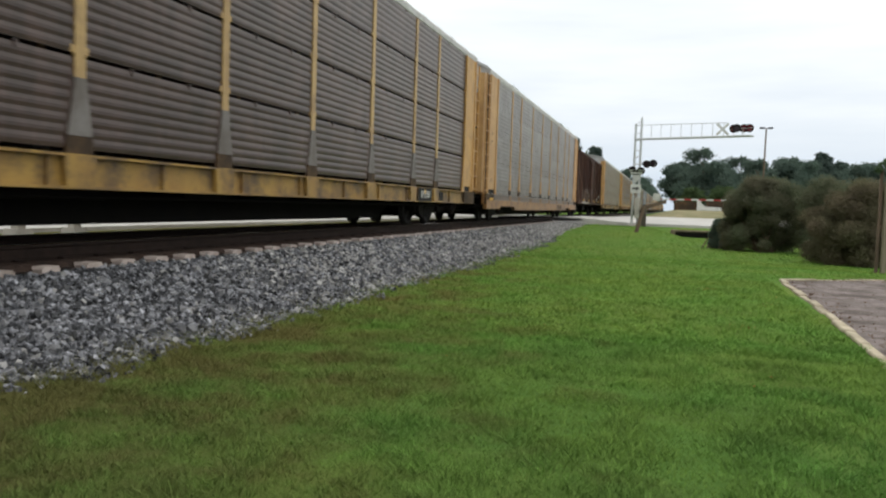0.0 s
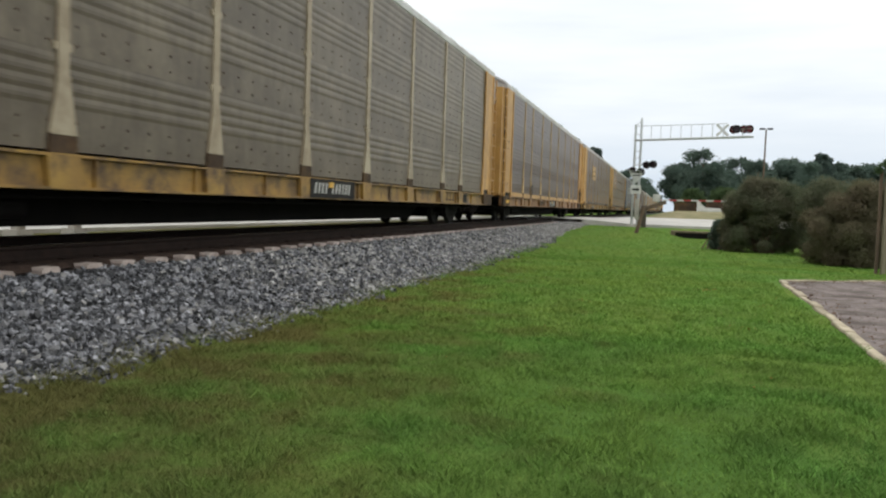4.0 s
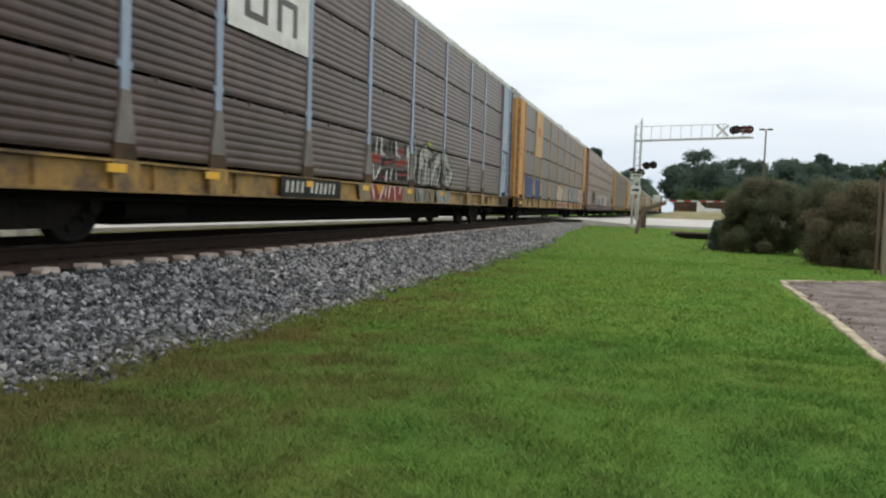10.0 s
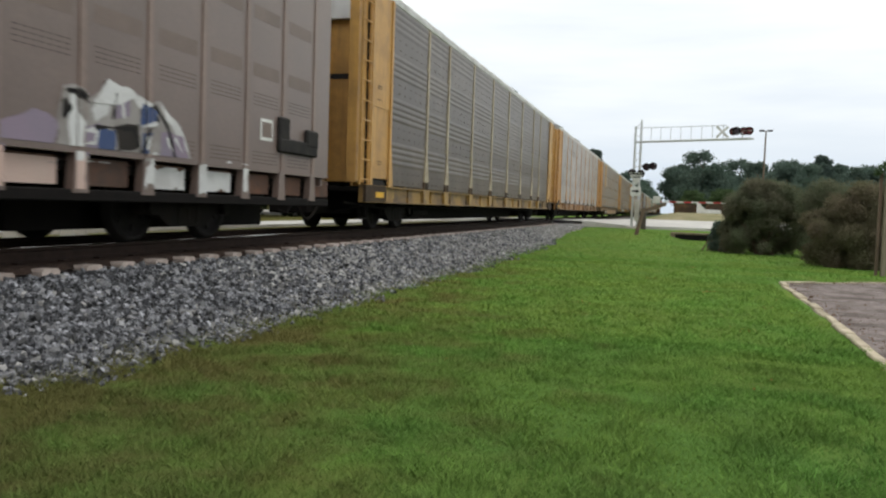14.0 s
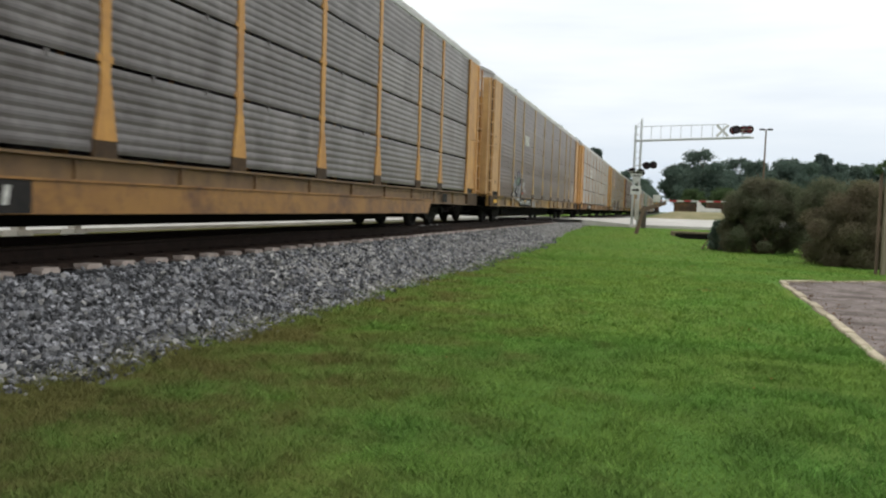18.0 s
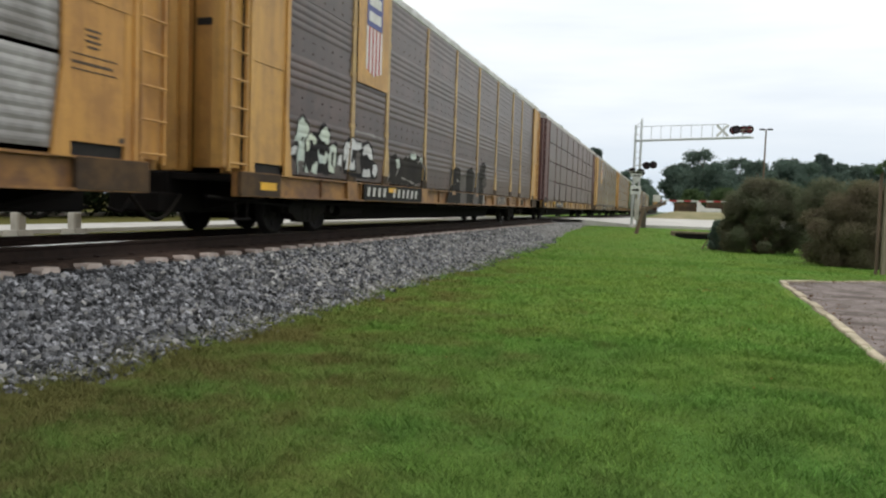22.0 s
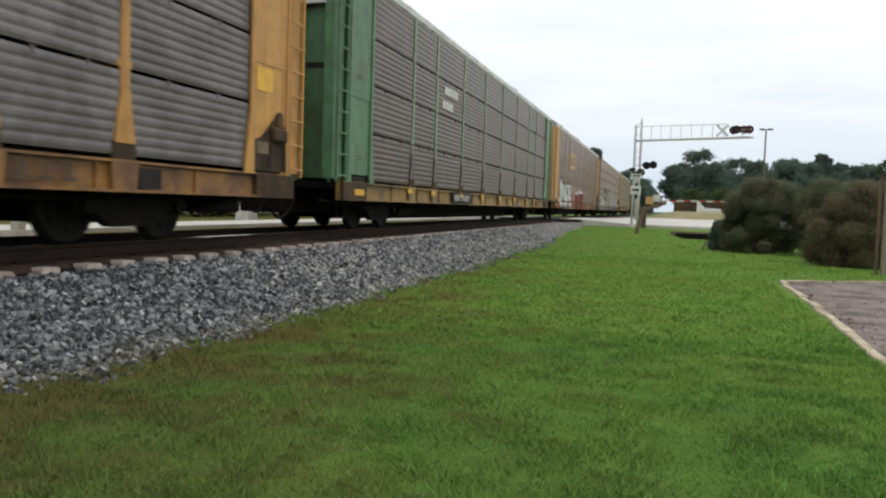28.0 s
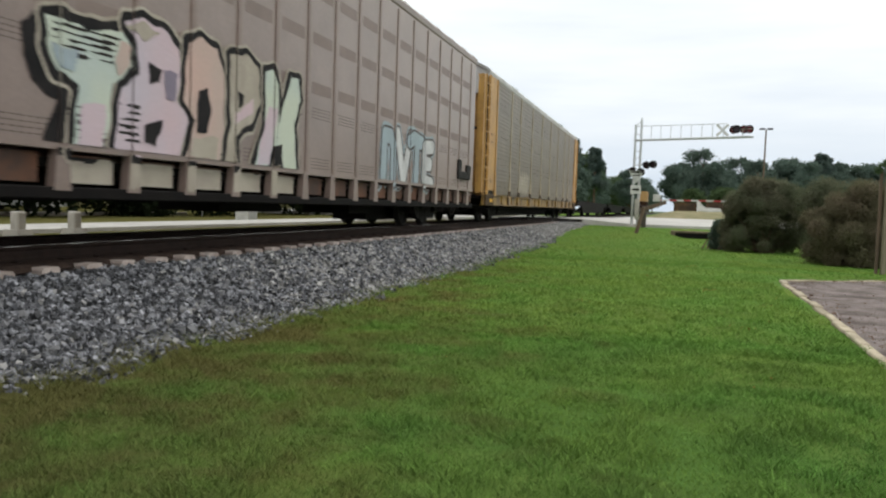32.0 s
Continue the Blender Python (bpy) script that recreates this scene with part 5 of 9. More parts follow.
def spray(car, colour, inside, y0, y1, z0, z1, layer=0, smooth_side=False, label=""):
    """A coat of paint that follows the relief of the side, wherever inside(Y, Z) says so."""
    step = 0.014
    ys = np.arange(y0, y1 + step, step)
    bands = []
    if smooth_side:
        bands = [[(z, 1.5945) for z in np.arange(max(1.11, z0), min(4.9, z1), 0.016)]]
        if z0 < 1.0:
            bands.append([(z, 1.6125) for z in np.arange(0.66, 1.07, 0.02)])
    else:
        if z0 < 0.95:
            bands.append([(z, 1.604) for z in np.arange(0.645, 0.99, 0.02)])
        for a, b in ROWS:
            gap = GAP.get(car.name, 0.045)
            ks = [k for k, d in profile(gap)]
            ks = sorted(ks + [(p + q) / 2 for p, q in zip(ks, ks[1:])] + ([0.055 * i for i in range(1, 8)] if not gap else []))
            b += 0.0 if gap else 0.02
            line = [a + gap + (b - a - gap) * k for k in ks]
            line = [p + (q - p) * i / n for p, q in zip(line, line[1:]) for n in [max(1, round((q - p) / 0.016))] for i in range(n)] + line[-1:]
            bands.append([(z, SIDE - 0.035 + rib(z, a + gap, b, gap)) for z in line if z0 - 0.04 < z < z1 + 0.04])
    vs, fs = [], []
    lift = 0.004 + 0.003 * layer
    for band in bands:
        if len(band) < 2:
            continue
        zs = np.array([q[0] for q in band])
        Y, Z = np.meshgrid((ys[:-1] + ys[1:]) / 2, (zs[:-1] + zs[1:]) / 2)
        hit = inside(Y, Z)
        for j, i in zip(*np.nonzero(hit)):
            ya, yb = ys[i], ys[i + 1]
            mid = (ya + yb) / 2
            near = 0.0
            if smooth_side and band[0][1] > 1.6 and (mid - 1.02) % 1.13 > 0.18:
                if not 0.70 < zs[j] < 0.97 or not 0.29 < (mid - 1.02) % 1.13 < 0.99:
                    continue
                near = 1.4815
            elif smooth_side and band[0][1] < 1.6 and abs((mid - 1.10 + 0.5) % 1.13 - 0.5) < 0.05:
                near = 1.609
            off = min(abs(mid - q) for q in POSTS)
            if not smooth_side and zs[j] > 0.9 and off < (0.078 if zs[j] > 1.80 else min(0.19, 0.086 + (1.80 - zs[j]) * 0.165)):
                near = 1.585 if zs[j] > 1.80 else 1.597 if zs[j] > 1.19 else 1.591
            n = len(vs)
            xa, xb = (near or band[j][1]) + lift, (near or band[j + 1][1]) + lift
            vs += [(xa, ya, zs[j]), (xa, yb, zs[j]), (xb, yb, zs[j + 1]), (xb, ya, zs[j + 1])]
            fs.append((n, n + 1, n + 2, n + 3))
    if not fs:
        return
    me = bpy.data.meshes.new("graffiti")
    me.from_pydata([tuple(map(float, q)) for q in vs], [], fs)
    me.materials.append(M["black"])
    part("graffiti", me, SPRAY[colour], car, label or colour.replace("_", " ") + " sprayed graffiti")


def wob(Y, Z, f=3.0, a=0.03):
    return a * (np.sin(Y * f * 2.3 + 1.3 * np.sin(Z * f)) + np.sin(Z * f * 3.1 + 2 * np.sin(Y * f * 1.3))) * 0.6


def piece(car, text, y0, z0, w, h, fills, edge="black", t=0.13, rim=0.06, halo=None, lean=0.0, smooth_side=False, drop=0.0, up=0.0):
    """Bubble letters: a halo, a dark rim, and filled bodies."""
    rows = lettering(text, y0, z0, w, h, lean)
    every = [q for r in rows for q in r]
    pad = t + rim + 0.25
    lo, hi = z0 - pad, z0 + h + pad
    if halo:
        spray(car, halo, lambda Y, Z: reach(Y, Z, every) + wob(Y, Z) < t + rim + 0.05, y0 - pad, y0 + w + pad, lo, hi, 0, smooth_side)
    if edge and fills and len(text) < 7:
        for i, r in enumerate(rows):    # letter by letter, each over the one before
            a, b = y0 + w / len(text) * (i - 0.6), y0 + w / len(text) * (i + 2.0)
            spray(car, edge, lambda Y, Z: np.minimum(reach(Y, Z, r), reach(Y - drop, Z + drop, r)) < t + rim, a, b, lo, hi, 1 + i * 0.9, smooth_side)
            spray(car, fills[i % len(fills)], lambda Y, Z: reach(Y, Z, r) < t, a, b, lo, hi, 1.45 + i * 0.9, smooth_side)
        return
    if edge:
        spray(car, edge, lambda Y, Z: np.minimum(reach(Y, Z, every), reach(Y - drop, Z + drop, every)) < t + rim, y0 - pad, y0 + w + pad, lo, hi, 1, smooth_side)
    for i, r in enumerate(rows if fills else []):
        a, b = y0 + w / len(text) * (i - 0.5), y0 + w / len(text) * (i + 1.9)
        spray(car, fills[i % len(fills)], lambda Y, Z: reach(Y, Z, r) < t, a, b, lo, hi, 2 + i % 2 + up, smooth_side)


def scrawl(car, lines, t, colour, smooth_side=False):
    ys = [q[0] for ln in lines for q in ln]
    zs = [q[1] for ln in lines for q in ln]
    spray(car, colour, lambda Y, Z: reach(Y, Z, lines) + wob(Y, Z, 6, 0.012) < t, min(ys) - 0.2, max(ys) + 0.2, min(zs) - 0.2, max(zs) + 0.2, 3, smooth_side)


def blot(car, colour, y0, y1, z0, z1, layer=0, smooth_side=False, ragged=0.10):
    """A rough-edged field of paint."""
    def inside(Y, Z):
        e = np.minimum(np.minimum(Y - y0, y1 - Y), np.minimum(Z - z0, z1 - Z))
        return e + ragged * (np.sin(Y * 7.3 + np.sin(Z * 9)) * np.sin(Z * 6.1 + 1.7 * np.sin(Y * 5)) - 0.2) > 0
    spray(car, colour, inside, y0 - 0.15, y1 + 0.15, z0 - 0.15, z1 + 0.15, layer, smooth_side)


def patch(car, colour, corners, layer=0, smooth_side=True, grow=0.0):
    """A field of paint with straight, slightly shaky edges."""
    def inside(Y, Z):
        A, B = Y + wob(Y, Z, 5, 0.02), Z + wob(Z, Y, 5, 0.02)
        hit = np.zeros(Y.shape, bool)
        for (a, b), (c, d) in zip(corners, corners[1:] + corners[:1]):
            if b != d:
                hit ^= ((b > B) != (d > B)) & (A < (c - a) * (B - b) / (d - b) + a)
        return hit | (reach(A, B, [corners + corners[:1]]) < grow) if grow else hit
    ys, zs = [q[0] for q in corners], [q[1] for q in corners]
    pad = 0.1 + grow
    spray(car, colour, inside, min(ys) - pad, max(ys) + pad, min(zs) - pad, max(zs) + pad, layer, smooth_side)


def bubble(car, corners, fill, layer=0, smooth_side=True, rim=0.05, halo=None, round_off=0.06):
    """One fat letter: a halo, a black rim, a rounded body."""
    if halo:
        patch(car, halo, corners, layer, smooth_side, round_off + rim + 0.04)
    patch(car, "black", corners, layer + 0.4, smooth_side, round_off + rim)
    patch(car, fill, corners, layer + 0.8, smooth_side, round_off)


def marks(car, x, y, z, h, widths, paint, label=""):
    """Block marks side by side, each a part."""
    for w in widths:
        if w > 0:
            part("mark", bars(x, y, z, h, [w], 0), M[paint], car, label)
        y += abs(w) + 0.04


def shield(car, y0=5.36, y1=7.09, z0=2.98, z1=5.02, ground="pale_yellow"):
    """A yellow plate with a striped shield."""
    plate = part("emblem_plate", Shape().box(1.597, 1.606, y0, y1, z0, z1), M[ground], car, "yellow emblem plate with a striped shield")
    m = (y0 + y1) / 2
    a, b = m - 0.44, m + 0.44
    part("shield_head", Shape().box(1.606, 1.610, a, b, z1 - 0.85, z1 - 0.12), M["navy"], plate, "dark blue head of the shield")
    for k in (0, 1):
        part("shield_band", Shape().box(1.610, 1.613, a + 0.10, b - 0.10, z1 - 0.42 - 0.32 * k, z1 - 0.22 - 0.32 * k), M["white"], plate)
    for k in range(9):
        w = (b - a) / 9
        dip = 0.10 * abs(k - 4) / 4
        part("shield_stripe", Shape().box(1.606, 1.610, a + w * k, a + w * (k + 1), z0 + 0.22 + dip, z1 - 0.86), M["red" if k % 2 else "white"], plate)


def sheet(car, colour, y0, y1, z0, z1, marks="plate", n=2, h=0.0, label="plain emblem sheet"):
    """A flat emblem sheet with block marks."""
    plate = part("emblem_plate", Shape().box(1.597, 1.606, y0, y1, z0, z1), M[colour], car, label)
    if n:
        w = (y1 - y0) / (n + 0.6)
        for k in range(n):
            c = y0 + w * (k + 0.45)
            hh = (z1 - z0) * 0.55
            zz = z0 + (z1 - z0) * 0.22
            s = Shape().box(1.606, 1.610, c, c + 0.16 * w, zz, zz + hh).box(1.606, 1.610, c + 0.16 * w, c + 0.7 * w, zz + hh * 0.8 if k % 2 else zz, zz + hh if k % 2 else zz + hh * 0.2)
            s.box(1.606, 1.610, c + 0.55 * w, c + 0.7 * w, zz, zz + hh * (0.8 if not k % 2 else 1))
            part("emblem_mark", s, M[marks], plate, "plain block of the emblem")


FRONTS = [-3.72, 24.88, 53.48] + [73.18 + PITCH_L * i for i in range(32)]
# the couplings are not equally tight along the train
SLACK = [(0, 0.74), (1, 0.42), (2, 0.68), (4, 0.60), (5, 0.58), (6, 0.52), (8, 0.17), (9, 0.28), (12, 0.29), (13, 0.22), (16, 0.36), (18, 0.48), (19, 0.50), (20, 0.72), (34, 0.75)]
FRONTS = [f + float(np.interp(i, *zip(*SLACK))) for i, f in enumerate(FRONTS)]
c0 = autorack(FRONTS[0] - PITCH_L, "yellow", "panel_brown", "yellow autorack wagon with dusty brown corrugated sides")
c1 = autorack(FRONTS[0], "yellow", "panel_brown", "yellow autorack wagon with dusty brown corrugated sides", plate=(21.8, 22.9), foot="foot_grey")
c2 = autorack(FRONTS[1], "tan", "panel_dull", "tan-orange autorack wagon with pale grey corrugated sides", lines=False, sill="orange")
both("low_sill", "low_sill", lambda: Shape().prism_x([(1.1, 0.775), (1.1, 0.47), (3.2, 0.47), (3.5, 0.57), (6.0, 0.57), (6.3, 0.43), (22.41, 0.43), (22.57, 0.57), (24.40, 0.57), (24.63, 0.47), (27.5, 0.47), (27.5, 0.775)], 1.50, 1.622), M["sill_orange"], c2, PITCH_L, "deep plain orange side sill")
both("sill_rail", "sill_rail", lambda: Shape().box(1.535, 1.599, 1.1, 27.5, 0.775, 0.965), M["panel_dust"], c2, PITCH_L, "dusty grey rail over the sill")
both("sill_lip", "sill_lip", lambda: Shape().chamfer(1.53, 1.604, 1.1, 27.5, 0.965, 1.003, 0.006), M["panel_dull"], c2, PITCH_L, "pale steel lip")
for y0, y1 in ((18.59, 18.75), (18.81, 19.14), (19.16, 19.42), (19.5, 19.73)):
    part("mark", Shape().prism_x([(y0, 0.48), (y1, 0.48), (y1 + 0.03, 0.72), (y0 + 0.06, 0.72)], 1.622, 1.627), M["grime_mark"], c2, "worn dark block mark")
part("notice_panel", Shape().box(1.622, 1.628, 19.96, 20.36, 0.47, 0.74), M["plate"], c2, "small dark notice panel")
c3 = boxcar(FRONTS[2])
c4 = autorack(FRONTS[3], "yellow", "panel_tan", "yellow autorack wagon with dusty tan sides", lines=False, post="bleached", plate=(13, 15))
c5 = autorack(FRONTS[4], "yellow", "panel_brown", "yellow autorack wagon with grey-brown sides", lines=False, sill="orange", plate=(13, 15), gear=True, kick=True)
c6 = autorack(FRONTS[5], "pale_yellow", "panel_brown", "yellow autorack wagon with brown sides and a square emblem", lines=False, plate=(7.63, 9.44), foot="tan", gear=True)
c7 = autorack(FRONTS[6], "pale_yellow", "panel_brown", "yellow autorack wagon with brown sides and a shield emblem", plate=(10.2, 12.6), sill="orange", foot="tan", gear=True)
c8 = autorack(FRONTS[7], "blue", "panel_dark", "blue-ended autorack wagon with dark brown sides and pale blue posts", sill="yellow", post="light_blue", corner="light_blue", plate=(9.0, 11.4), foot="foot_grey")
c9 = autorack(FRONTS[8], "orange", "panel_slate", "orange-yellow autorack wagon with slate grey graffiti-painted sides", sill="yellow", foot="tan", gear=True)
c10 = maxi_rack(FRONTS[9], True, "wagon_brown", "smooth grey-brown car carrier with graffiti along its foot")
c11 = autorack(FRONTS[10], "yellow", "panel_mid", "yellow autorack wagon with weathered grey sides", lines=False, post="bleached")
c12 = autorack(FRONTS[11], "orange", "panel_bright", "orange autorack wagon with pale galvanised sides", lines=False, sill="orange")
c13 = autorack(FRONTS[12], "orange", "panel_grey", "orange autorack wagon with grey sides and a pale emblem", sill="brown", deep=True, plate=(6.6, 8.95))
c14 = autorack(FRONTS[13], "tan", "panel_dust", "tan-yellow autorack wagon with brown sides scrawled with white graffiti", lines=False, post="post_pale", sill="yellow", plate=(6.71, 9.52))
c15 = autorack(FRONTS[14], "orange", "panel_bright", "orange autorack wagon with bright galvanised sides", sill="orange", plate=(6.6, 8.9))
c16 = autorack(FRONTS[15], "yellow", "panel_dark", "yellow autorack wagon with dark brown sides and a shield emblem", lines=False, plate=(5.86, 9.75), sill="orange", foot="post_pale")
c17 = autorack(FRONTS[16], "maroon", "panel_dark", "maroon autorack wagon with dark brown sides and a yellow sill", sill="yellow", plate=(5.82, 8.59), foot="panel_dark", gear=True)
c18 = autorack(FRONTS[17], "pale_yellow", "panel_mid", "faded yellow autorack wagon with grey-brown sides and a shield emblem", lines=False, post="post_pale", sill="tan", plate=(9, 12))
c19 = autorack(FRONTS[18], "orange", "panel_grey", "orange autorack wagon with weathered grey sides", sill="orange", gear=True)
c20 = autorack(FRONTS[19], "green", "panel_brown", "green-ended autorack wagon with brown sides and a yellow sill", sill="yellow", plate=(9, 11.2), foot="panel_mid", post="pale_green")
c21 = autorack(FRONTS[20], "tan", "panel_brown", "tan-yellow autorack wagon with brown sides and bold graffiti", lines=False, sill="orange", foot="tan", gear=True)
c22 = maxi_rack(FRONTS[21], False, "wagon_tan", "smooth grey-brown car carrier with large bubble graffiti")
c23 = autorack(FRONTS[22], "yellow", "panel_tan", "yellow autorack wagon with dusty tan sides", lines=False, post="bleached")
for i in range(6):
    well_car(FRONTS[23] + i * PITCH_L)
well_car(FRONTS[23] + 6 * PITCH_L, True)

# paint on the sides, wagon by wagon
sheet(c6, "pale_yellow", 7.4, 9.9, 2.95, 4.05, "plate", 0, label="square pale yellow emblem sheet")
part("emblem_band", Shape().box(1.606, 1.611, 7.8, 9.5, 3.25, 3.33).box(1.606, 1.611, 7.8, 9.5, 3.62, 3.70), M["plate"], c6, "dark bands of the emblem")
scrawl(c6, [[(10.1, 1.2), (10.3, 1.75), (10.9, 1.9), (11.2, 1.5), (10.8, 1.1), (11.3, 1.75)]], 0.03, "faint")
shield(c7)
sheet(c8, "white", 7.35, 9.9, 3.02, 4.0, "panel_slate", 2, label="white emblem sheet with grey block marks")
# a worn field of pale and maroon blocks
patch(c8, "smoke", [(12.98, 1.94), (13.36, 2.06), (14.40, 2.10), (15.46, 2.06), (15.54, 1.10), (13.12, 1.06), (13.02, 1.42)], 0, False)
for corners in ([(13.0, 1.62), (13.58, 1.66), (13.59, 1.47), (13.0, 1.43)], [(14.60, 1.54), (15.31, 1.66), (15.33, 1.50), (14.61, 1.42)], [(14.72, 1.86), (15.0, 1.94), (15.04, 1.74), (14.76, 1.68)]):
    patch(c8, "maroon", corners, 1, False)
for corners in ([(13.65, 1.56), (14.56, 1.64), (14.58, 1.50), (13.66, 1.40)], [(13.42, 1.30), (14.3, 1.38), (15.43, 1.38), (15.40, 1.14), (13.34, 1.08)], [(13.06, 1.84), (13.26, 1.92), (13.24, 1.72), (13.04, 1.68)], [(13.44, 1.92), (13.58, 1.96), (13.52, 1.74), (13.34, 1.74)], [(13.72, 1.84), (13.96, 1.90), (13.94, 1.72), (13.74, 1.70)], [(14.06, 2.0), (14.24, 2.02), (14.22, 1.74), (14.06, 1.72)], [(14.34, 2.0), (14.52, 2.0), (14.50, 1.74), (14.36, 1.74)], [(15.12, 1.96), (15.28, 1.98), (15.26, 1.76), (15.14, 1.74)]):
    patch(c8, "wash", corners, 1.2, False)
scrawl(c8, [[(13.36, 2.0), (13.30, 1.66)], [(13.62, 1.98), (13.62, 1.68), (13.86, 1.66)], [(14.56, 2.02), (14.60, 1.70), (14.84, 1.68)], [(15.40, 1.92), (15.36, 1.66)], [(13.15, 1.40), (13.22, 1.10)], [(13.55, 1.34), (13.30, 1.12)], [(14.0, 1.32), (13.94, 1.10)], [(14.3, 1.34), (14.22, 1.12)], [(14.6, 1.34), (14.62, 1.14)], [(15.48, 1.80), (15.50, 1.20)]], 0.03, "white")
scrawl(c8, [[(13.80, 1.46), (14.50, 1.56)], [(13.6, 1.2), (13.9, 1.16)], [(14.75, 1.26), (15.30, 1.28)]], 0.022, "maroon")
patch(c8, "sand", [(12.31, 1.02), (13.0, 1.02), (13.02, 0.67), (12.40, 0.67)], 0, False)
patch(c8, "maroon", [(12.92, 1.03), (15.13, 1.03), (15.04, 0.67), (12.98, 0.67)], 0.5, False)
patch(c8, "amber", [(13.30, 1.0), (13.72, 1.0), (13.60, 0.80), (13.44, 0.80)], 1, False)
scrawl(c8, [[(13.05, 0.98), (13.16, 0.70)], [(13.74, 0.94), (13.52, 0.70)], [(13.90, 1.0), (13.84, 0.72)], [(14.16, 0.98), (14.06, 0.72)], [(14.42, 0.98), (14.50, 0.70)], [(14.86, 1.0), (14.80, 0.84)]], 0.026, "white")
patch(c8, "sand", [(15.10, 1.03), (15.95, 1.03), (15.95, 0.67), (15.0, 0.67)], 0.5, False)
# tall white letters with black strokes
for corners in ([(15.78, 2.06), (15.86, 2.20), (15.98, 2.22), (16.14, 2.02), (16.08, 1.60), (16.02, 1.10), (15.92, 1.08), (15.98, 1.96)], [(16.26, 1.82), (16.50, 1.98), (16.86, 2.12), (17.30, 1.94), (17.46, 1.98), (17.40, 1.70), (17.10, 1.10), (16.22, 1.08)], [(17.44, 1.64), (17.78, 1.90), (18.08, 1.98), (18.24, 1.90), (18.14, 1.56), (17.88, 1.12), (17.24, 1.10)], [(18.26, 1.94), (18.50, 2.04), (18.84, 2.12), (19.02, 1.84), (19.46, 1.60), (19.44, 1.28), (19.16, 1.12), (18.64, 1.14), (18.36, 1.52)]):
    patch(c8, "black", corners, 0.2, False, 0.055)
    patch(c8, "bone", corners, 1, False)
for corners in ([(17.06, 1.72), (17.34, 1.66), (17.16, 1.40), (17.08, 1.14)], [(16.48, 1.44), (16.60, 1.50), (16.58, 1.12), (16.40, 1.10)], [(17.56, 1.54), (17.74, 1.50), (17.56, 1.16)], [(18.62, 1.66), (19.02, 1.62), (18.86, 1.32), (18.66, 1.34)], [(17.90, 1.56), (18.30, 1.70), (18.40, 1.24), (17.98, 1.14)]):
    patch(c8, "black", corners, 1.4, False)
scrawl(c8, [[(16.3, 1.79), (16.23, 1.44), (16.15, 1.09)], [(16.62, 1.55), (16.41, 1.26), (16.29, 1.06)], [(16.84, 1.74), (16.7, 1.48), (16.64, 1.08)], [(17.08, 1.56), (17.02, 1.1)], [(17.57, 1.65), (17.25, 1.41), (17.26, 1.12)], [(17.75, 1.54), (17.51, 1.13)], [(18.11, 1.66), (17.85, 1.28), (17.77, 1.11)], [(18.29, 1.85), (18.41, 1.46), (18.61, 1.29)], [(16.64, 1.99), (16.64, 1.79), (16.76, 1.69)], [(17.39, 1.92), (17.4, 1.76), (17.07, 1.72)], [(17.93, 1.6), (17.61, 1.48)], [(19.12, 1.61), (18.92, 1.36), (19.03, 1.27)]], 0.028, "black")
scrawl(c8, [[(16.40, 1.82), (16.48, 1.50), (16.34, 1.14)], [(16.92, 1.86), (16.86, 1.14)], [(17.14, 1.50), (17.12, 1.14)], [(17.98, 1.86), (17.66, 1.52), (17.40, 1.14)], [(18.20, 1.60), (17.94, 1.16)], [(18.60, 1.98), (18.90, 1.70)], [(18.72, 1.64), (18.98, 1.16)], [(19.36, 1.54), (19.10, 1.18)]], 0.026, "white")
patch(c8, "lime", [(16.98, 2.16), (17.21, 2.25), (17.38, 2.15), (17.22, 2.04)], 0, False)
patch(c8, "bone", [(16.02, 1.03), (16.94, 1.03), (16.80, 0.67), (16.10, 0.67)], 0.5, False)
patch(c8, "sand", [(16.94, 1.03), (17.70, 1.03), (17.60, 0.67), (16.84, 0.67)], 0.5, False)
patch(c8, "bone", [(17.80, 1.03), (19.16, 1.03), (19.22, 0.67), (17.90, 0.67)], 0.5, False)
scrawl(c8, [[(16.10, 1.02), (16.30, 0.70)], [(16.84, 1.0), (16.70, 0.70)], [(17.66, 1.02), (17.80, 0.70)], [(18.36, 0.98), (18.62, 0.72)], [(17.10, 0.94), (17.24, 0.72)]], 0.03, "black")
sheet(c9, "tan", 5.35, 7.1, 2.98, 5.02, "red", 0, label="pale tan emblem sheet")
part("emblem_mark", Shape().box(1.606, 1.611, 6.0, 6.45, 3.9, 4.3), M["red"], c9, "small red emblem mark")
blot(c9, "blue", 2.5, 4.9, 1.06, 2.0)
blot(c9, "blue", 5.4, 7.0, 1.06, 1.95)
patch(c9, "cream", [(13.09, 1.97), (13.87, 1.96), (14.97, 1.97), (15.62, 1.97), (15.56, 1.07), (13.07, 1.0)], 0, False)
scrawl(c9, [[(13.12, 1.95), (13.87, 1.96), (14.21, 1.86), (14.89, 1.84), (15.54, 1.8)], [(13.16, 1.92), (13.15, 1.48), (13.12, 1.02)]], 0.035, "maroon")
patch(c9, "faint", [(15.86, 1.82), (16.69, 1.86), (17.16, 1.66), (17.47, 1.48), (17.37, 1.06), (15.79, 1.06)], 0, False)
patch(c9, "teal", [(18.92, 1.86), (21.24, 1.98), (21.21, 1.06), (18.89, 1.03)], 0, False)
patch(c9, "faint", [(23.5, 1.89), (26.25, 2.0), (26.18, 1.05), (23.44, 1.06)], 0, False)
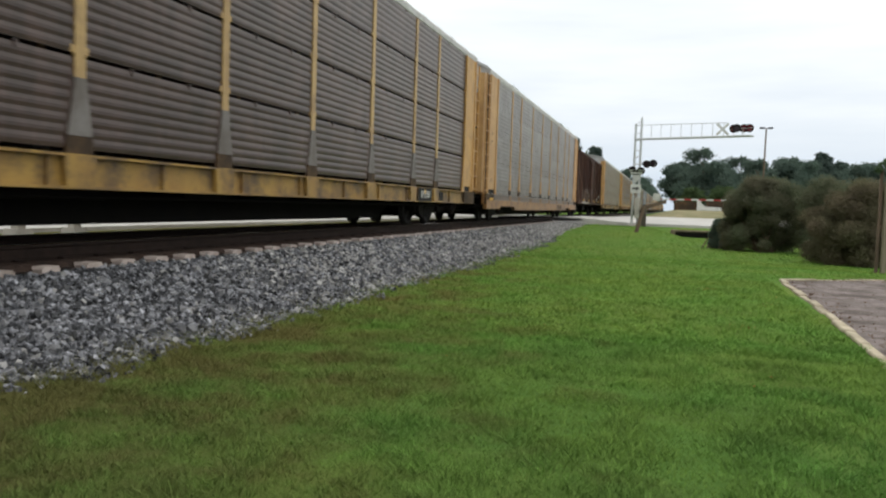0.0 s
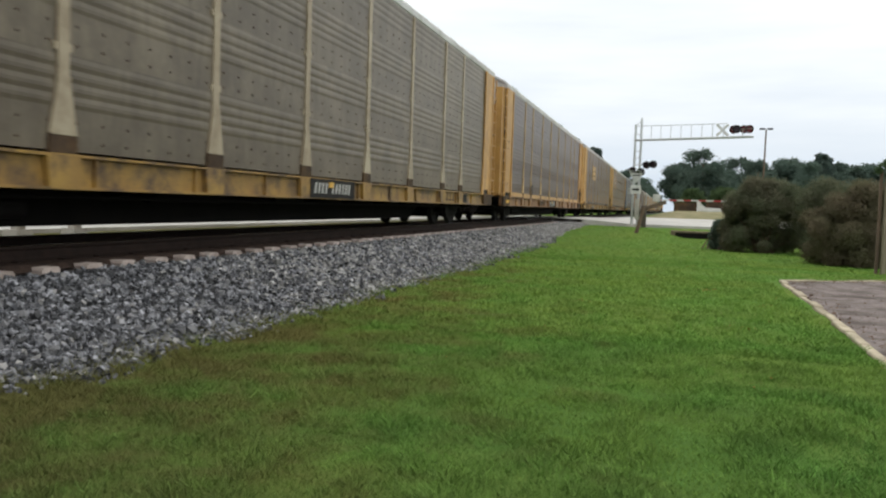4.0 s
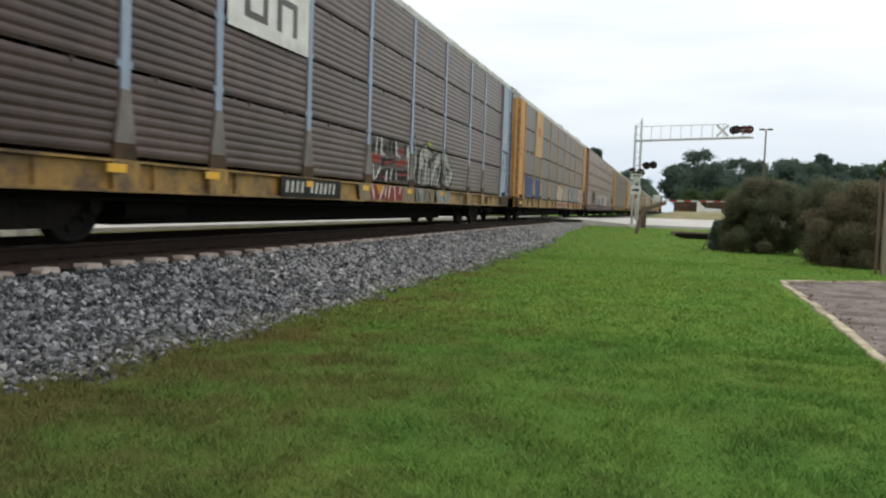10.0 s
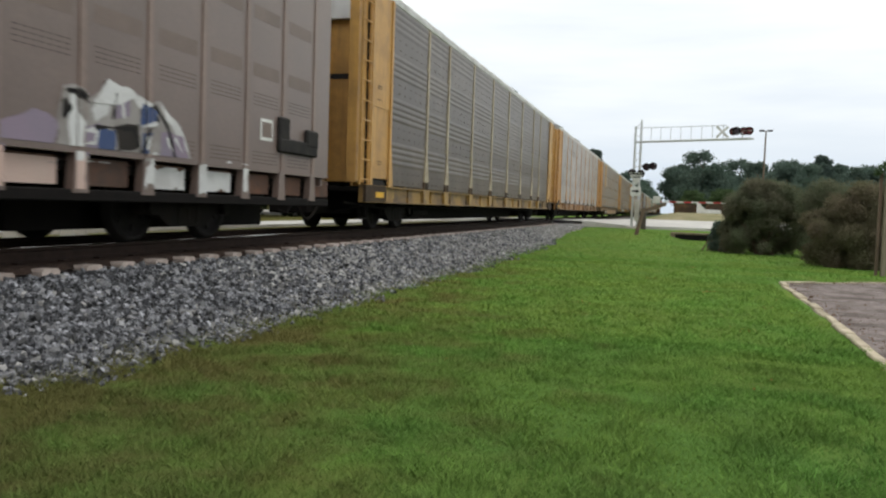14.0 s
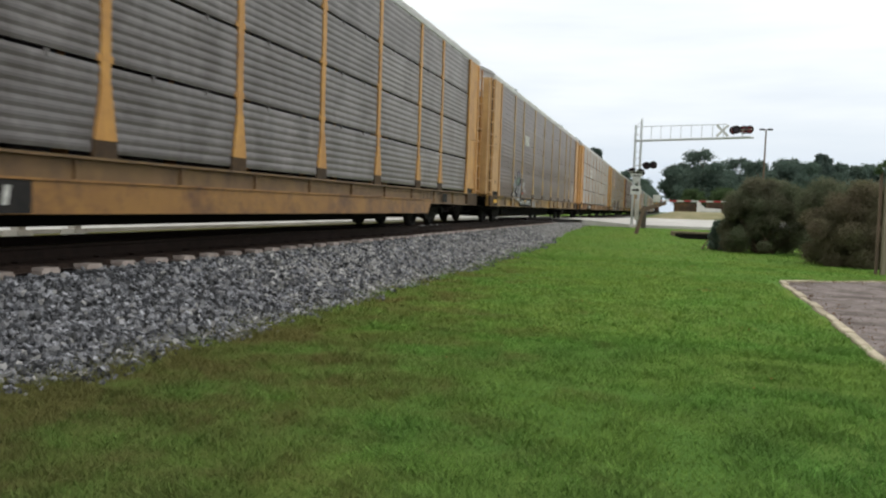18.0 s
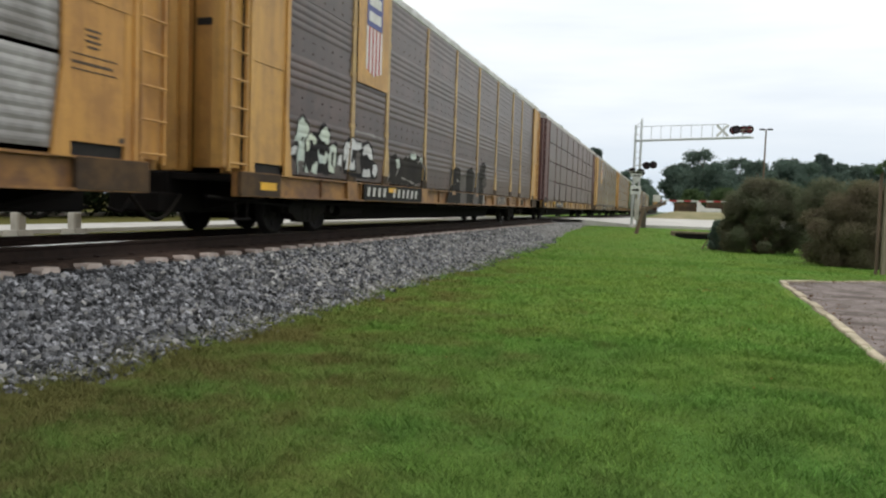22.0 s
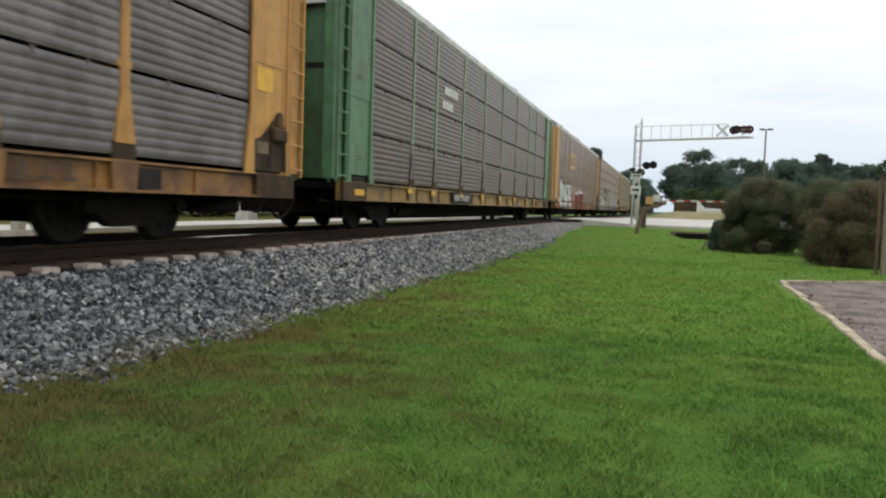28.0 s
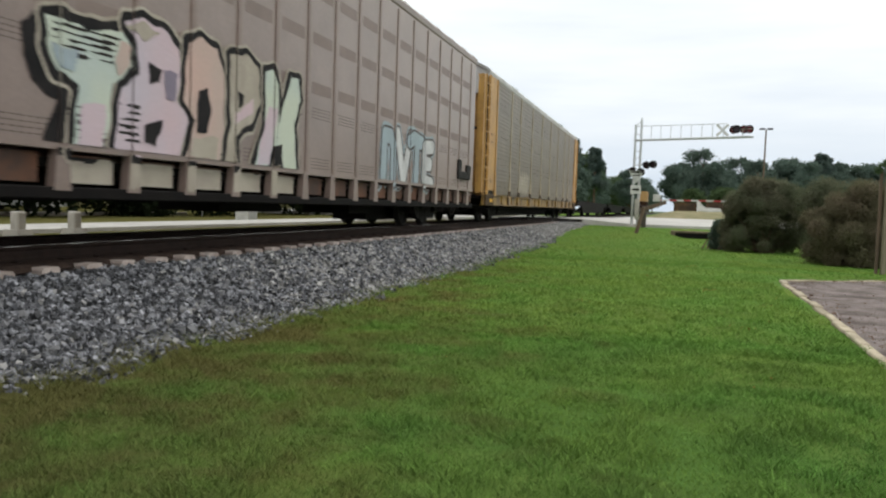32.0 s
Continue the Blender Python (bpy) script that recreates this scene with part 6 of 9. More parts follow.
scrawl(c9, [[(23.67, 1.46), (24.35, 1.77), (24.71, 1.15), (25.43, 1.75), (26.0, 1.15)], [(19.25, 1.63), (19.78, 1.18), (20.28, 1.78), (20.89, 1.31)]], 0.03, "grey")
patch(c9, "cream", [(12.95, 0.98), (17.3, 0.98), (17.1, 0.68), (13.0, 0.66)], 0, False)
scrawl(c9, [[(13.0, 0.93), (13.25, 0.72), (13.75, 0.92), (14.2, 0.76), (14.7, 0.86), (15.2, 0.74), (15.7, 0.88), (16.2, 0.74), (16.6, 0.9), (17.1, 0.72)]], 0.06, "maroon")
patch(c9, "orange", [(14.6, 0.97), (15.4, 0.97), (15.2, 0.84), (14.7, 0.84)], 2, False)
# the first smooth wagon
piece(c10, "KEWRO", 4.6, 1.18, 2.5, 0.85, ["wash"], "wash", 0.035, 0.04, smooth_side=True)
patch(c10, "teal", [(9.95, 1.45), (10.1, 1.6), (10.6, 1.68), (11.3, 1.86), (12.05, 1.78), (12.5, 1.43), (12.2, 1.1), (9.92, 1.1)])
patch(c10, "white", [(9.8, 1.4), (10.0, 1.64), (10.25, 1.4), (10.15, 1.1), (9.85, 1.1)], 1)
patch(c10, "white", [(10.5, 1.68), (11.3, 1.93), (12.1, 1.84), (12.65, 1.4), (12.2, 1.55), (11.65, 1.62), (11.3, 1.74), (10.95, 1.42)], 1)
scrawl(c10, [[(10.2, 1.22), (12.2, 1.26)], [(10.15, 1.50), (10.8, 1.45)], [(11.2, 1.45), (12.1, 1.40)]], 0.045, "lilac", True)
blot(c10, "teal", 9.6, 12.4, 0.66, 1.06, 0, True, 0.02)
patch(c10, "white", [(12.84, 1.45), (13.26, 1.78), (13.88, 2.0), (14.3, 1.8), (15.15, 2.08), (15.8, 1.9), (16.45, 2.05), (16.5, 1.1), (12.9, 1.1)])
patch(c10, "lilac", [(13.4, 1.7), (13.9, 1.65), (13.95, 1.12), (13.4, 1.12)], 1)
patch(c10, "mint", [(14.2, 1.6), (14.7, 1.5), (14.6, 1.12), (14.1, 1.12)], 1)
patch(c10, "grey", [(15.0, 1.5), (16.3, 1.6), (16.3, 1.15), (15.1, 1.12)], 1)
scrawl(c10, [[(13.35, 1.75), (13.35, 1.15)], [(13.95, 1.7), (14.3, 1.12)], [(14.8, 1.8), (14.75, 1.12)], [(15.4, 1.75), (15.4, 1.15)], [(13.3, 1.75), (13.95, 1.72)], [(14.8, 1.8), (15.4, 1.78)], [(16.0, 1.7), (15.9, 1.2)]], 0.04, "black", True)
patch(c10, "peach", [(16.5, 1.7), (17.2, 1.75), (17.8, 1.9), (18.8, 1.75), (19.8, 1.8), (20.3, 1.1), (16.7, 1.1)])
scrawl(c10, [[(17.0, 1.6), (18.0, 1.7), (19.6, 1.6)], [(17.2, 1.3), (19.6, 1.35)]], 0.05, "pink", True)
blot(c10, "peach", 15.0, 21.5, 0.66, 1.06, 0, True, 0.02)
blot(c10, "white", 22.4, 24.9, 0.66, 1.06, 0, True, 0.1)
patch(c10, "lilac", [(20.39, 1.25), (20.8, 1.44), (21.1, 1.38), (21.06, 0.98), (20.39, 1.0)])
patch(c10, "faint", [(21.1, 1.41), (21.19, 1.71), (21.35, 1.78), (21.59, 1.66), (21.81, 1.82), (22.04, 1.87), (22.25, 1.77), (22.44, 1.8), (22.59, 1.73), (22.81, 1.77), (22.99, 1.63), (23.17, 1.51), (23.39, 1.23), (23.51, 1.04), (21.1, 0.92)])
for corners in ([(21.26, 1.34), (21.29, 1.64), (21.4, 1.68), (21.38, 1.44), (21.49, 1.37), (21.47, 0.95), (21.28, 0.93)], [(21.59, 1.53), (21.81, 1.79), (22.06, 1.85), (22.23, 1.74), (22.09, 1.75), (21.9, 1.66), (21.86, 1.47), (21.63, 1.38)], [(22.25, 1.74), (22.44, 1.78), (22.63, 1.73), (22.57, 1.58), (22.39, 1.63)], [(22.81, 1.76), (22.99, 1.63), (23.2, 1.48), (23.42, 1.19), (23.29, 1.23), (23.05, 1.47), (22.9, 1.59)]):
    patch(c10, "white", corners, 1)
for corners in ([(21.16, 1.56), (21.24, 1.6), (21.26, 1.46), (21.18, 1.43)], [(21.38, 1.73), (21.57, 1.66), (21.5, 1.59), (21.4, 1.63)], [(22.44, 1.62), (22.67, 1.68), (22.76, 1.51), (22.48, 1.43)], [(21.99, 1.38), (22.38, 1.46), (22.43, 1.18), (22.05, 1.09)], [(21.72, 1.25), (21.93, 1.31), (21.9, 0.98), (21.73, 0.97)]):
    patch(c10, "wash", corners, 2)
for corners in ([(22.81, 1.39), (23.25, 1.38), (23.41, 1.06), (22.77, 1.05)], [(21.5, 1.33), (21.73, 1.36), (21.72, 1.05), (21.51, 1.03)], [(21.99, 1.69), (22.23, 1.7), (22.2, 1.5), (22.0, 1.47)]):
    patch(c10, "lilac", corners, 2)
scrawl(c10, [[(21.51, 1.28), (21.68, 1.31), (21.66, 1.17), (21.52, 1.15)], [(22.09, 1.65), (22.12, 1.5)], [(22.46, 1.43), (22.71, 1.48)], [(22.5, 1.24), (22.57, 1.32), (22.53, 1.17)], [(22.94, 1.32), (23.05, 1.19)], [(23.11, 1.33), (23.26, 1.16)], [(21.95, 1.04), (22.45, 1.05)]], 0.02, "white", True)
scrawl(c10, [[(12.95, 1.4), (13.2, 1.15)], [(14.0, 1.72), (14.5, 1.9), (14.7, 1.6)], [(14.35, 1.5), (14.6, 1.4), (14.5, 1.12)], [(15.5, 1.7), (16.1, 1.75), (16.2, 1.3), (15.6, 1.25)], [(13.5, 1.4), (13.85, 1.3)]], 0.035, "black", True)
patch(c10, "teal", [(14.85, 1.7), (15.35, 1.7), (15.35, 1.2), (14.8, 1.15)], 2)
patch(c10, "lime", [(14.1, 1.45), (14.35, 1.4), (14.2, 1.12), (14.0, 1.12)], 3)
for y, lean in ((7.98, 0.07), (8.33, 0.09), (8.70, 0.10)):
    part("mark", Shape().prism_x([(y, 1.56), (y + 0.045, 1.56), (y + 0.045 + lean, 1.79), (y + lean, 1.79)], 1.588, 1.5945), M["grime_mark"], c10, "dark painted block mark")
scrawl(c10, [[(21.24, 1.68), (21.42, 1.68), (21.55, 1.58)], [(22.0, 1.74), (21.94, 1.47)], [(22.29, 1.38), (22.45, 1.08), (22.58, 1.41)], [(21.20, 1.40), (21.28, 1.5)], [(21.68, 1.34), (22.3, 1.38)], [(22.70, 1.70), (22.95, 1.45), (23.1, 1.1)]], 0.022, "black", True)
for corners in ([(22.48, 1.70), (22.73, 1.63), (22.66, 1.45), (22.42, 1.43)], [(21.68, 1.32), (21.98, 1.34), (21.99, 1.04), (21.69, 1.04)], [(22.46, 1.34), (22.62, 1.36), (22.56, 1.06), (22.48, 1.06)]):
    patch(c10, "blue", corners, 3)
patch(c10, "white", [(21.62, 1.62), (21.86, 1.87), (22.16, 1.86), (22.42, 1.74), (22.2, 1.70), (21.96, 1.60)], 3)
part("notice_box", Shape().box(1.594, 1.602, 25.26, 25.64, 1.52, 1.85), M["white"], c10, "small white notice panel")
part("notice_face", Shape().box(1.602, 1.606, 25.30, 25.60, 1.57, 1.80), M["vent_brown"], c10, "brown face of the notice")
sheet(c13, "pale_yellow", 5.36, 7.09, 2.98, 5.02, "tan", 0, label="pale yellow emblem sheet, bleached")
part("emblem_mark", Shape().box(1.606, 1.611, 6.0, 6.5, 4.1, 4.5), M["tan"], c13, "bleached emblem mark")
marks(c14, 1.602, 7.5, 3.25, 0.42, [0.30, 0.30, 0.30], "stencil", "white block mark")
# grey-green outlined letters with pale scrawls at their sides
for corners in ([(4.8, 0.98), (5.2, 1.46), (5.51, 1.86), (5.74, 1.89), (6.03, 1.75), (6.15, 2.06), (6.39, 2.12), (6.82, 2.01), (6.82, 1.83), (7.59, 1.83), (7.46, 1.35), (7.61, 1.0), (6.0, 0.93), (5.47, 0.95)],):
    patch(c14, "faint", corners, 0, False, 0.03)
for corners in ([(4.83, 0.98), (5.2, 1.43), (5.52, 1.83), (5.74, 1.85), (6.01, 1.71), (6.15, 2.03), (6.4, 2.1), (6.75, 1.98), (6.78, 1.8), (7.45, 1.78), (7.39, 1.34), (7.5, 1.04), (6.03, 0.98), (5.47, 1.0)],):
    patch(c14, "black", corners, 0.4, False)
for corners in ([(5.55, 1.78), (5.72, 1.82), (5.95, 1.67), (5.89, 1.38), (5.7, 1.39), (5.56, 1.28), (5.94, 1.06), (5.58, 1.06), (5.51, 1.49), (5.38, 1.45)], [(6.2, 1.91), (6.26, 1.98), (6.68, 1.91), (6.63, 1.87), (6.29, 1.82)], [(6.19, 1.47), (6.57, 1.5), (6.41, 1.33), (5.89, 1.25)], [(6.41, 1.23), (6.69, 1.6), (6.98, 1.56), (7.08, 1.28), (6.94, 1.08), (6.25, 1.03)],):
    patch(c14, "steel", corners, 0.8, False)
for corners in ([(5.66, 1.71), (5.93, 1.67), (5.84, 1.53), (5.69, 1.55)], [(6.09, 1.63), (6.19, 1.84), (6.64, 1.83), (6.63, 1.64), (6.27, 1.55), (6.09, 1.46)],):
    patch(c14, "sage", corners, 1.0, False)
for corners in ([(5.12, 1.06), (5.45, 1.52), (5.56, 1.28), (5.49, 1.11), (5.29, 1.01)], [(7.23, 1.74), (7.35, 1.71), (7.31, 1.37), (7.18, 1.4)], [(7.0, 1.02), (7.24, 1.22), (7.42, 1.05)],):
    patch(c14, "cream", corners, 1.0, False)
for corners in ([(5.48, 1.61), (5.52, 1.74), (5.69, 1.75), (5.7, 1.65), (5.6, 1.59)], [(6.26, 1.98), (6.4, 2.04), (6.68, 1.94), (6.57, 1.86)], [(6.92, 1.66), (7.1, 1.76), (7.17, 1.47), (7.05, 1.39)],):
    patch(c14, "lilac", corners, 1.2, False)
for corners in ([(7.08, 1.14), (7.12, 1.25), (7.31, 1.28), (7.39, 1.21), (7.25, 1.11)],):
    patch(c14, "coral", corners, 2.0, False)
scrawl(c14, [[(4.99, 1.84), (5.02, 1.64), (4.94, 1.51)], [(5.13, 1.83), (5.12, 1.68), (5.02, 1.6), (5.08, 1.5), (5.19, 1.51)], [(4.88, 1.65), (4.94, 1.59), (5.1, 1.59)], [(5.04, 1.47), (5.02, 1.36), (5.16, 1.39), (5.14, 1.54)], [(4.95, 1.83), (4.94, 1.71)]], 0.022, "faint")
scrawl(c14, [[(7.54, 1.6), (7.79, 1.63), (7.82, 1.54), (7.51, 1.52)], [(7.57, 1.47), (7.74, 1.37), (7.6, 1.3), (7.93, 1.35)], [(7.88, 1.29), (8.08, 1.26), (8.18, 1.35), (8.27, 1.26)], [(5.99, 1.23), (6.41, 1.23)], [(6.03, 0.93), (6.47, 0.91), (6.59, 0.94), (6.76, 0.8), (7.0, 0.82), (7.06, 0.88)]], 0.02, "white")
scrawl(c14, [[(10.67, 1.63), (10.78, 1.25), (11.09, 1.06)], [(10.95, 1.6), (11.68, 1.59), (11.32, 1.28)], [(11.88, 1.73), (11.75, 1.2)], [(10.51, 1.33), (11.45, 1.18)], [(10.89, 0.86), (10.97, 1.16)]], 0.03, "faint")
scrawl(c14, [[(y + 0.1 * math.sin(3.1 * y), 1.12), (y + 0.06, 1.42 + 0.26 * math.sin(2.3 * y))] for y in np.arange(9.9, 12.1, 0.21)] + [[(y, 1.2), (y + 0.3, 1.24), (y + 0.1, 1.5 + 0.2 * math.sin(y))] for y in np.arange(12.6, 14.9, 0.33)], 0.03, "faint")
patch(c14, "faint", [(9.75, 0.96), (10.5, 0.98), (10.8, 0.68), (9.7, 0.66)], 0, False)
scrawl(c14, [[(11.0, 0.7), (11.2, 0.95)], [(11.5, 0.95), (11.6, 0.7)], [(12.0, 0.7), (12.3, 0.92)]], 0.03, "faint")
scrawl(c14, [[(18.88, 2.63), (18.92, 2.26), (19.05, 1.79), (19.21, 1.41), (19.33, 1.27), (19.54, 1.44)], [(19.45, 1.69), (19.48, 1.97), (19.7, 2.16), (19.97, 2.14), (20.2, 1.95), (20.29, 1.58), (20.47, 1.31), (20.38, 1.12)], [(20.04, 2.07), (21.2, 2.28)], [(20.54, 3.16), (20.39, 2.65), (20.35, 2.27)], [(21.17, 3.05), (21.2, 2.4)]], 0.028, "cream")
scrawl(c14, [[(21.9, 3.11), (22.18, 2.76), (22.16, 1.97), (22.52, 1.21)], [(22.14, 2.46), (23.05, 2.56), (23.22, 3.09)], [(20.96, 1.47), (21.27, 1.52), (21.84, 1.36)], [(22.17, 1.69), (22.94, 1.71), (22.82, 1.15)], [(23.67, 3.2), (24.05, 2.58), (23.73, 2.02)], [(23.96, 2.79), (25.36, 3.24)], [(24.99, 3.3), (24.79, 2.64), (25.46, 2.38)]], 0.03, "cream")
scrawl(c14, [[(17.13, 1.82), (17.44, 1.56), (17.72, 1.58), (17.78, 1.04)], [(17.55, 1.89), (17.73, 1.67)], [(17.99, 1.22), (18.34, 1.41), (18.54, 1.34)], [(17.13, 0.82), (17.55, 0.9), (17.84, 0.87), (17.78, 0.62)], [(17.9, 1.01), (18.62, 1.01), (18.55, 0.64)], [(17.77, 2.46), (17.99, 2.08)], [(17.23, 2.25), (17.55, 2.16), (17.89, 2.32)]], 0.024, "cream")
patch(c14, "cream", [(24.45, 1.92), (24.9, 2.15), (25.48, 2.13), (25.37, 1.14), (24.89, 1.07)], 1, False)
marks(c15, 1.602, 7.3, 3.1, 0.16, [0.5, 0.7, 0.6], "white", "white block mark")
marks(c15, 1.602, 7.3, 3.5, 0.16, [0.7, 0.5, 0.7], "white", "white block mark")
piece(c15, "ESTO", 10.3, 1.15, 2.4, 0.7, [], "faint", 0.0, 0.03)
piece(c15, "ATER", 13.2, 1.15, 2.2, 0.6, [], "faint", 0.0, 0.03)
blot(c15, "orange", 7.10, 7.30, 1.24, 1.45, 0, ragged=0.03)
shield(c16, ground="yellow")
# tall pale bubble letters on a black ground
for corners in ([(2.81, 1.61), (2.88, 1.96), (3.1, 2.05), (3.32, 1.93), (3.36, 1.69), (3.49, 1.83), (3.67, 1.8), (3.76, 1.94), (3.95, 2.0), (4.19, 1.91), (4.2, 1.65), (4.49, 1.72), (4.57, 1.5), (4.79, 1.52), (4.74, 1.17), (4.21, 1.09), (3.63, 1.11), (2.87, 1.07), (2.87, 1.26), (2.63, 1.3), (2.67, 1.43)], [(4.86, 1.15), (4.79, 1.63), (5.06, 1.87), (5.39, 1.84), (5.75, 1.82), (6.14, 1.88), (6.37, 1.78), (6.38, 1.46), (6.65, 1.44), (6.66, 1.13), (5.88, 1.07)],):
    patch(c16, "black", corners, 0, False)
for corners in ([(2.9, 1.93), (3.08, 1.99), (3.13, 1.9), (3.28, 1.92), (3.31, 1.74), (3.13, 1.65), (3.14, 1.49), (3.12, 1.07), (2.9, 1.07), (2.9, 1.6), (2.78, 1.58), (2.8, 1.67), (2.88, 1.71)], [(3.2, 1.61), (3.38, 1.76), (3.45, 1.78), (3.58, 1.69), (3.58, 1.6), (3.5, 1.56), (3.45, 1.66), (3.37, 1.63), (3.33, 1.48), (3.23, 1.44)], [(3.72, 1.76), (3.81, 1.87), (4.04, 1.93), (4.14, 1.84), (4.15, 1.65), (4.02, 1.62), (3.98, 1.69), (3.81, 1.7)], [(3.68, 1.52), (3.81, 1.42), (3.96, 1.39), (4.02, 1.5), (4.12, 1.45), (4.03, 1.28), (3.77, 1.27)], [(3.41, 1.08), (3.5, 1.23), (3.63, 1.33), (3.67, 1.28), (3.65, 1.07)], [(3.19, 1.1), (3.22, 1.26), (3.3, 1.08)], [(4.19, 1.15), (4.12, 1.38), (4.2, 1.62), (4.35, 1.67), (4.49, 1.59), (4.5, 1.36), (4.39, 1.13)],):
    patch(c16, "mint", corners, 1, False)
for corners in ([(2.63, 1.31), (2.68, 1.44), (2.81, 1.51), (2.87, 1.48), (2.85, 1.37)], [(4.54, 1.29), (4.63, 1.47), (4.76, 1.5), (4.74, 1.28)], [(4.83, 1.39), (4.85, 1.6), (4.99, 1.79), (5.06, 1.79), (4.97, 1.44)], [(4.95, 1.22), (5.03, 1.73), (5.15, 1.83), (5.46, 1.81), (5.75, 1.78), (5.73, 1.66), (5.46, 1.65), (5.21, 1.63), (5.12, 1.38), (5.21, 1.35), (5.31, 1.46), (5.34, 1.25)], [(5.8, 1.56), (5.86, 1.75), (6.09, 1.81), (6.3, 1.73), (6.34, 1.49), (6.16, 1.51), (6.04, 1.58)], [(5.81, 1.1), (5.88, 1.28), (6.24, 1.31), (6.29, 1.13)], [(6.35, 1.24), (6.43, 1.38), (6.62, 1.42), (6.69, 1.28), (6.55, 1.14)],):
    patch(c16, "white", corners, 1.4, False)
for corners in ([(5.46, 1.6), (5.62, 1.61), (5.77, 1.2), (5.5, 1.19)], [(2.93, 1.26), (3.12, 1.28), (3.12, 1.07), (2.93, 1.07)], [(4.39, 1.28), (4.69, 1.27), (4.69, 1.06), (4.44, 1.1)],):
    patch(c16, "smoke", corners, 1.6, False)
for corners in ([(4.26, 1.46), (4.32, 1.54), (4.39, 1.45), (4.35, 1.24), (4.28, 1.27)], [(5.9, 1.45), (6.01, 1.52), (6.16, 1.36), (5.96, 1.32)], [(3.01, 1.61), (3.02, 1.7), (3.09, 1.71), (3.07, 1.6)],):
    patch(c16, "black", corners, 2, False)
scrawl(c16, [[(5.39, 2.0), (6.14, 2.01), (6.89, 1.98)]], 0.02, "faint")
for corners in ([(7.3, 1.11), (7.37, 1.63), (7.83, 1.74), (8.24, 1.62), (8.91, 1.81), (9.96, 1.81), (10.12, 1.21), (9.14, 1.04), (7.67, 1.04)],):
    patch(c16, "wash", corners, 0, False)
scrawl(c16, [[(7.23, 1.09), (7.4, 1.33), (7.36, 1.59), (7.68, 1.75)], [(7.93, 1.69), (8.01, 1.37), (7.86, 1.23)], [(8.65, 1.71), (9.09, 1.87), (9.83, 1.76)], [(8.26, 1.2), (8.86, 1.14), (9.37, 1.07)], [(9.46, 1.63), (9.83, 1.71), (9.98, 1.41)]], 0.018, "faint")
for corners in ([(7.84, 1.63), (8.07, 1.65), (8.12, 1.43), (7.93, 1.37)], [(8.87, 1.8), (9.33, 1.85), (9.38, 1.72), (8.92, 1.68)], [(9.63, 1.75), (9.88, 1.74), (9.79, 1.58)],):
    patch(c16, "mint", corners, 1, False)
for corners in ([(12.6, 1.60), (13.12, 1.74), (13.69, 1.67), (13.68, 1.09), (13.57, 0.67), (12.03, 0.67), (12.55, 1.1)], [(14.38, 1.68), (15.03, 1.83), (15.36, 1.64), (15.28, 1.09), (15.1, 0.67), (14.34, 0.67)], [(15.82, 1.72), (16.13, 1.72), (16.60, 1.45), (16.66, 1.09), (16.53, 0.67), (15.80, 0.67), (16.0, 1.1)]):
    patch(c16, "wash", corners, 0, False)
for corners in ([(13.67, 1.49), (14.36, 1.59), (14.36, 0.67), (13.57, 0.67)], [(15.36, 1.62), (15.60, 1.68), (15.84, 1.66), (16.06, 1.43), (16.06, 1.1), (15.88, 0.67), (15.15, 0.67)]):
    patch(c16, "smoke", corners, 0.6, False)
scrawl(c16, [[(12.66, 1.58), (12.55, 1.1)], [(15.38, 1.66), (15.62, 1.71), (15.86, 1.68)], [(13.27, 1.33), (13.42, 1.31), (13.3, 1.37)]], 0.016, "faint")
scrawl(c16, [[(15.82, 1.70), (16.10, 1.62)]], 0.025, "black")
# a round face in dark lines, with pale lobes under it
patch(c16, "wash", [(16.52 + 0.40 * math.cos(a * 0.5236), 1.76 + 0.28 * math.sin(a * 0.5236)) for a in range(12)], 1, False)
scrawl(c16, [[(16.12, 1.62), (16.14, 1.84), (16.36, 2.0), (16.70, 2.04), (16.94, 1.92), (17.0, 1.72), (16.84, 1.52)]], 0.03, "black")
scrawl(c16, [[(16.20, 1.72), (16.26, 1.90), (16.50, 2.0), (16.74, 1.98), (16.92, 1.84)], [(16.30, 1.78), (16.60, 1.70), (16.86, 1.74)], [(16.10, 1.66), (16.02, 1.58)]], 0.014, "smoke")
bubble(c16, [(16.72, 1.47), (17.04, 1.52), (17.12, 1.40), (16.94, 1.29), (16.80, 1.26), (16.74, 1.10), (16.68, 1.12), (16.70, 1.28)], "smoke", 2, False, 0.02, None, 0.02)
patch(c16, "faint", [(16.52, 1.02), (16.72, 1.02), (16.86, 0.67), (16.5, 0.67)], 0, False)
patch(c16, "grey", [(18.82, 0.95), (20.39, 1.0), (20.26, 0.70), (18.83, 0.68)], 0, False)
scrawl(c16, [[(18.95, 0.92), (19.1, 0.75), (19.25, 0.93), (19.5, 0.76)], [(19.7, 0.93), (19.72, 0.74)], [(19.9, 0.74), (20.1, 0.93), (20.3, 0.76)]], 0.028, "cream")
piece(c17, "RN", 12.9, 1.2, 2.3, 0.55, [], "faint", 0.0, 0.03)
piece(c17, "IOT", 15.6, 1.1, 3.2, 0.7, ["faint"], None, 0.05)
piece(c17, "CAEO", 18.9, 1.15, 4.2, 0.8, [], "faint", 0.0, 0.035)
shield(c18)
piece(c18, "LEN", 13.0, 0.95, 3.2, 0.75, ["faint", "white"], None, 0.08)
part("emblem_mark", Shape().box(1.580, 1.586, 7.9, 9.3, 3.62, 3.84), M["stencil"], c20, "white band of the emblem")
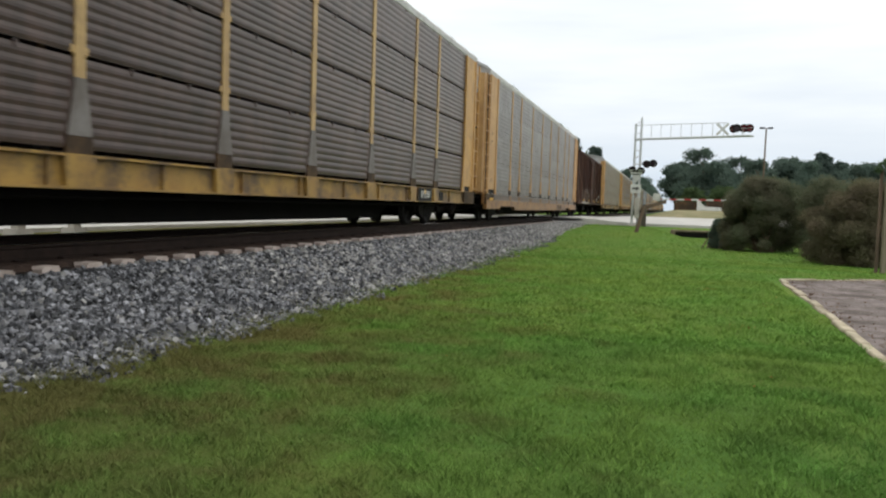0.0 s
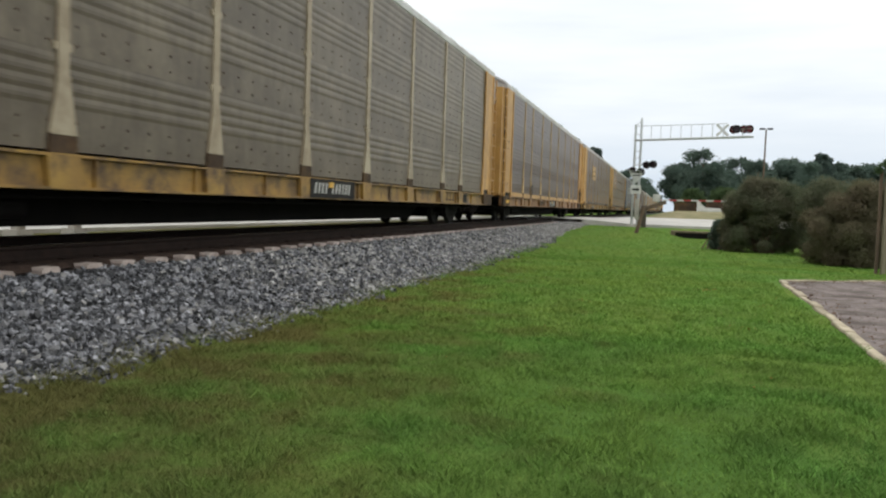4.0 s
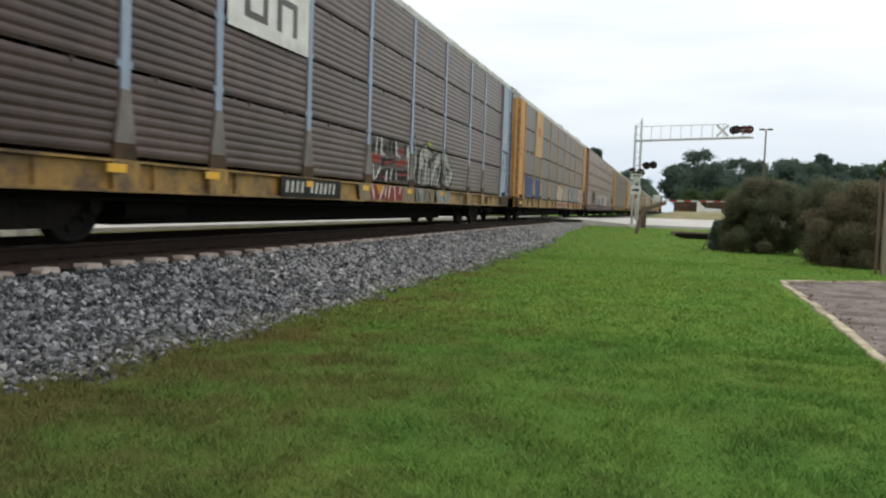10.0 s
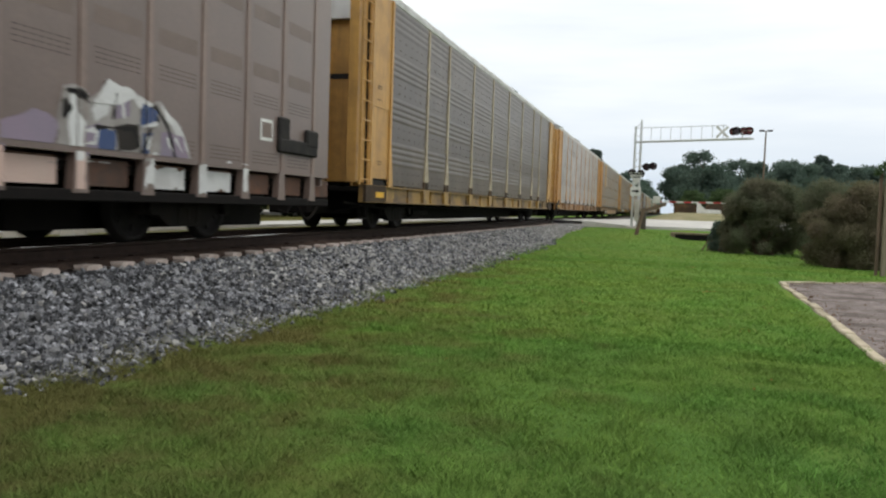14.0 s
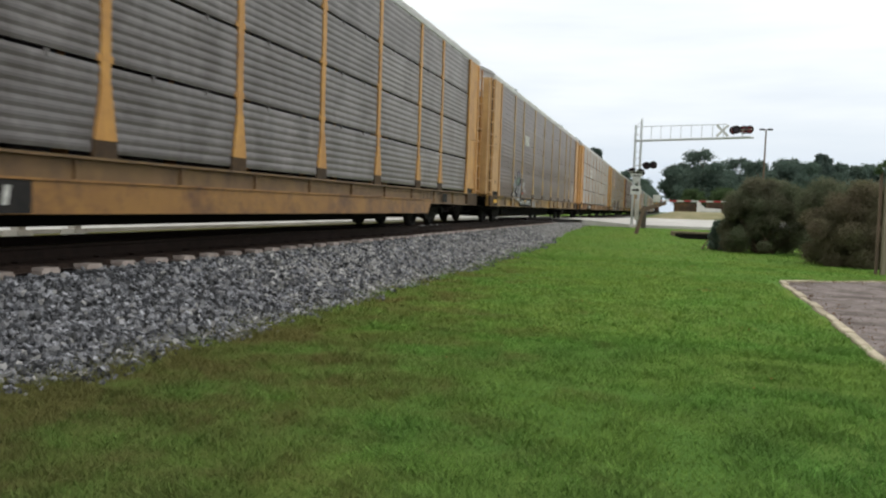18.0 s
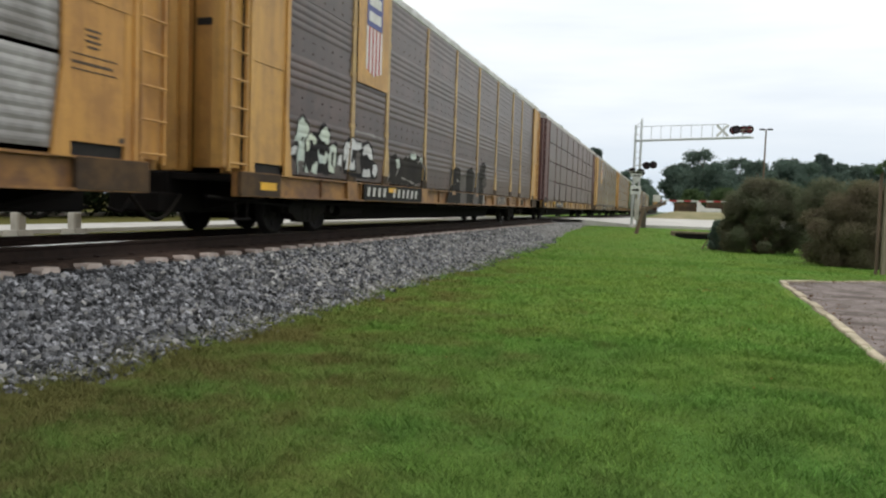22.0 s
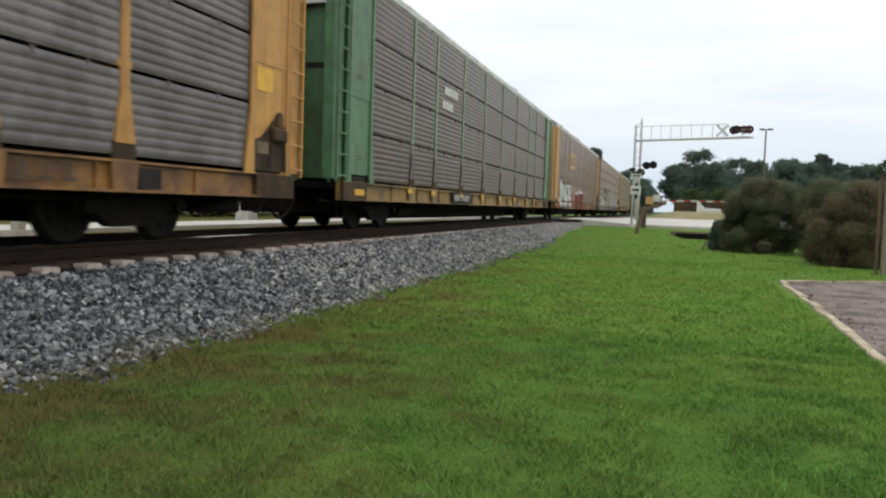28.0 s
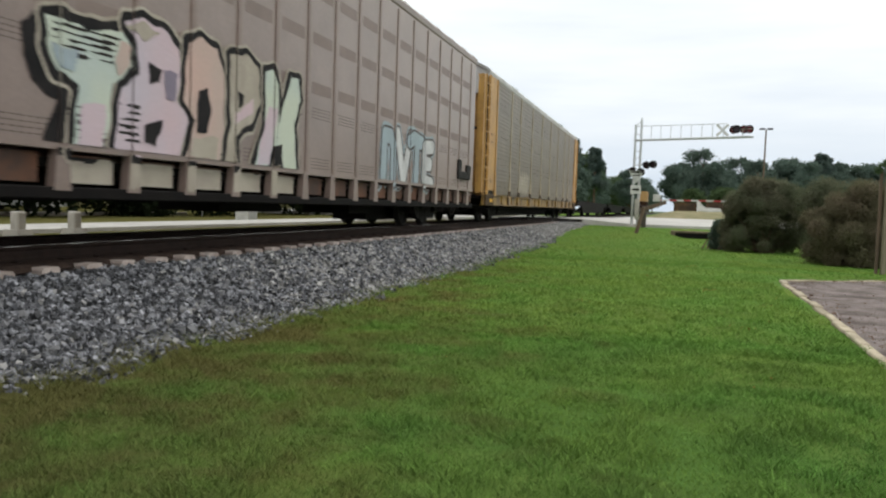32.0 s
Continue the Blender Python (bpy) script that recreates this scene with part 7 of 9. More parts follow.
part("emblem_mark", Shape().box(1.580, 1.586, 7.7, 8.8, 3.22, 3.44), M["stencil"], c20, "white band of the emblem")
sheet(c21, "tan", 7.6, 9.95, 3.12, 4.10, "plate", 2, label="faded tan emblem sheet with dark block marks")
# fat silver letters, one over the other, on a red and orange ground
patch(c21, "coral", [(2.56, 0.95), (2.69, 1.43), (2.98, 1.81), (3.26, 1.82), (3.15, 0.91), (8.73, 1.2), (8.56, 1.86), (8.96, 1.74), (9.35, 0.74), (1.96, 0.64), (2.04, 0.9)], 0, False)
patch(c21, "amber", [(2.62, 1.35), (2.85, 1.95), (3.12, 2.0), (3.1, 1.4)], 0.5, False)
patch(c21, "lime", [(2.76, 1.37), (3.03, 2.02), (3.26, 2.02), (3.22, 1.55)], 0.3, False)
bubble(c21, [(3.3, 2.12), (3.71, 2.3), (3.89, 2.1), (4.29, 2.05), (4.51, 1.87), (4.49, 1.62), (4.22, 1.42), (3.98, 1.31), (4.09, 1.07), (3.7, 1.01), (3.15, 1.01), (3.19, 1.19), (3.42, 1.54), (3.69, 1.67), (3.37, 1.74), (3.27, 1.92)], "white", 1.0, False, 0.075, None)
bubble(c21, [(4.64, 1.98), (5.08, 1.96), (5.27, 1.71), (5.44, 1.19), (4.29, 1.12), (4.21, 1.23), (4.54, 1.48), (4.62, 1.75)], "mint", 1.6, False, 0.075, None)
bubble(c21, [(5.52, 1.8), (5.87, 2.07), (6.23, 2.06), (6.27, 1.9), (5.96, 1.61), (6.22, 1.29), (6.41, 1.1), (5.58, 1.11), (5.5, 1.35)], "white", 2.2, False, 0.075, None)
bubble(c21, [(6.43, 1.91), (6.77, 2.09), (7.14, 1.96), (7.2, 1.27), (6.78, 1.1), (6.41, 1.18)], "mint", 2.8, False, 0.075, None)
bubble(c21, [(7.45, 2.07), (7.99, 2.09), (8.38, 1.98), (8.23, 1.73), (8.53, 1.23), (7.63, 1.14), (7.39, 1.61)], "white", 3.4, False, 0.075, None)
bubble(c21, [(4.86, 2.48), (5.02, 2.32), (4.89, 2.2), (4.74, 2.23)], "white", 1.0, False, 0.04, None, 0.03)
for corners in ([(3.9, 1.63), (4.05, 1.62), (4.03, 1.5), (3.88, 1.51)], [(3.44, 1.46), (3.58, 1.52), (3.54, 1.28), (3.34, 1.2)], [(3.96, 1.28), (4.16, 1.39), (4.31, 1.4), (4.16, 1.18)], [(4.61, 1.31), (4.81, 1.28), (4.76, 1.09), (4.53, 1.07)], [(4.73, 1.98), (4.93, 1.96), (4.85, 1.81)]):
    patch(c21, "black", corners, 5, False)
for corners in ([(5.98, 1.93), (6.38, 1.86), (6.03, 1.73)], [(5.44, 1.39), (5.83, 1.37), (5.48, 1.18)], [(6.65, 1.77), (6.85, 1.74), (6.82, 1.36), (6.63, 1.38)], [(7.91, 1.93), (8.59, 1.9), (7.96, 1.75)], [(7.93, 1.53), (8.66, 1.51), (7.99, 1.34)], [(5.17, 1.82), (5.46, 1.73), (5.37, 1.47)]):
    patch(c21, "black", corners, 5, False)
for y, z in ((2.9, 2.0), (3.9, 2.2), (4.4, 2.15), (5.2, 2.1), (5.7, 2.25), (6.4, 2.2), (7.2, 2.2), (7.9, 2.2), (8.5, 2.0)):
    patch(c21, "lime", [(y - 0.12, z - 0.2), (y, z + 0.12), (y + 0.05, z), (y + 0.14, z + 0.08), (y + 0.12, z - 0.2)], 0, False)
patch(c21, "wash", [(3.05, 0.97), (8.55, 0.97), (8.4, 0.70), (3.2, 0.66)], 1, False)
for y in (3.15, 3.75, 4.45, 5.35, 6.1, 7.3, 7.95):
    patch(c21, "white", [(y, 0.97), (y + 0.62, 0.97), (y + 0.45, 0.78), (y + 0.28, 0.70), (y + 0.1, 0.80)], 2, False)
scrawl(c21, [[(1.95, 0.72), (2.15, 0.88), (2.3, 0.70)], [(2.4, 0.72), (2.55, 0.9), (2.7, 0.72), (2.75, 0.88)]], 0.03, "maroon")
for a, b, top in ((10.9, 12.9, 1.72), (13.3, 15.9, 1.85)):
    patch(c21, "maroon", [(a, 0.68), (a + 0.05, top), (b - 0.1, top + 0.06), (b, 0.70)], 0, False, 0.06)
    for k in range(4):
        c = a + 0.1 + (b - a) * k / 4
        patch(c21, "black", [(c, 0.72), (c + 0.05, 1.1 + 0.12 * (k % 2)), (c + 0.32, 1.15), (c + 0.30, 0.70)], 1, False)
        patch(c21, "black", [(c, 1.25), (c + 0.02, 1.62), (c + 0.3, 1.58), (c + 0.32, 1.3)], 1, False)
        patch(c21, "white", [(c - 0.1, top - 0.18), (c - 0.04, top + 0.12), (c + 0.12, top + 0.02), (c + 0.25, top + 0.16), (c + 0.42, top - 0.04), (c + 0.3, top - 0.12)], 2, False)
# the second smooth wagon
patch(c22, "lime", [(1.5, 1.96), (2.3, 1.98), (3.3, 2.09), (4.6, 2.06), (5.45, 2.0), (7.2, 1.55), (8.0, 1.40), (7.55, 1.1), (1.5, 1.1)])
patch(c22, "white", [(1.6, 1.88), (3.18, 2.0), (3.5, 1.95), (4.4, 1.98), (4.5, 1.86), (5.55, 1.76), (6.75, 1.57), (7.4, 1.1), (1.6, 1.1)], 1)
patch(c22, "black", [(1.7, 1.75), (2.38, 1.72), (2.78, 1.58), (2.7, 1.35), (2.38, 1.24), (1.7, 1.2)], 2)
scrawl(c22, [[(1.6, 1.93), (3.2, 2.03), (3.95, 1.80), (3.66, 1.70), (3.66, 1.45)], [(3.95, 1.8), (4.4, 1.99), (4.63, 1.78), (4.50, 1.70), (4.72, 1.12), (5.03, 1.12), (5.31, 1.68), (5.0, 1.75)], [(5.4, 1.8), (6.8, 1.58), (7.42, 1.12)]], 0.05, "black", True)
blot(c22, "white", 1.6, 6.9, 0.66, 1.06, 1, True, 0.02)
part("stencil_plate", Shape().box(1.602, 1.608, 5.5, 8.85, 1.54, 1.89), M["plate"], c22, "black plate with white stencil marks")
marks(c22, 1.613, 5.75, 1.62, 0.21, [0.10, -0.12, 0.10, -0.62, 0.10, -0.1, 0.10, -0.1, 0.10, -0.1, 0.05, -0.1, 0.10, -0.1, 0.10], "stencil", "white stencil mark")
for y in (5.85, 6.85, 7.85):
    piece(c22, "OKE", y, 2.24, 0.75, 0.40, [], "wash", 0.03, 0.035, smooth_side=True)
patch(c22, "black", [(9.67, 2.2), (9.78, 2.35), (9.89, 2.35), (9.9, 2.05), (10.03, 1.82), (10.38, 1.77), (10.24, 1.02), (9.89, 1.02), (10.12, 1.54), (9.78, 1.7), (9.66, 1.92)], 0, True, 0.05)
bubble(c22, [(9.91, 2.34), (10.14, 2.35), (10.44, 2.31), (11.09, 2.43), (11.24, 2.31), (11.21, 2.03), (11.1, 1.91), (10.85, 1.84), (10.83, 1.45), (10.71, 1.04), (10.28, 1.04), (10.39, 1.77), (10.06, 1.85), (9.94, 2.06)], "mint", 1.0, True, 0.10, "cream", 0.02)
bubble(c22, [(11.13, 2.55), (11.44, 2.64), (11.85, 2.57), (12.09, 2.42), (12.14, 2.13), (12.06, 1.8), (12.31, 1.57), (12.12, 1.12), (11.1, 1.05), (10.94, 1.14), (11.06, 1.8), (11.34, 1.99), (11.31, 2.33)], "pink", 1.7, True, 0.10, "cream", 0.02)
bubble(c22, [(12.32, 2.55), (12.6, 2.66), (12.95, 2.58), (13.14, 2.29), (13.17, 1.49), (13.03, 1.1), (12.31, 1.1), (12.46, 1.59), (12.25, 1.83)], "peach", 2.4, True, 0.10, "cream", 0.02)
bubble(c22, [(13.33, 2.57), (13.76, 2.65), (14.08, 2.53), (14.15, 2.04), (13.89, 1.71), (13.43, 1.5), (13.49, 1.09), (13.23, 1.1), (13.36, 1.63)], "cream", 3.1, True, 0.10, "cream", 0.02)
bubble(c22, [(14.33, 2.51), (14.52, 2.57), (14.69, 2.41), (14.78, 1.74), (15.17, 2.57), (15.43, 2.57), (15.49, 2.27), (15.3, 1.83), (15.39, 1.13), (14.97, 1.14), (14.9, 1.49), (14.57, 1.46), (14.4, 1.08), (14.04, 1.11), (14.37, 1.73)], "mint", 3.8, True, 0.10, "cream", 0.02)
patch(c22, "peach", [(11.0, 2.34), (11.2, 2.28), (11.17, 2.04), (10.97, 1.94), (10.91, 2.11)], 5)
patch(c22, "pale_blue", [(9.97, 2.08), (10.32, 2.07), (10.29, 1.87), (10.08, 1.85)], 5)
patch(c22, "pink", [(10.42, 1.54), (10.77, 1.58), (10.72, 1.08), (10.32, 1.07)], 5)
patch(c22, "lilac", [(11.81, 2.13), (12.08, 2.12), (12.03, 1.8), (11.83, 1.8)], 5)
patch(c22, "cream", [(11.1, 2.52), (11.44, 2.62), (11.72, 2.53), (11.4, 2.4)], 5)
patch(c22, "cream", [(12.4, 1.36), (13.04, 1.42), (12.97, 1.13), (12.34, 1.12)], 5)
patch(c22, "pink", [(13.43, 1.63), (13.94, 1.87), (13.98, 2.06), (13.47, 1.82)], 5)
patch(c22, "pink", [(14.44, 2.0), (14.71, 2.03), (14.48, 1.13), (14.09, 1.14)], 5)
for corners in ([(11.49, 2.17), (11.77, 2.14), (11.73, 1.96), (11.53, 1.91)], [(11.46, 1.43), (11.78, 1.51), (11.66, 1.2), (11.43, 1.23)], [(12.53, 1.98), (12.77, 2.04), (12.83, 1.74), (12.74, 1.45), (12.52, 1.43)], [(13.51, 2.09), (13.69, 2.08), (13.67, 1.93), (13.5, 1.91)], [(14.6, 1.43), (14.85, 1.45), (14.83, 1.12), (14.58, 1.12)]):
    patch(c22, "black", corners, 6)
scrawl(c22, [[(10.0, 2.30 - 0.07 * i), (11.0 - 0.03 * i, 2.33 - 0.07 * i)] for i in range(5)] + [[(10.35, 1.5 - 0.08 * i), (10.75, 1.5 - 0.08 * i)] for i in range(6)] + [[(11.0, 1.62 - 0.08 * i), (11.35, 1.62 - 0.08 * i)] for i in range(6)], 0.012, "wash", True)
blot(c22, "cream", 10.3, 15.6, 0.66, 1.06, 0, True, 0.02)
piece(c22, "NVTE", 19.5, 1.12, 3.8, 1.05, ["pale_blue", "white"], "grey", 0.17, 0.05, "pale_blue", smooth_side=True)
blot(c23, "cream", 7.0, 9.4, 1.2, 1.95, 0, ragged=0.2)
# box wagon: worn lettering and bleached bays


def box_spray(colour, inside, y0, y1, z0, z1, lift=0.0, label=""):
    """Paint on the box wagon's side that runs over the ribs and the door."""
    step = 0.03
    Y, Z = np.meshgrid(np.arange(y0, y1, step), np.arange(max(0.93, z0), z1, step))
    vs, fs = [], []
    for j, i in zip(*np.nonzero(inside(Y + step / 2, Z + step / 2))):
        y, z = float(Y[j, i]), float(Z[j, i])
        m = y + step / 2
        x = (1.502 if z > 1.08 else 1.542) + lift
        if 9.05 < m < 11.9:
            x = (1.642 if (z - 1.5) % 0.8 < 0.14 else 1.602) + lift
        elif z > 1.05 and min(abs(m - q) for q in BOX_RIBS) < 0.065:
            x = 1.562 + lift
        n = len(vs)
        vs += [(x, y, z), (x, y + step, z), (x, y + step, z + step), (x, y, z + step)]
        fs.append((n, n + 1, n + 2, n + 3))
    me = bpy.data.meshes.new("graffiti")
    me.from_pydata(vs, [], fs)
    me.materials.append(M["black"])
    part("graffiti", me, SPRAY[colour], c3, label or colour.replace("_", " ") + " sprayed graffiti, worn")


def corners_in(corners, shake=0.03):
    def inside(Y, Z):
        A, B = Y + wob(Y, Z, 6, shake), Z + wob(Z, Y, 6, shake)
        hit = np.zeros(Y.shape, bool)
        for (a, b), (c, d) in zip(corners, corners[1:] + corners[:1]):
            if b != d:
                hit ^= ((b > B) != (d > B)) & (A < (c - a) * (B - b) / (d - b) + a)
        return hit
    return inside


SPRAY["tan"] = mat("flaking_tan_paint", (0.20, 0.14, 0.095), (0.10, 0.062, 0.04), 3.0, 0.75, dirt=(0.05, 0.025, 0.018), dirt_amt=0.8)
SPRAY["rust"] = mat("orange_rust", (0.14, 0.062, 0.028), (0.075, 0.034, 0.018), 2.0, 0.8, dirt=(0.04, 0.02, 0.015), dirt_amt=0.7)
# rusty front bays, bleached lower parts of the rear bays
for y, z in ((0.9, 4.0), (1.42, 3.6), (2.28, 4.2), (3.14, 2.2)):
    box_spray("rust", lambda Y, Z: (Z + 0.5 * np.sin(Y * 9 + y * 5) * np.sin(Z * 3) < z) & (np.sin(Y * 23) * np.sin(Z * 7 + y) + 0.4 * np.sin(Z * 19 + Y * 5) < 0.55), y, y + 0.76, 1.1, 4.3, 0.0, "orange rust on the bay")
for y, z in ((12.64, 2.0), (13.57, 2.25), (14.48, 1.7), (15.37, 2.1), (16.22, 1.9), (17.12, 2.4), (17.97, 2.2), (18.8, 2.7)):
    box_spray("tan", lambda Y, Z: Z + 0.14 * np.sin(Y * 31 + y * 7) + 0.12 * np.sin(Y * 71 + y) + 0.1 * np.sin(Y * 13) < z, y, y + 0.70, 1.1, 2.9, 0.0, "bleached, flaking tan paint")
for y, z in ((16.22, 3.1), (17.97, 3.6)):
    box_spray("rust", lambda Y, Z: (Z > 2.3 + 0.4 * np.sin(Y * 41)) & (np.sin(Y * 57 + y) > 0.1), y, y + 0.66, 2.2, z, 0.0, "rust runs on the bay")
box_spray("tan", lambda Y, Z: (Z + 0.15 * np.sin(Y * 6.1) + 0.05 * np.sin(Y * 29) < 1.7) & (np.sin(Y * 17) * np.sin(Z * 9 + Y) < 0.35), 3.1, 9.0, 0.95, 2.2, 0.001, "worn tan paint behind the letters")
box_spray("cream", corners_in([(4.04, 1.91), (4.64, 2.04), (4.65, 1.54), (4.61, 0.94), (4.11, 0.91), (4.07, 1.48)]), 3.0, 10.4, 0.94, 3.0, 0.003)
box_spray("cream", corners_in([(4.83, 1.92), (5.2, 1.94), (5.3, 1.65), (5.21, 1.46), (5.45, 1.21), (5.43, 0.9), (5.04, 0.78), (4.67, 0.87), (4.8, 1.38)]), 3.0, 10.4, 0.94, 3.0, 0.003)
box_spray("cream", corners_in([(5.33, 1.88), (5.75, 1.95), (6.05, 1.7), (6.11, 1.18), (5.85, 0.88), (5.54, 0.83), (5.4, 1.05), (5.69, 1.38), (5.48, 1.63)]), 3.0, 10.4, 0.94, 3.0, 0.003)
box_spray("white", corners_in([(6.15, 1.91), (6.43, 2.03), (6.39, 1.44), (6.31, 0.9), (6.08, 0.93), (6.15, 1.42)]), 3.0, 10.4, 0.94, 3.0, 0.003)
box_spray("cream", corners_in([(6.62, 1.65), (6.77, 1.66), (6.84, 0.86), (6.64, 0.87)]), 3.0, 10.4, 0.94, 3.0, 0.003)
box_spray("cream", corners_in([(6.97, 1.93), (7.29, 2.01), (7.48, 1.9), (7.41, 1.44), (7.13, 1.46), (7.29, 1.17), (7.53, 0.95), (7.83, 0.83), (7.16, 0.85), (6.93, 1.23)]), 3.0, 10.4, 0.94, 3.0, 0.003)
box_spray("cream", corners_in([(8.39, 2.1), (8.95, 2.16), (9.04, 1.77), (8.71, 1.45), (8.35, 1.52)]), 3.0, 10.4, 0.94, 3.0, 0.003)
box_spray("cream", corners_in([(7.61, 1.23), (8.33, 1.13), (8.24, 0.82), (7.82, 0.87)]), 3.0, 10.4, 0.94, 3.0, 0.003)
box_spray("white", corners_in([(7.9, 2.15), (8.11, 2.14), (8.31, 1.56), (8.14, 1.48), (7.96, 1.91)]), 3.0, 10.4, 0.94, 3.0, 0.003)
box_spray("wash", corners_in([(4.09, 1.85), (4.61, 1.94), (4.6, 1.75), (4.12, 1.65)]), 3.0, 10.4, 0.94, 3.0, 0.006)
box_spray("rust", corners_in([(4.91, 1.85), (5.11, 1.81), (5.18, 1.62), (4.92, 1.46)]), 3.0, 10.4, 0.94, 3.0, 0.006)
box_spray("wash", corners_in([(4.97, 1.14), (5.29, 1.24), (5.32, 0.97), (4.97, 0.94)]), 3.0, 10.4, 0.94, 3.0, 0.006)
box_spray("rust", corners_in([(5.51, 1.75), (5.75, 1.74), (5.95, 1.49), (5.62, 1.38)]), 3.0, 10.4, 0.94, 3.0, 0.006)
box_spray("tan", corners_in([(7.08, 1.85), (7.3, 1.89), (7.31, 1.66), (7.09, 1.64)]), 3.0, 10.4, 0.94, 3.0, 0.006)
box_spray("wash", corners_in([(7.68, 1.9), (7.91, 2.04), (8.18, 1.48), (8.0, 1.32), (7.7, 1.45)]), 3.0, 10.4, 0.94, 3.0, 0.006)
box_spray("black", corners_in([(8.57, 1.97), (8.84, 2.0), (8.81, 1.65), (8.59, 1.65)]), 3.0, 10.4, 0.94, 3.0, 0.006)
box_spray("white", corners_in([(4.13, 1.01), (4.57, 1.06), (4.57, 0.95), (4.14, 0.93)]), 3.0, 10.4, 0.94, 3.0, 0.006)
box_spray("cream", lambda Y, Z: reach(Y, Z, [[(3.39, 1.62), (3.5, 1.67), (3.57, 1.61), (3.52, 1.53), (3.41, 1.51), (3.38, 1.57)], [(3.56, 1.52), (3.65, 1.43), (3.75, 1.31), (3.55, 1.28)], [(3.07, 1.03), (3.42, 1.01), (3.78, 1.03)]]) + wob(Y, Z, 6, 0.02) < 0.035, 1.5, 4.2, 0.95, 2.8, 0.004)
box_spray("faint", lambda Y, Z: reach(Y, Z, [[(3.42, 0.94), (3.51, 0.8), (3.75, 0.78), (3.9, 0.9), (3.85, 1.0)], [(3.11, 0.86), (3.16, 0.71), (3.76, 0.71)]]) + wob(Y, Z, 6, 0.02) < 0.05, 1.5, 4.2, 0.93, 2.8, 0.004)
box_spray("faint", lambda Y, Z: reach(Y, Z, [[(9.08, 1.97), (9.24, 1.96), (9.42, 2.01)], [(9.15, 1.61), (9.32, 1.74), (9.28, 1.94)]]) + wob(Y, Z, 6, 0.02) < 0.03, 9.0, 12.2, 1.0, 2.8, 0.004)
box_spray("blue", corners_in([(10.19, 1.91), (10.49, 1.93), (10.45, 1.79), (10.23, 1.78)]), 9.0, 12.2, 1.0, 2.8, 0.004)
box_spray("white", corners_in([(10.27, 2.09), (10.42, 2.11), (10.41, 2.05), (10.29, 2.04)]), 9.0, 12.2, 1.0, 2.8, 0.004)
box_spray("tan", lambda Y, Z: (np.abs(Z - 3.75 - 0.2 * np.sin(Y * 9)) < 0.25) & (np.sin(Y * 40) > -0.2), 10.2, 11.5, 3.3, 4.2, 0.003, "flaking tan lettering")
for y, z in ((14.5, 1.25), (16.25, 1.55)):
    part("notice_box", Shape().box(1.565, 1.571, y, y + 0.45, z, z + 0.16), M["white"], c3, "small white notice")
lab = part("warning_label", Shape().box(1.573, 1.579, 0.95 + 0.5, 1.25 + 0.72, 1.72, 1.90), M["safety"], c21, "yellow warning label with dark lines")
for z in (1.76, 1.83):
    part("label_line", Shape().box(1.579, 1.582, 1.50, 1.92, z, z + 0.02), M["plate"], lab)
for k, (y, z) in enumerate(((1.40, 1.50), (1.52, 1.50), (1.66, 1.50), (1.44, 1.28), (1.58, 1.28), (1.72, 1.28))):
    s = Shape()
    s.box(1.573, 1.577, y, y + 0.03, z, z + 0.17).box(1.573, 1.577, y, y + 0.12, z + 0.07, z + 0.10)
    part("scribble", s, SPRAY["pink"], c21, "pink sprayed scribble")
piece(c5, "OOPO", 9.6, 0.70, 1.6, 0.20, ["wash"], None, 0.03)
piece(c5, "KRA", 7.0, 1.10, 0.8, 0.50, ["wash"], None, 0.03)

part("corner_gap", Shape().prism_x([(26.20, 2.64), (27.34, 2.60), (27.34, 2.66), (26.20, 2.70)], 1.570, 1.588), M["plate"], c8, "dark slanting gap in the corner plate")
for y, z, w, h in ((26.35, 3.00, 0.60, 0.03), (26.35, 3.28, 0.60, 0.03), (26.35, 3.0, 0.03, 0.31), (26.92, 3.0, 0.03, 0.31), (26.55, 3.10, 0.05, 0.12), (26.72, 3.10, 0.05, 0.12)):
    part("mark", Shape().box(1.586, 1.590, y, y + w, z, z + h), SPRAY["white"], c8, "white painted mark")
part("warning_label", Shape().box(1.573, 1.579, 26.35, 26.85, 2.25, 2.60), M["safety"], c19, "square yellow warning label")


# ---- the crossing signal ----
def flasher(parent, x, y, z, lit, toward):
    """A round black backboard with a hood and a red lens."""
    back = part("backboard", shared("backboard", lambda: Shape().tube((0, 0, 0), (0, 0.025, 0), 0.22, 24)), M["plate"], parent, "round black backboard", pose(x, y, z, rz=toward))
    part("hood", shared("hood", hood_shape), M["plate"], back, "black hood over the lens")
    part("lens", shared("lens", lambda: Shape().tube((0, -0.035, 0), (0, -0.005, 0), 0.15, 20)), M["lens_red" if lit else "lens_dark"], back, "red lens")


def hood_shape():
    s, n = Shape(), 14
    vs = []
    for i in range(n + 1):
        a = math.radians(-25 + 230 * i / n)
        for r in (0.165, 0.175):
            vs += [(r * math.cos(a), 0.0, r * math.sin(a)), (r * math.cos(a), -0.30, r * math.sin(a))]
    fs = []
    for i in range(n):
        o, q = 4 * i, 4 * i + 4
        fs += [(o, q, q + 1, o + 1), (o + 2, o + 3, q + 3, q + 2), (o + 1, q + 1, q + 3, o + 3)]
    return s.add(vs, fs)


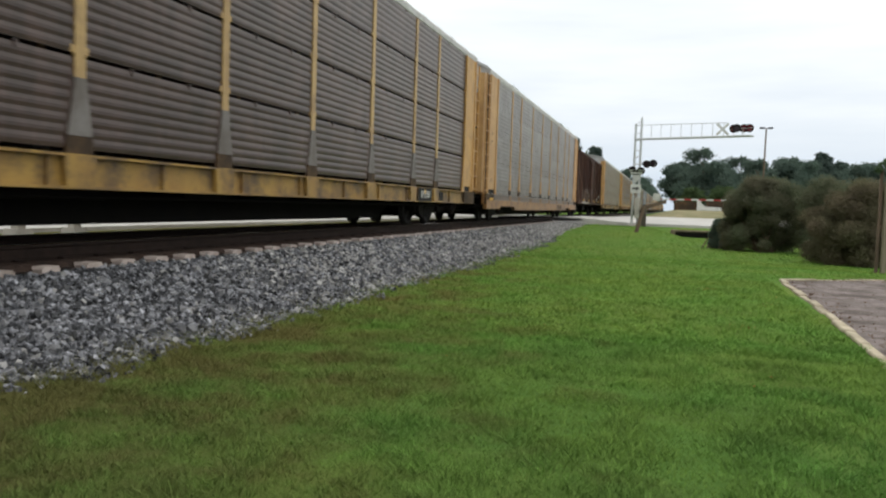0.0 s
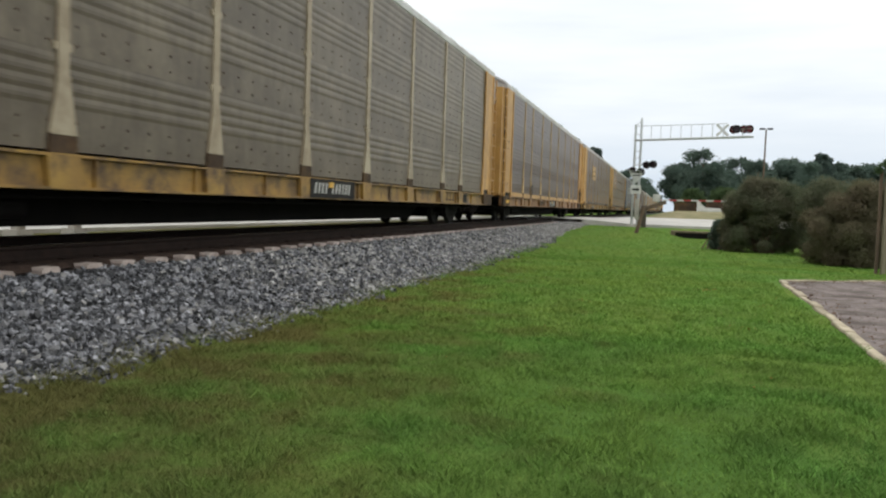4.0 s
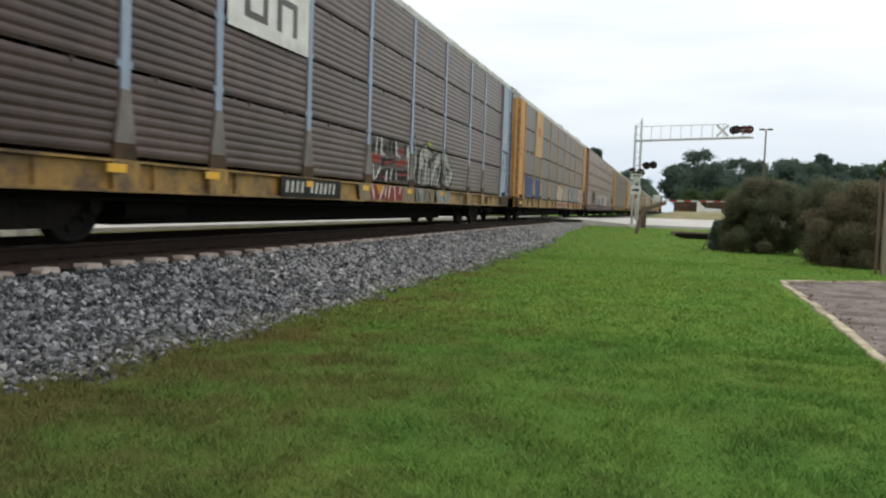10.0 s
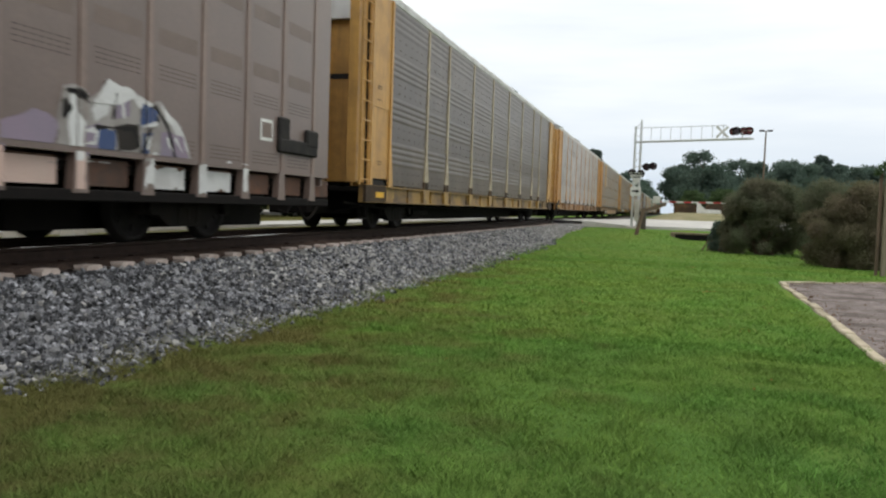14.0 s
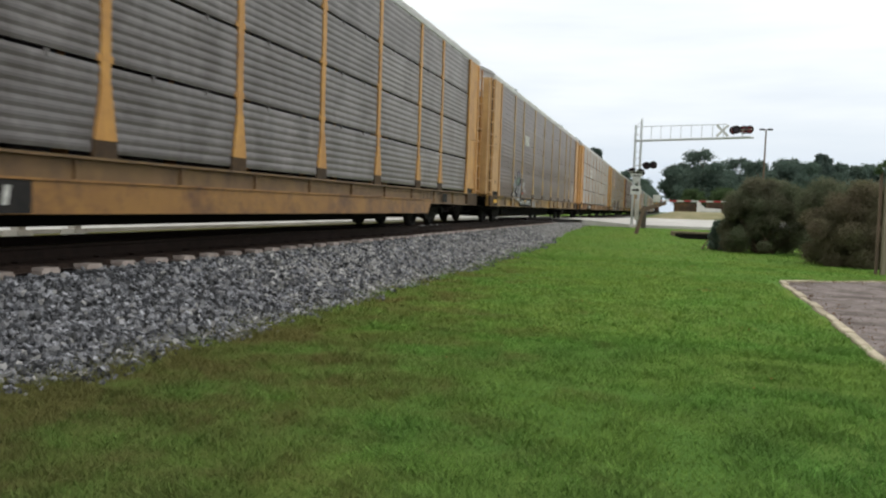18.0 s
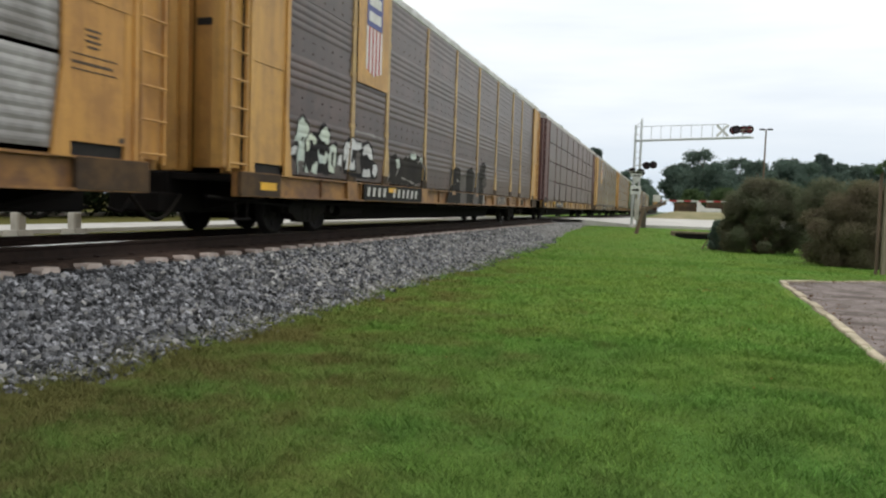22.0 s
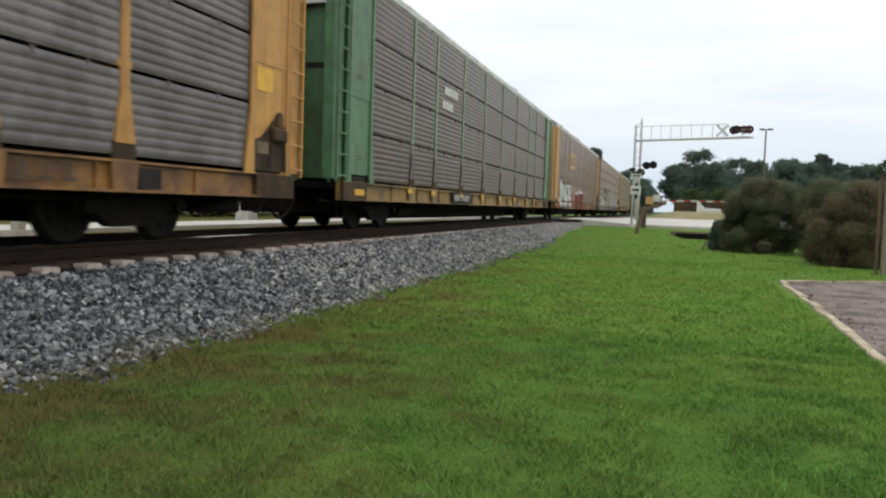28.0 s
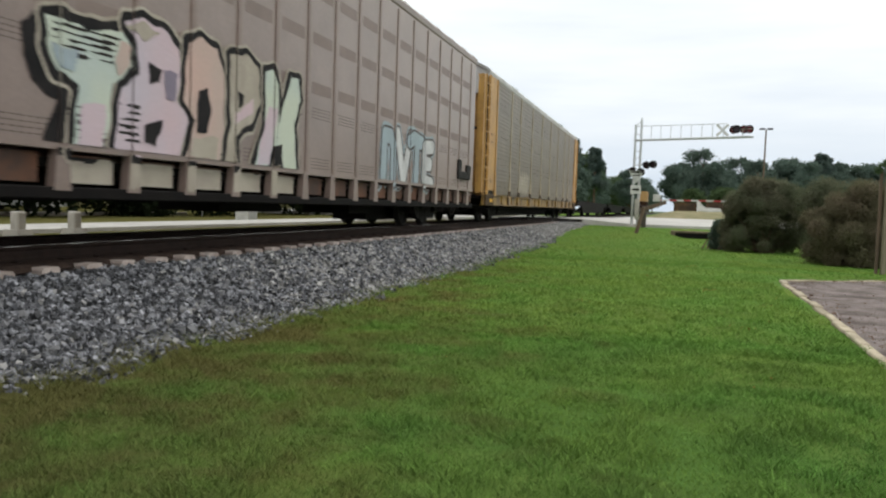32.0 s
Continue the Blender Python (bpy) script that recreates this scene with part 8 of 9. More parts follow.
MX, MY = -1.955, 47.7
mz = 0.55
signal = tagged(new("crossing_signal"), "silver cantilever crossing signal with red flashing lights over the road", "crossing signal")
for dx, dy in ((-0.16, 0), (0.16, 0.12)):
    part("mast_pole", Shape().tube((MX + dx, MY + dy, mz - 0.1), (MX + dx, MY + dy, 6.45 if dx < 0 else 6.75), 0.075, 12, 0.065), M["galv"], signal)
s = Shape()
for i in range(9):
    z = 2.4 + i * 0.5
    s.tube((MX - 0.16, MY, z), (MX + 0.16, MY + 0.12, z + (0.0 if i % 2 else 0.25)), 0.022, 6)
part("mast_bracing", s, M["galv"], signal)
part("finial", Shape().tube((MX + 0.16, MY + 0.12, 6.75), (MX + 0.16, MY + 0.12, 6.9), 0.06, 10, 0.01), M["galv"], signal)
part("base_plate", Shape().chamfer(MX - 0.45, MX + 0.45, MY - 0.3, MY + 0.4, mz - 0.3, mz + 0.06, 0.02), M["concrete"], signal, "concrete footing")
TIP = Vector((3.96, 44.45, 5.50))
ROOT = Vector((MX + 0.16, MY, 5.55))


def along(k, dz=0.0, off=0.0):
    d = (TIP - ROOT)
    side = Vector((d.y, -d.x, 0)).normalized() * off
    return ROOT + d * k + side + Vector((0, 0, dz))


for off in (-0.18, 0.18):
    part("arm_chord", Shape().tube(along(-0.05, 0, off), along(1, 0.0, off), 0.048, 10), M["galv"], signal, "lower tube of the arm")
part("hand_rail", Shape().tube(along(-0.05, 0.80, 0.18), along(0.8, 0.72, 0.18), 0.020, 8), M["galv"], signal, "thin hand rail of the arm")
for i in range(9):
    k = 0.02 + i * 0.094
    part("rail_upright", Shape().tube(along(k, 0, 0.18), along(k, 0.80 - 0.085 * k, 0.18), 0.016, 6), M["galv"], signal)
s = Shape()
for i in range(14):
    k = 0.03 + i * 0.07
    s.tube(along(k, 0, -0.18), along(k + 0.035, 0, 0.18), 0.018, 6)
part("walkway_rungs", s, M["galv"], signal, "cross rungs of the arm's walkway")
turn = -6
for k, lit in ((0.835, True), (0.875, False), (0.92, True), (0.965, True)):
    p0 = along(k, 0.42, -0.12 if lit else 0.1)
    flasher(signal, p0.x, p0.y, p0.z, lit, turn)
part("lamp_bracket", Shape().tube(along(0.82, 0.42, 0), along(1.0, 0.42, 0), 0.03, 8).tube(along(0.92, 0, 0), along(0.92, 0.42, 0), 0.03, 8), M["galv"], signal)
p0 = along(0.735, 0.42, -0.2)
buck = part("crossbuck", Shape().box(-0.42, 0.42, 0.0, 0.02, -0.065, 0.065), M["white"], signal, "white crossbuck boards", pose(p0.x, p0.y, p0.z, 0, 45, turn))
part("board", Shape().box(-0.42, 0.42, -0.012, -0.002, -0.065, 0.065), M["white"], buck, at=pose(0, 0, 0, 0, 90, 0))
# lower lamps, signs and gate on the mast
for dx, dz, lit in ((0.55, 0.0, False), (0.92, 0.05, False), (-0.25, -0.35, False), (0.25, -0.40, False)):
    flasher(signal, MX + dx, MY - 0.2, 4.10 + dz, lit, -14)
part("lamp_bracket", Shape().tube((MX - 0.1, MY - 0.1, 4.1), (MX + 1.0, MY - 0.1, 4.15), 0.03, 8), M["galv"], signal)
tri = Shape()
tri.add([(MX - 0.46, MY - 0.26, 3.78), (MX + 0.46, MY - 0.26, 3.78), (MX, MY - 0.26, 3.0), (MX - 0.46, MY - 0.24, 3.78), (MX + 0.46, MY - 0.24, 3.78), (MX, MY - 0.24, 3.0)],
        [(0, 1, 2), (5, 4, 3), (0, 3, 4, 1), (1, 4, 5, 2), (2, 5, 3, 0)])
yield_sign = part("triangle_sign", tri, M["white"], signal, "white triangular sign, point down")
for a, b in ((0.34, 3.70), (0.22, 3.52)):
    part("sign_bar", Shape().box(MX - a, MX + a, MY - 0.268, MY - 0.262, b - 0.05, b), M["plate"], yield_sign)
arrow = part("arrow_sign", Shape().box(MX - 0.30, MX + 0.30, MY - 0.26, MY - 0.24, 2.42, 2.92), M["white"], signal, "white sign with a black arrow")
ar = Shape()
ar.add([(MX - 0.2, MY - 0.266, 2.63), (MX + 0.04, MY - 0.266, 2.63), (MX + 0.04, MY - 0.266, 2.56), (MX + 0.2, MY - 0.266, 2.68), (MX + 0.04, MY - 0.266, 2.80), (MX + 0.04, MY - 0.266, 2.73), (MX - 0.2, MY - 0.266, 2.73)], [(0, 1, 2, 3, 4, 5, 6)])
part("arrow", ar, M["plate"], arrow, "black arrow")
part("signal_case", Shape().chamfer(MX - 0.02, MX + 0.24, MY - 0.35, MY - 0.05, 0.95, 2.15, 0.03), M["concrete"], signal, "pale metal case at the mast's foot")

gate = tagged(new("crossing_gate"), "lowered red and white striped crossing gate", "crossing gate")
part("drive_box", Shape().chamfer(MX + 0.38, MX + 0.66, MY - 0.45, MY - 0.1, 0.45, 1.75, 0.04), M["panel_mid"], gate, "grey gate drive box")
part("counterweight", Shape().prism_y([(MX + 0.35, 1.40), (MX + 1.75, 1.88), (MX + 1.75, 2.10), (MX + 0.35, 1.62)], MY - 0.5, MY - 0.42), M["wood"], gate, "rust-brown counterweight arm")
part("weight", Shape().chamfer(MX + 1.0, MX + 1.42, MY - 0.55, MY - 0.50, 2.02, 2.42, 0.02), M["stencil"], gate, "pale counterweight plate")
for i in range(16):
    x0 = MX + 1.1 + i * 0.40
    part("stripe", Shape().box(x0, x0 + 0.40, MY - 0.46, MY - 0.43, 2.06 + 0.004 * i, 2.145 + 0.004 * i), M["white" if i % 2 else "red"], gate)

post = tagged(new("leaning_post"), "short brown wooden post leaning in the grass", "post")
part("shaft", Shape().tube((-1.56, 39.4, ground_z(-1.56, 39.4) - 0.2), (-1.20, 39.45, 1.62), 0.10, 10, 0.085), M["wood"], post)
part("cap", Shape().tube((-1.20, 39.45, 1.62), (-1.195, 39.45, 1.65), 0.095, 10, 0.06), M["wood"], post)

# culvert under the road
culvert = tagged(new("culvert"), "concrete culvert headwall with a dark opening below the road", "culvert", kind="structure")
part("headwall", Shape().chamfer(0.1, 3.4, 45.95, 46.25, 0.30, 0.42, 0.03), M["old_concrete"], culvert)
for a, b in ((0.1, 0.35), (3.1, 3.4)):
    part("side_wall", Shape().chamfer(a, b, 45.95, 46.25, -0.7, 0.30, 0.02), M["old_concrete"], culvert)
part("opening", Shape().box(0.35, 3.1, 45.99, 46.15, -0.7, 0.30), M["black"], culvert, "dark pipe mouth")

# parapet, white post and dry bank beyond the road
wall = tagged(new("parapet"), "low dark parapet with a white end post beyond the road", "wall", kind="structure")
part("dark_wall", Shape().chamfer(0.35, 2.45, 77.7, 78.1, 0.9, 2.36, 0.03), M["grime"], wall)
part("dark_wall", Shape().chamfer(3.2, 14, 77.7, 78.1, 0.9, 2.42, 0.03), M["grime"], wall)
part("end_post", Shape().chamfer(2.40, 2.76, 77.5, 78.1, 0.9, 2.55, 0.03).prism_y([(2.76, 0.9), (4.6, 0.9), (4.6, 1.9), (3.2, 1.95), (2.76, 2.3)], 77.55, 77.69), M["white"], wall, "white concrete end post")
M["bank"] = mat("dry_roadside_grass", (0.30, 0.255, 0.16), (0.17, 0.17, 0.085), 0.7, 0.95, bump=0.6, fine=8, spec=0.05)
bxs, bys = axis([(-4.0, 14.0, 0.6)]), axis([(60.2, 77.4, 0.9)])
tagged(raw("bank", [(x, y, ground_z(x, y) + 0.03) for y in bys for x in bxs], [(j * len(bxs) + i, j * len(bxs) + i + 1, (j + 1) * len(bxs) + i + 1, (j + 1) * len(bxs) + i) for j in range(len(bys) - 1) for i in range(len(bxs) - 1)], M["bank"], True),
       "dry tan grass bank beyond the crossing road", "bank", kind="structure")

# lamp post beyond the bushes, fence post by the parking lot
lamp = tagged(new("street_lamp"), "tall thin street lamp with twin heads", "street lamp")
part("pole", Shape().tube((8.55, 82.7, 1.0), (8.6, 82.7, 9.75), 0.11, 10, 0.07), M["wood"], lamp)
for a in (-1, 1):
    part("lamp_head", Shape().chamfer(8.6 + a * 0.12, 8.6 + a * 0.62, 82.55, 82.85, 9.66, 9.82, 0.04), M["plate"], lamp, "dark lamp head")
fence = tagged(new("fence_post"), "weathered wooden post with a vine by the parking lot", "post")
part("shaft", Shape().chamfer(5.32, 5.44, 22.78, 22.92, -0.2, 2.85, 0.02), M["post_wood"], fence)
part("stay", Shape().chamfer(5.21, 5.28, 22.93, 23.01, -0.2, 2.7, 0.01), M["wood"], fence, "dark second post")
part("sign", Shape().chamfer(5.47, 5.71, 22.76, 22.78, 1.75, 2.0, 0.005), M["white"], fence, "small white sign")

# beside the far road: bollards, a cabinet
for x, y in ((-12.4, 12.8), (-12.4, 14.35)):
    b = tagged(new("bollard"), "short pale concrete bollard beside the road", "bollard", "bollards by the road")
    part("shaft", Shape().chamfer(x - 0.11, x + 0.11, y - 0.11, y + 0.11, 0.45, 1.04, 0.03), M["concrete"], b)
    part("foot", Shape().prism_y([(x - 0.24, 0.45), (x + 0.24, 0.45), (x + 0.15, 0.68), (x - 0.15, 0.68)], y - 0.2, y + 0.2), M["concrete"], b)
box = tagged(new("signal_cabinet"), "white metal trackside cabinet with a peaked lid", "cabinet")
part("body", Shape().chamfer(-18.1, -17.5, 30.6, 31.45, 0.45, 1.30, 0.02), M["white"], box)
part("lid", Shape().prism_y([(-18.2, 1.30), (-17.38, 1.30), (-17.55, 1.52), (-18.05, 1.52)], 30.5, 31.55), M["white"], box, "white peaked lid")
part("door", Shape().chamfer(-17.5, -17.485, 30.7, 31.35, 0.56, 1.22, 0.005), M["galv"], box, "grey cabinet door")


def parked_car(x, y, turn, label, high=1.45):
    """A small saloon: body, glass, bumpers, wheels."""
    car = tagged(new("parked_car"), label, "car")
    car.matrix_basis = pose(x, y, 0.5, rz=turn)
    part("body", Shape().prism_x([(-2.1, 0.28), (2.1, 0.28), (2.15, 0.70), (1.95, 0.88), (0.95, 0.95), (-1.6, 0.98), (-2.1, 0.90)], -0.84, 0.84), M["white"], car, "white painted body")
    part("cabin", Shape().prism_x([(-1.55, 0.96), (0.95, 0.94), (0.25, high - 0.04), (0.1, high), (-0.9, high), (-1.1, high - 0.04)], -0.72, 0.72), M["plate"], car, "dark windows")
    part("roof", Shape().chamfer(-0.70, 0.70, -0.95, 0.15, high - 0.01, high + 0.03, 0.015), M["white"], car)
    for a in (-1, 1):
        for b in (-0.95, -0.30, 0.55):
            part("pillar", Shape().tube((a * 0.73, b - 0.15, 0.95), (a * 0.71, b - 0.12 if b < 0 else b - 0.42, high), 0.04, 6), M["white"], car)
        for b in (-1.3, 1.3):
            part("wheel", Shape().tube((a * 0.68, b, 0.31), (a * 0.86, b, 0.31), 0.31, 18), M["plate"], car, "black tyre")


parked_car(-29.8, 39.5, 18, "white saloon car parked beyond the far road")
parked_car(-28.6, 29.3, 100, "white car parked side-on beyond the far road", 1.4)
tagged(part("kerb_beyond", Shape().chamfer(-23.9, -23.4, 20, 35, 0.42, 0.64, 0.02), M["concrete"]), "pale concrete kerb beyond the far road", "kerb", kind="structure")
notice = tagged(new("small_sign"), "small white sign on a thin post beyond the road", "sign")
part("pole", Shape().tube((-21.4, 33.2, 0.4), (-21.4, 33.2, 1.05), 0.03, 8), M["galv"], notice)
part("board", Shape().chamfer(-21.55, -21.25, 33.17, 33.19, 0.95, 1.15, 0.005), M["white"], notice)


# ---- plants ----
def leaf_mat(name, a, b, scale=1.0, island=0.25):
    m = mat(name, a, b, scale, 0.8, island=island, fine=20, spec=0.1)
    n, l = m.node_tree.nodes, m.node_tree.links
    glow, mix = n.new("ShaderNodeBsdfTranslucent"), n.new("ShaderNodeMixShader")
    l.new(n["Principled BSDF"].inputs["Base Color"].links[0].from_socket, glow.inputs["Color"])
    mix.inputs[0].default_value = 0.5
    l.new(n["Principled BSDF"].outputs[0], mix.inputs[1])
    l.new(glow.outputs[0], mix.inputs[2])
    l.new(mix.outputs[0], n["Material Output"].inputs["Surface"])
    return m


# Tree foliage is blued and paled in its colour, standing in for haze.
M["leaf_oak"] = leaf_mat("haze_tinted_green_leaves", (0.104, 0.150, 0.124), (0.130, 0.172, 0.138), 0.3, 0.12)
M["leaf_pine"] = leaf_mat("haze_tinted_needles", (0.094, 0.136, 0.120), (0.118, 0.154, 0.130), 0.3, 0.12)
M["leaf_bush"] = leaf_mat("brown_green_leaves", (0.150, 0.145, 0.085), (0.175, 0.140, 0.098), 0.8, 0.10)
M["leaf_bush_green"] = leaf_mat("olive_green_leaves", (0.140, 0.165, 0.098), (0.168, 0.148, 0.104), 0.8, 0.10)
# Hedge leaves nearly black: the shade under the trees is in their colour.
M["leaf_hedge"] = leaf_mat("shade_dark_hedge_leaves", (0.014, 0.022, 0.011), (0.024, 0.034, 0.016), 0.6)
M["leaf_light"] = leaf_mat("light_green_leaves", (0.080, 0.125, 0.055), (0.11, 0.15, 0.07), 0.5)


def leaves(rng, centres, radii, count, size, flat=0.8):
    """Small leaf faces scattered in the outer part of many clumps."""
    centres, radii = np.array(centres), np.array(radii)
    which = rng.choice(len(centres), count, p=radii ** 2 / (radii ** 2).sum())
    d = rng.normal(size=(count, 3))
    d /= np.linalg.norm(d, axis=1)[:, None]
    r = radii[which] * (0.35 + 0.65 * rng.random(count) ** 0.45) * (1 + 0.15 * rng.normal(size=count))
    c = centres[which] + d * r[:, None] * np.array([1, 1, flat])
    n = d + 0.8 * rng.normal(size=(count, 3)) + np.array([0, 0, 0.4])
    n /= np.linalg.norm(n, axis=1)[:, None]
    u = np.cross(n, rng.normal(size=(count, 3)))
    u /= np.linalg.norm(u, axis=1)[:, None]
    w = np.cross(n, u)
    s = size * rng.uniform(0.6, 1.4, count)[:, None]
    vs = np.stack([c - u * s, c - w * s * 0.55 + n * s * 0.15, c + u * s, c + w * s * 0.55 + n * s * 0.15], 1).reshape(-1, 3)
    return vs, np.arange(count * 4).reshape(-1, 4)


def bulk(name, vs, fs, material, parent, label=""):
    me = bpy.data.meshes.new(name)
    me.from_pydata(vs.tolist(), [], fs.tolist())
    me.materials.append(M["black"])
    return part(name, me, material, parent, label)


def tree(kind, seed, height, spread, count, leaf, size):
    rng = np.random.default_rng(seed)
    t = tagged(new("tree"), "leafy dark green broad-leaved tree in the tree line" if kind == "oak" else "tall dark pine with a ragged crown", "tree")
    lean = rng.normal(0, 0.02, 2)
    s = Shape()
    r0 = height * 0.022
    top = height * (0.72 if kind == "oak" else 0.95)
    s.tube((0, 0, -0.5), (lean[0] * top * 0.5, lean[1] * top * 0.5, top * 0.5), r0, 9, r0 * 0.72)
    s.tube((lean[0] * top * 0.5, lean[1] * top * 0.5, top * 0.5), (lean[0] * top, lean[1] * top, top), r0 * 0.72, 8, r0 * 0.22)
    cs, rs = [], []
    limbs = 20 if kind == "oak" else 18
    for i in range(limbs):
        k = rng.uniform(0.14 if kind == "oak" else 0.42, 1.0)
        a = rng.uniform(0, 2 * math.pi)
        if kind == "oak":
            out = spread * (0.35 + 0.65 * math.sin(math.pi * min(1, 0.15 + 0.8 * k))) * rng.uniform(0.5, 1)
            end = np.array([math.cos(a) * out, math.sin(a) * out, height * (0.12 + 0.80 * k)])
            base = np.array([0, 0, max(height * 0.12, end[2] - height * 0.2)])
            rad = spread * rng.uniform(0.26, 0.42)
        else:
            out = spread * (1.25 - k) * rng.uniform(0.5, 1)
            end = np.array([math.cos(a) * out, math.sin(a) * out, height * k])
            base = np.array([0, 0, end[2] - height * 0.04])
            rad = spread * rng.uniform(0.34, 0.52) * (1.25 - 0.6 * k)
        s.tube(base, end, r0 * 0.38, 6, r0 * 0.1)
        cs.append(end)
        rs.append(rad)
        cs.append(end * 0.7 + np.array([0, 0, end[2] * 0.3]) + rng.normal(0, spread * 0.15, 3))
        rs.append(rad * 0.7)
    if kind == "oak":
        cs.append(np.array([0, 0, height * 0.55]))
        rs.append(spread * 0.75)
    part("trunk", s, M["wood"], t, "brown trunk with limbs")
    vs, fs = leaves(rng, cs, rs, count, size)
    vs[:, 2] = np.maximum(vs[:, 2], 0.1)
    vs *= height / vs[:, 2].max()
    bulk("crown", vs, fs, M[leaf], t)
    return t


def plant(proto, x, y, scale, turn, first=[]):
    y = y * LONG
    z = ground_z(x, y) - 0.1
    m = pose(x, y, z, rz=turn) @ Matrix.Diagonal((scale, scale, scale, 1))
    if proto.name not in first:
        first.append(proto.name)
        proto.matrix_basis = m
        return proto
    c = copy_thing(proto, Matrix())
    c.matrix_basis = m
    return c


oak_a = tree("oak", 1, 12.0, 5.2, 11000, "leaf_oak", 0.28)
oak_b = tree("oak", 2, 11.0, 4.4, 10000, "leaf_oak", 0.27)
oak_c = tree("oak", 3, 12.0, 5.6, 10000, "leaf_light", 0.28)
pine_a = tree("pine", 4, 15.0, 3.4, 8000, "leaf_pine", 0.24)
pine_b = tree("pine", 5, 14.0, 3.0, 7000, "leaf_pine", 0.24)
rt = random.Random(11)
# tree line on the lawn's side, beyond the road
for x, y, k, p in ((1.6, 150, 0.95, oak_b), (5.5, 146, 1.06, oak_a), (3.4, 128, 0.36, oak_c), (8.6, 136, 0.42, oak_c), (10.5, 156, 0.86, oak_b), (15.2, 150, 0.92, oak_a),
                   (13.0, 120, 0.5, oak_c), (18.0, 170, 0.95, oak_a), (20.5, 152, 0.90, oak_b), (22.0, 140, 0.72, oak_a), (25.8, 150, 0.70, pine_a), (28.5, 160, 0.74, pine_b),
                   (30.8, 150, 0.8, oak_b), (34.5, 155, 0.84, oak_b), (37.0, 145, 0.72, oak_a), (41, 150, 0.8, oak_b), (46, 150, 0.85, oak_a), (52, 148, 0.9, oak_c),
                   (11.0, 175, 0.95, oak_b), (24.0, 175, 0.95, oak_a), (33, 178, 1.0, oak_b), (43, 175, 1.0, oak_a), (60, 150, 0.9, oak_a), (70, 145, 0.9, oak_b)):
    plant(p, x, y, k * (0.93 if x < 20 else 1.09), rt.uniform(0, 360))
for i in range(10):
    plant(rt.choice((oak_a, oak_b)), 6 + i * 8 + rt.uniform(-2, 2), 210 + rt.uniform(-15, 25), rt.uniform(0.85, 1.1), rt.uniform(0, 360))
for i in range(16):
    plant((oak_a, oak_b, oak_b)[i % 3], 3 + i * 3.9 + rt.uniform(-1.2, 1.2), 172 + rt.uniform(-6, 10), rt.uniform(0.82, 1.0), rt.uniform(0, 360))
for x, y, k, p in ((-22, 87, 1.16, pine_b), (-22.5, 150, 1.19, pine_a), (-21, 157, 1.22, pine_b), (-22, 233, 1.32, pine_a), (-16, 318, 1.5, oak_a), (-15, 352, 1.5, oak_b), (-14.5, 390, 1.5, oak_a),
                   (-13.5, 440, 1.5, oak_b), (-12.8, 500, 1.5, oak_a), (-12.5, 580, 1.5, oak_b)):
    plant(p, x, y, k, rt.uniform(0, 360))
# unseen trees added round the parking lot and behind the camera, to darken reflections
rt2 = random.Random(12)
for i in range(34):
    a = radians(62 - 6.4 * i)
    plant((oak_a, oak_b, oak_c)[i % 3], 8 + 150 * math.cos(a) + rt2.uniform(-4, 4), 20 + 170 * math.sin(a) + rt2.uniform(-5, 5), rt2.uniform(0.85, 1.15), rt2.uniform(0, 360))
under = tagged(new("undergrowth"), "dark undergrowth at the foot of the far trees", "undergrowth", kind="stuff")
rng = np.random.default_rng(30)
uc = [(1.0 + 1.35 * i + rng.normal(0, 0.6), 148 + rng.normal(0, 2.5), 1.5 + rng.uniform(0.4, 4.4)) for i in range(75)]
vs, fs = leaves(rng, uc, [rng.uniform(1.4, 2.6) for _ in uc], 30000, 0.26)
bulk("foliage", vs, fs, M["leaf_oak"], under)
# trees along the far side of the track
for i in range(40):
    y = 30 + 14 * i + (i / 30) ** 2 * 160 + rt.uniform(-4, 4)
    x = -27 + rt.uniform(-3, 2)
    k = min(1.5, 0.95 + 0.012 * (y - 30)) * rt.uniform(0.88, 1.05)
    plant((oak_a, oak_b, pine_a, oak_c, oak_b)[i % 5], x, y, k, rt.uniform(0, 360))
for i in range(12):
    plant((oak_b, oak_a)[i % 2], -38 + rt.uniform(-4, 3), -10 + 9 * i, rt.uniform(0.6, 0.85), rt.uniform(0, 360))


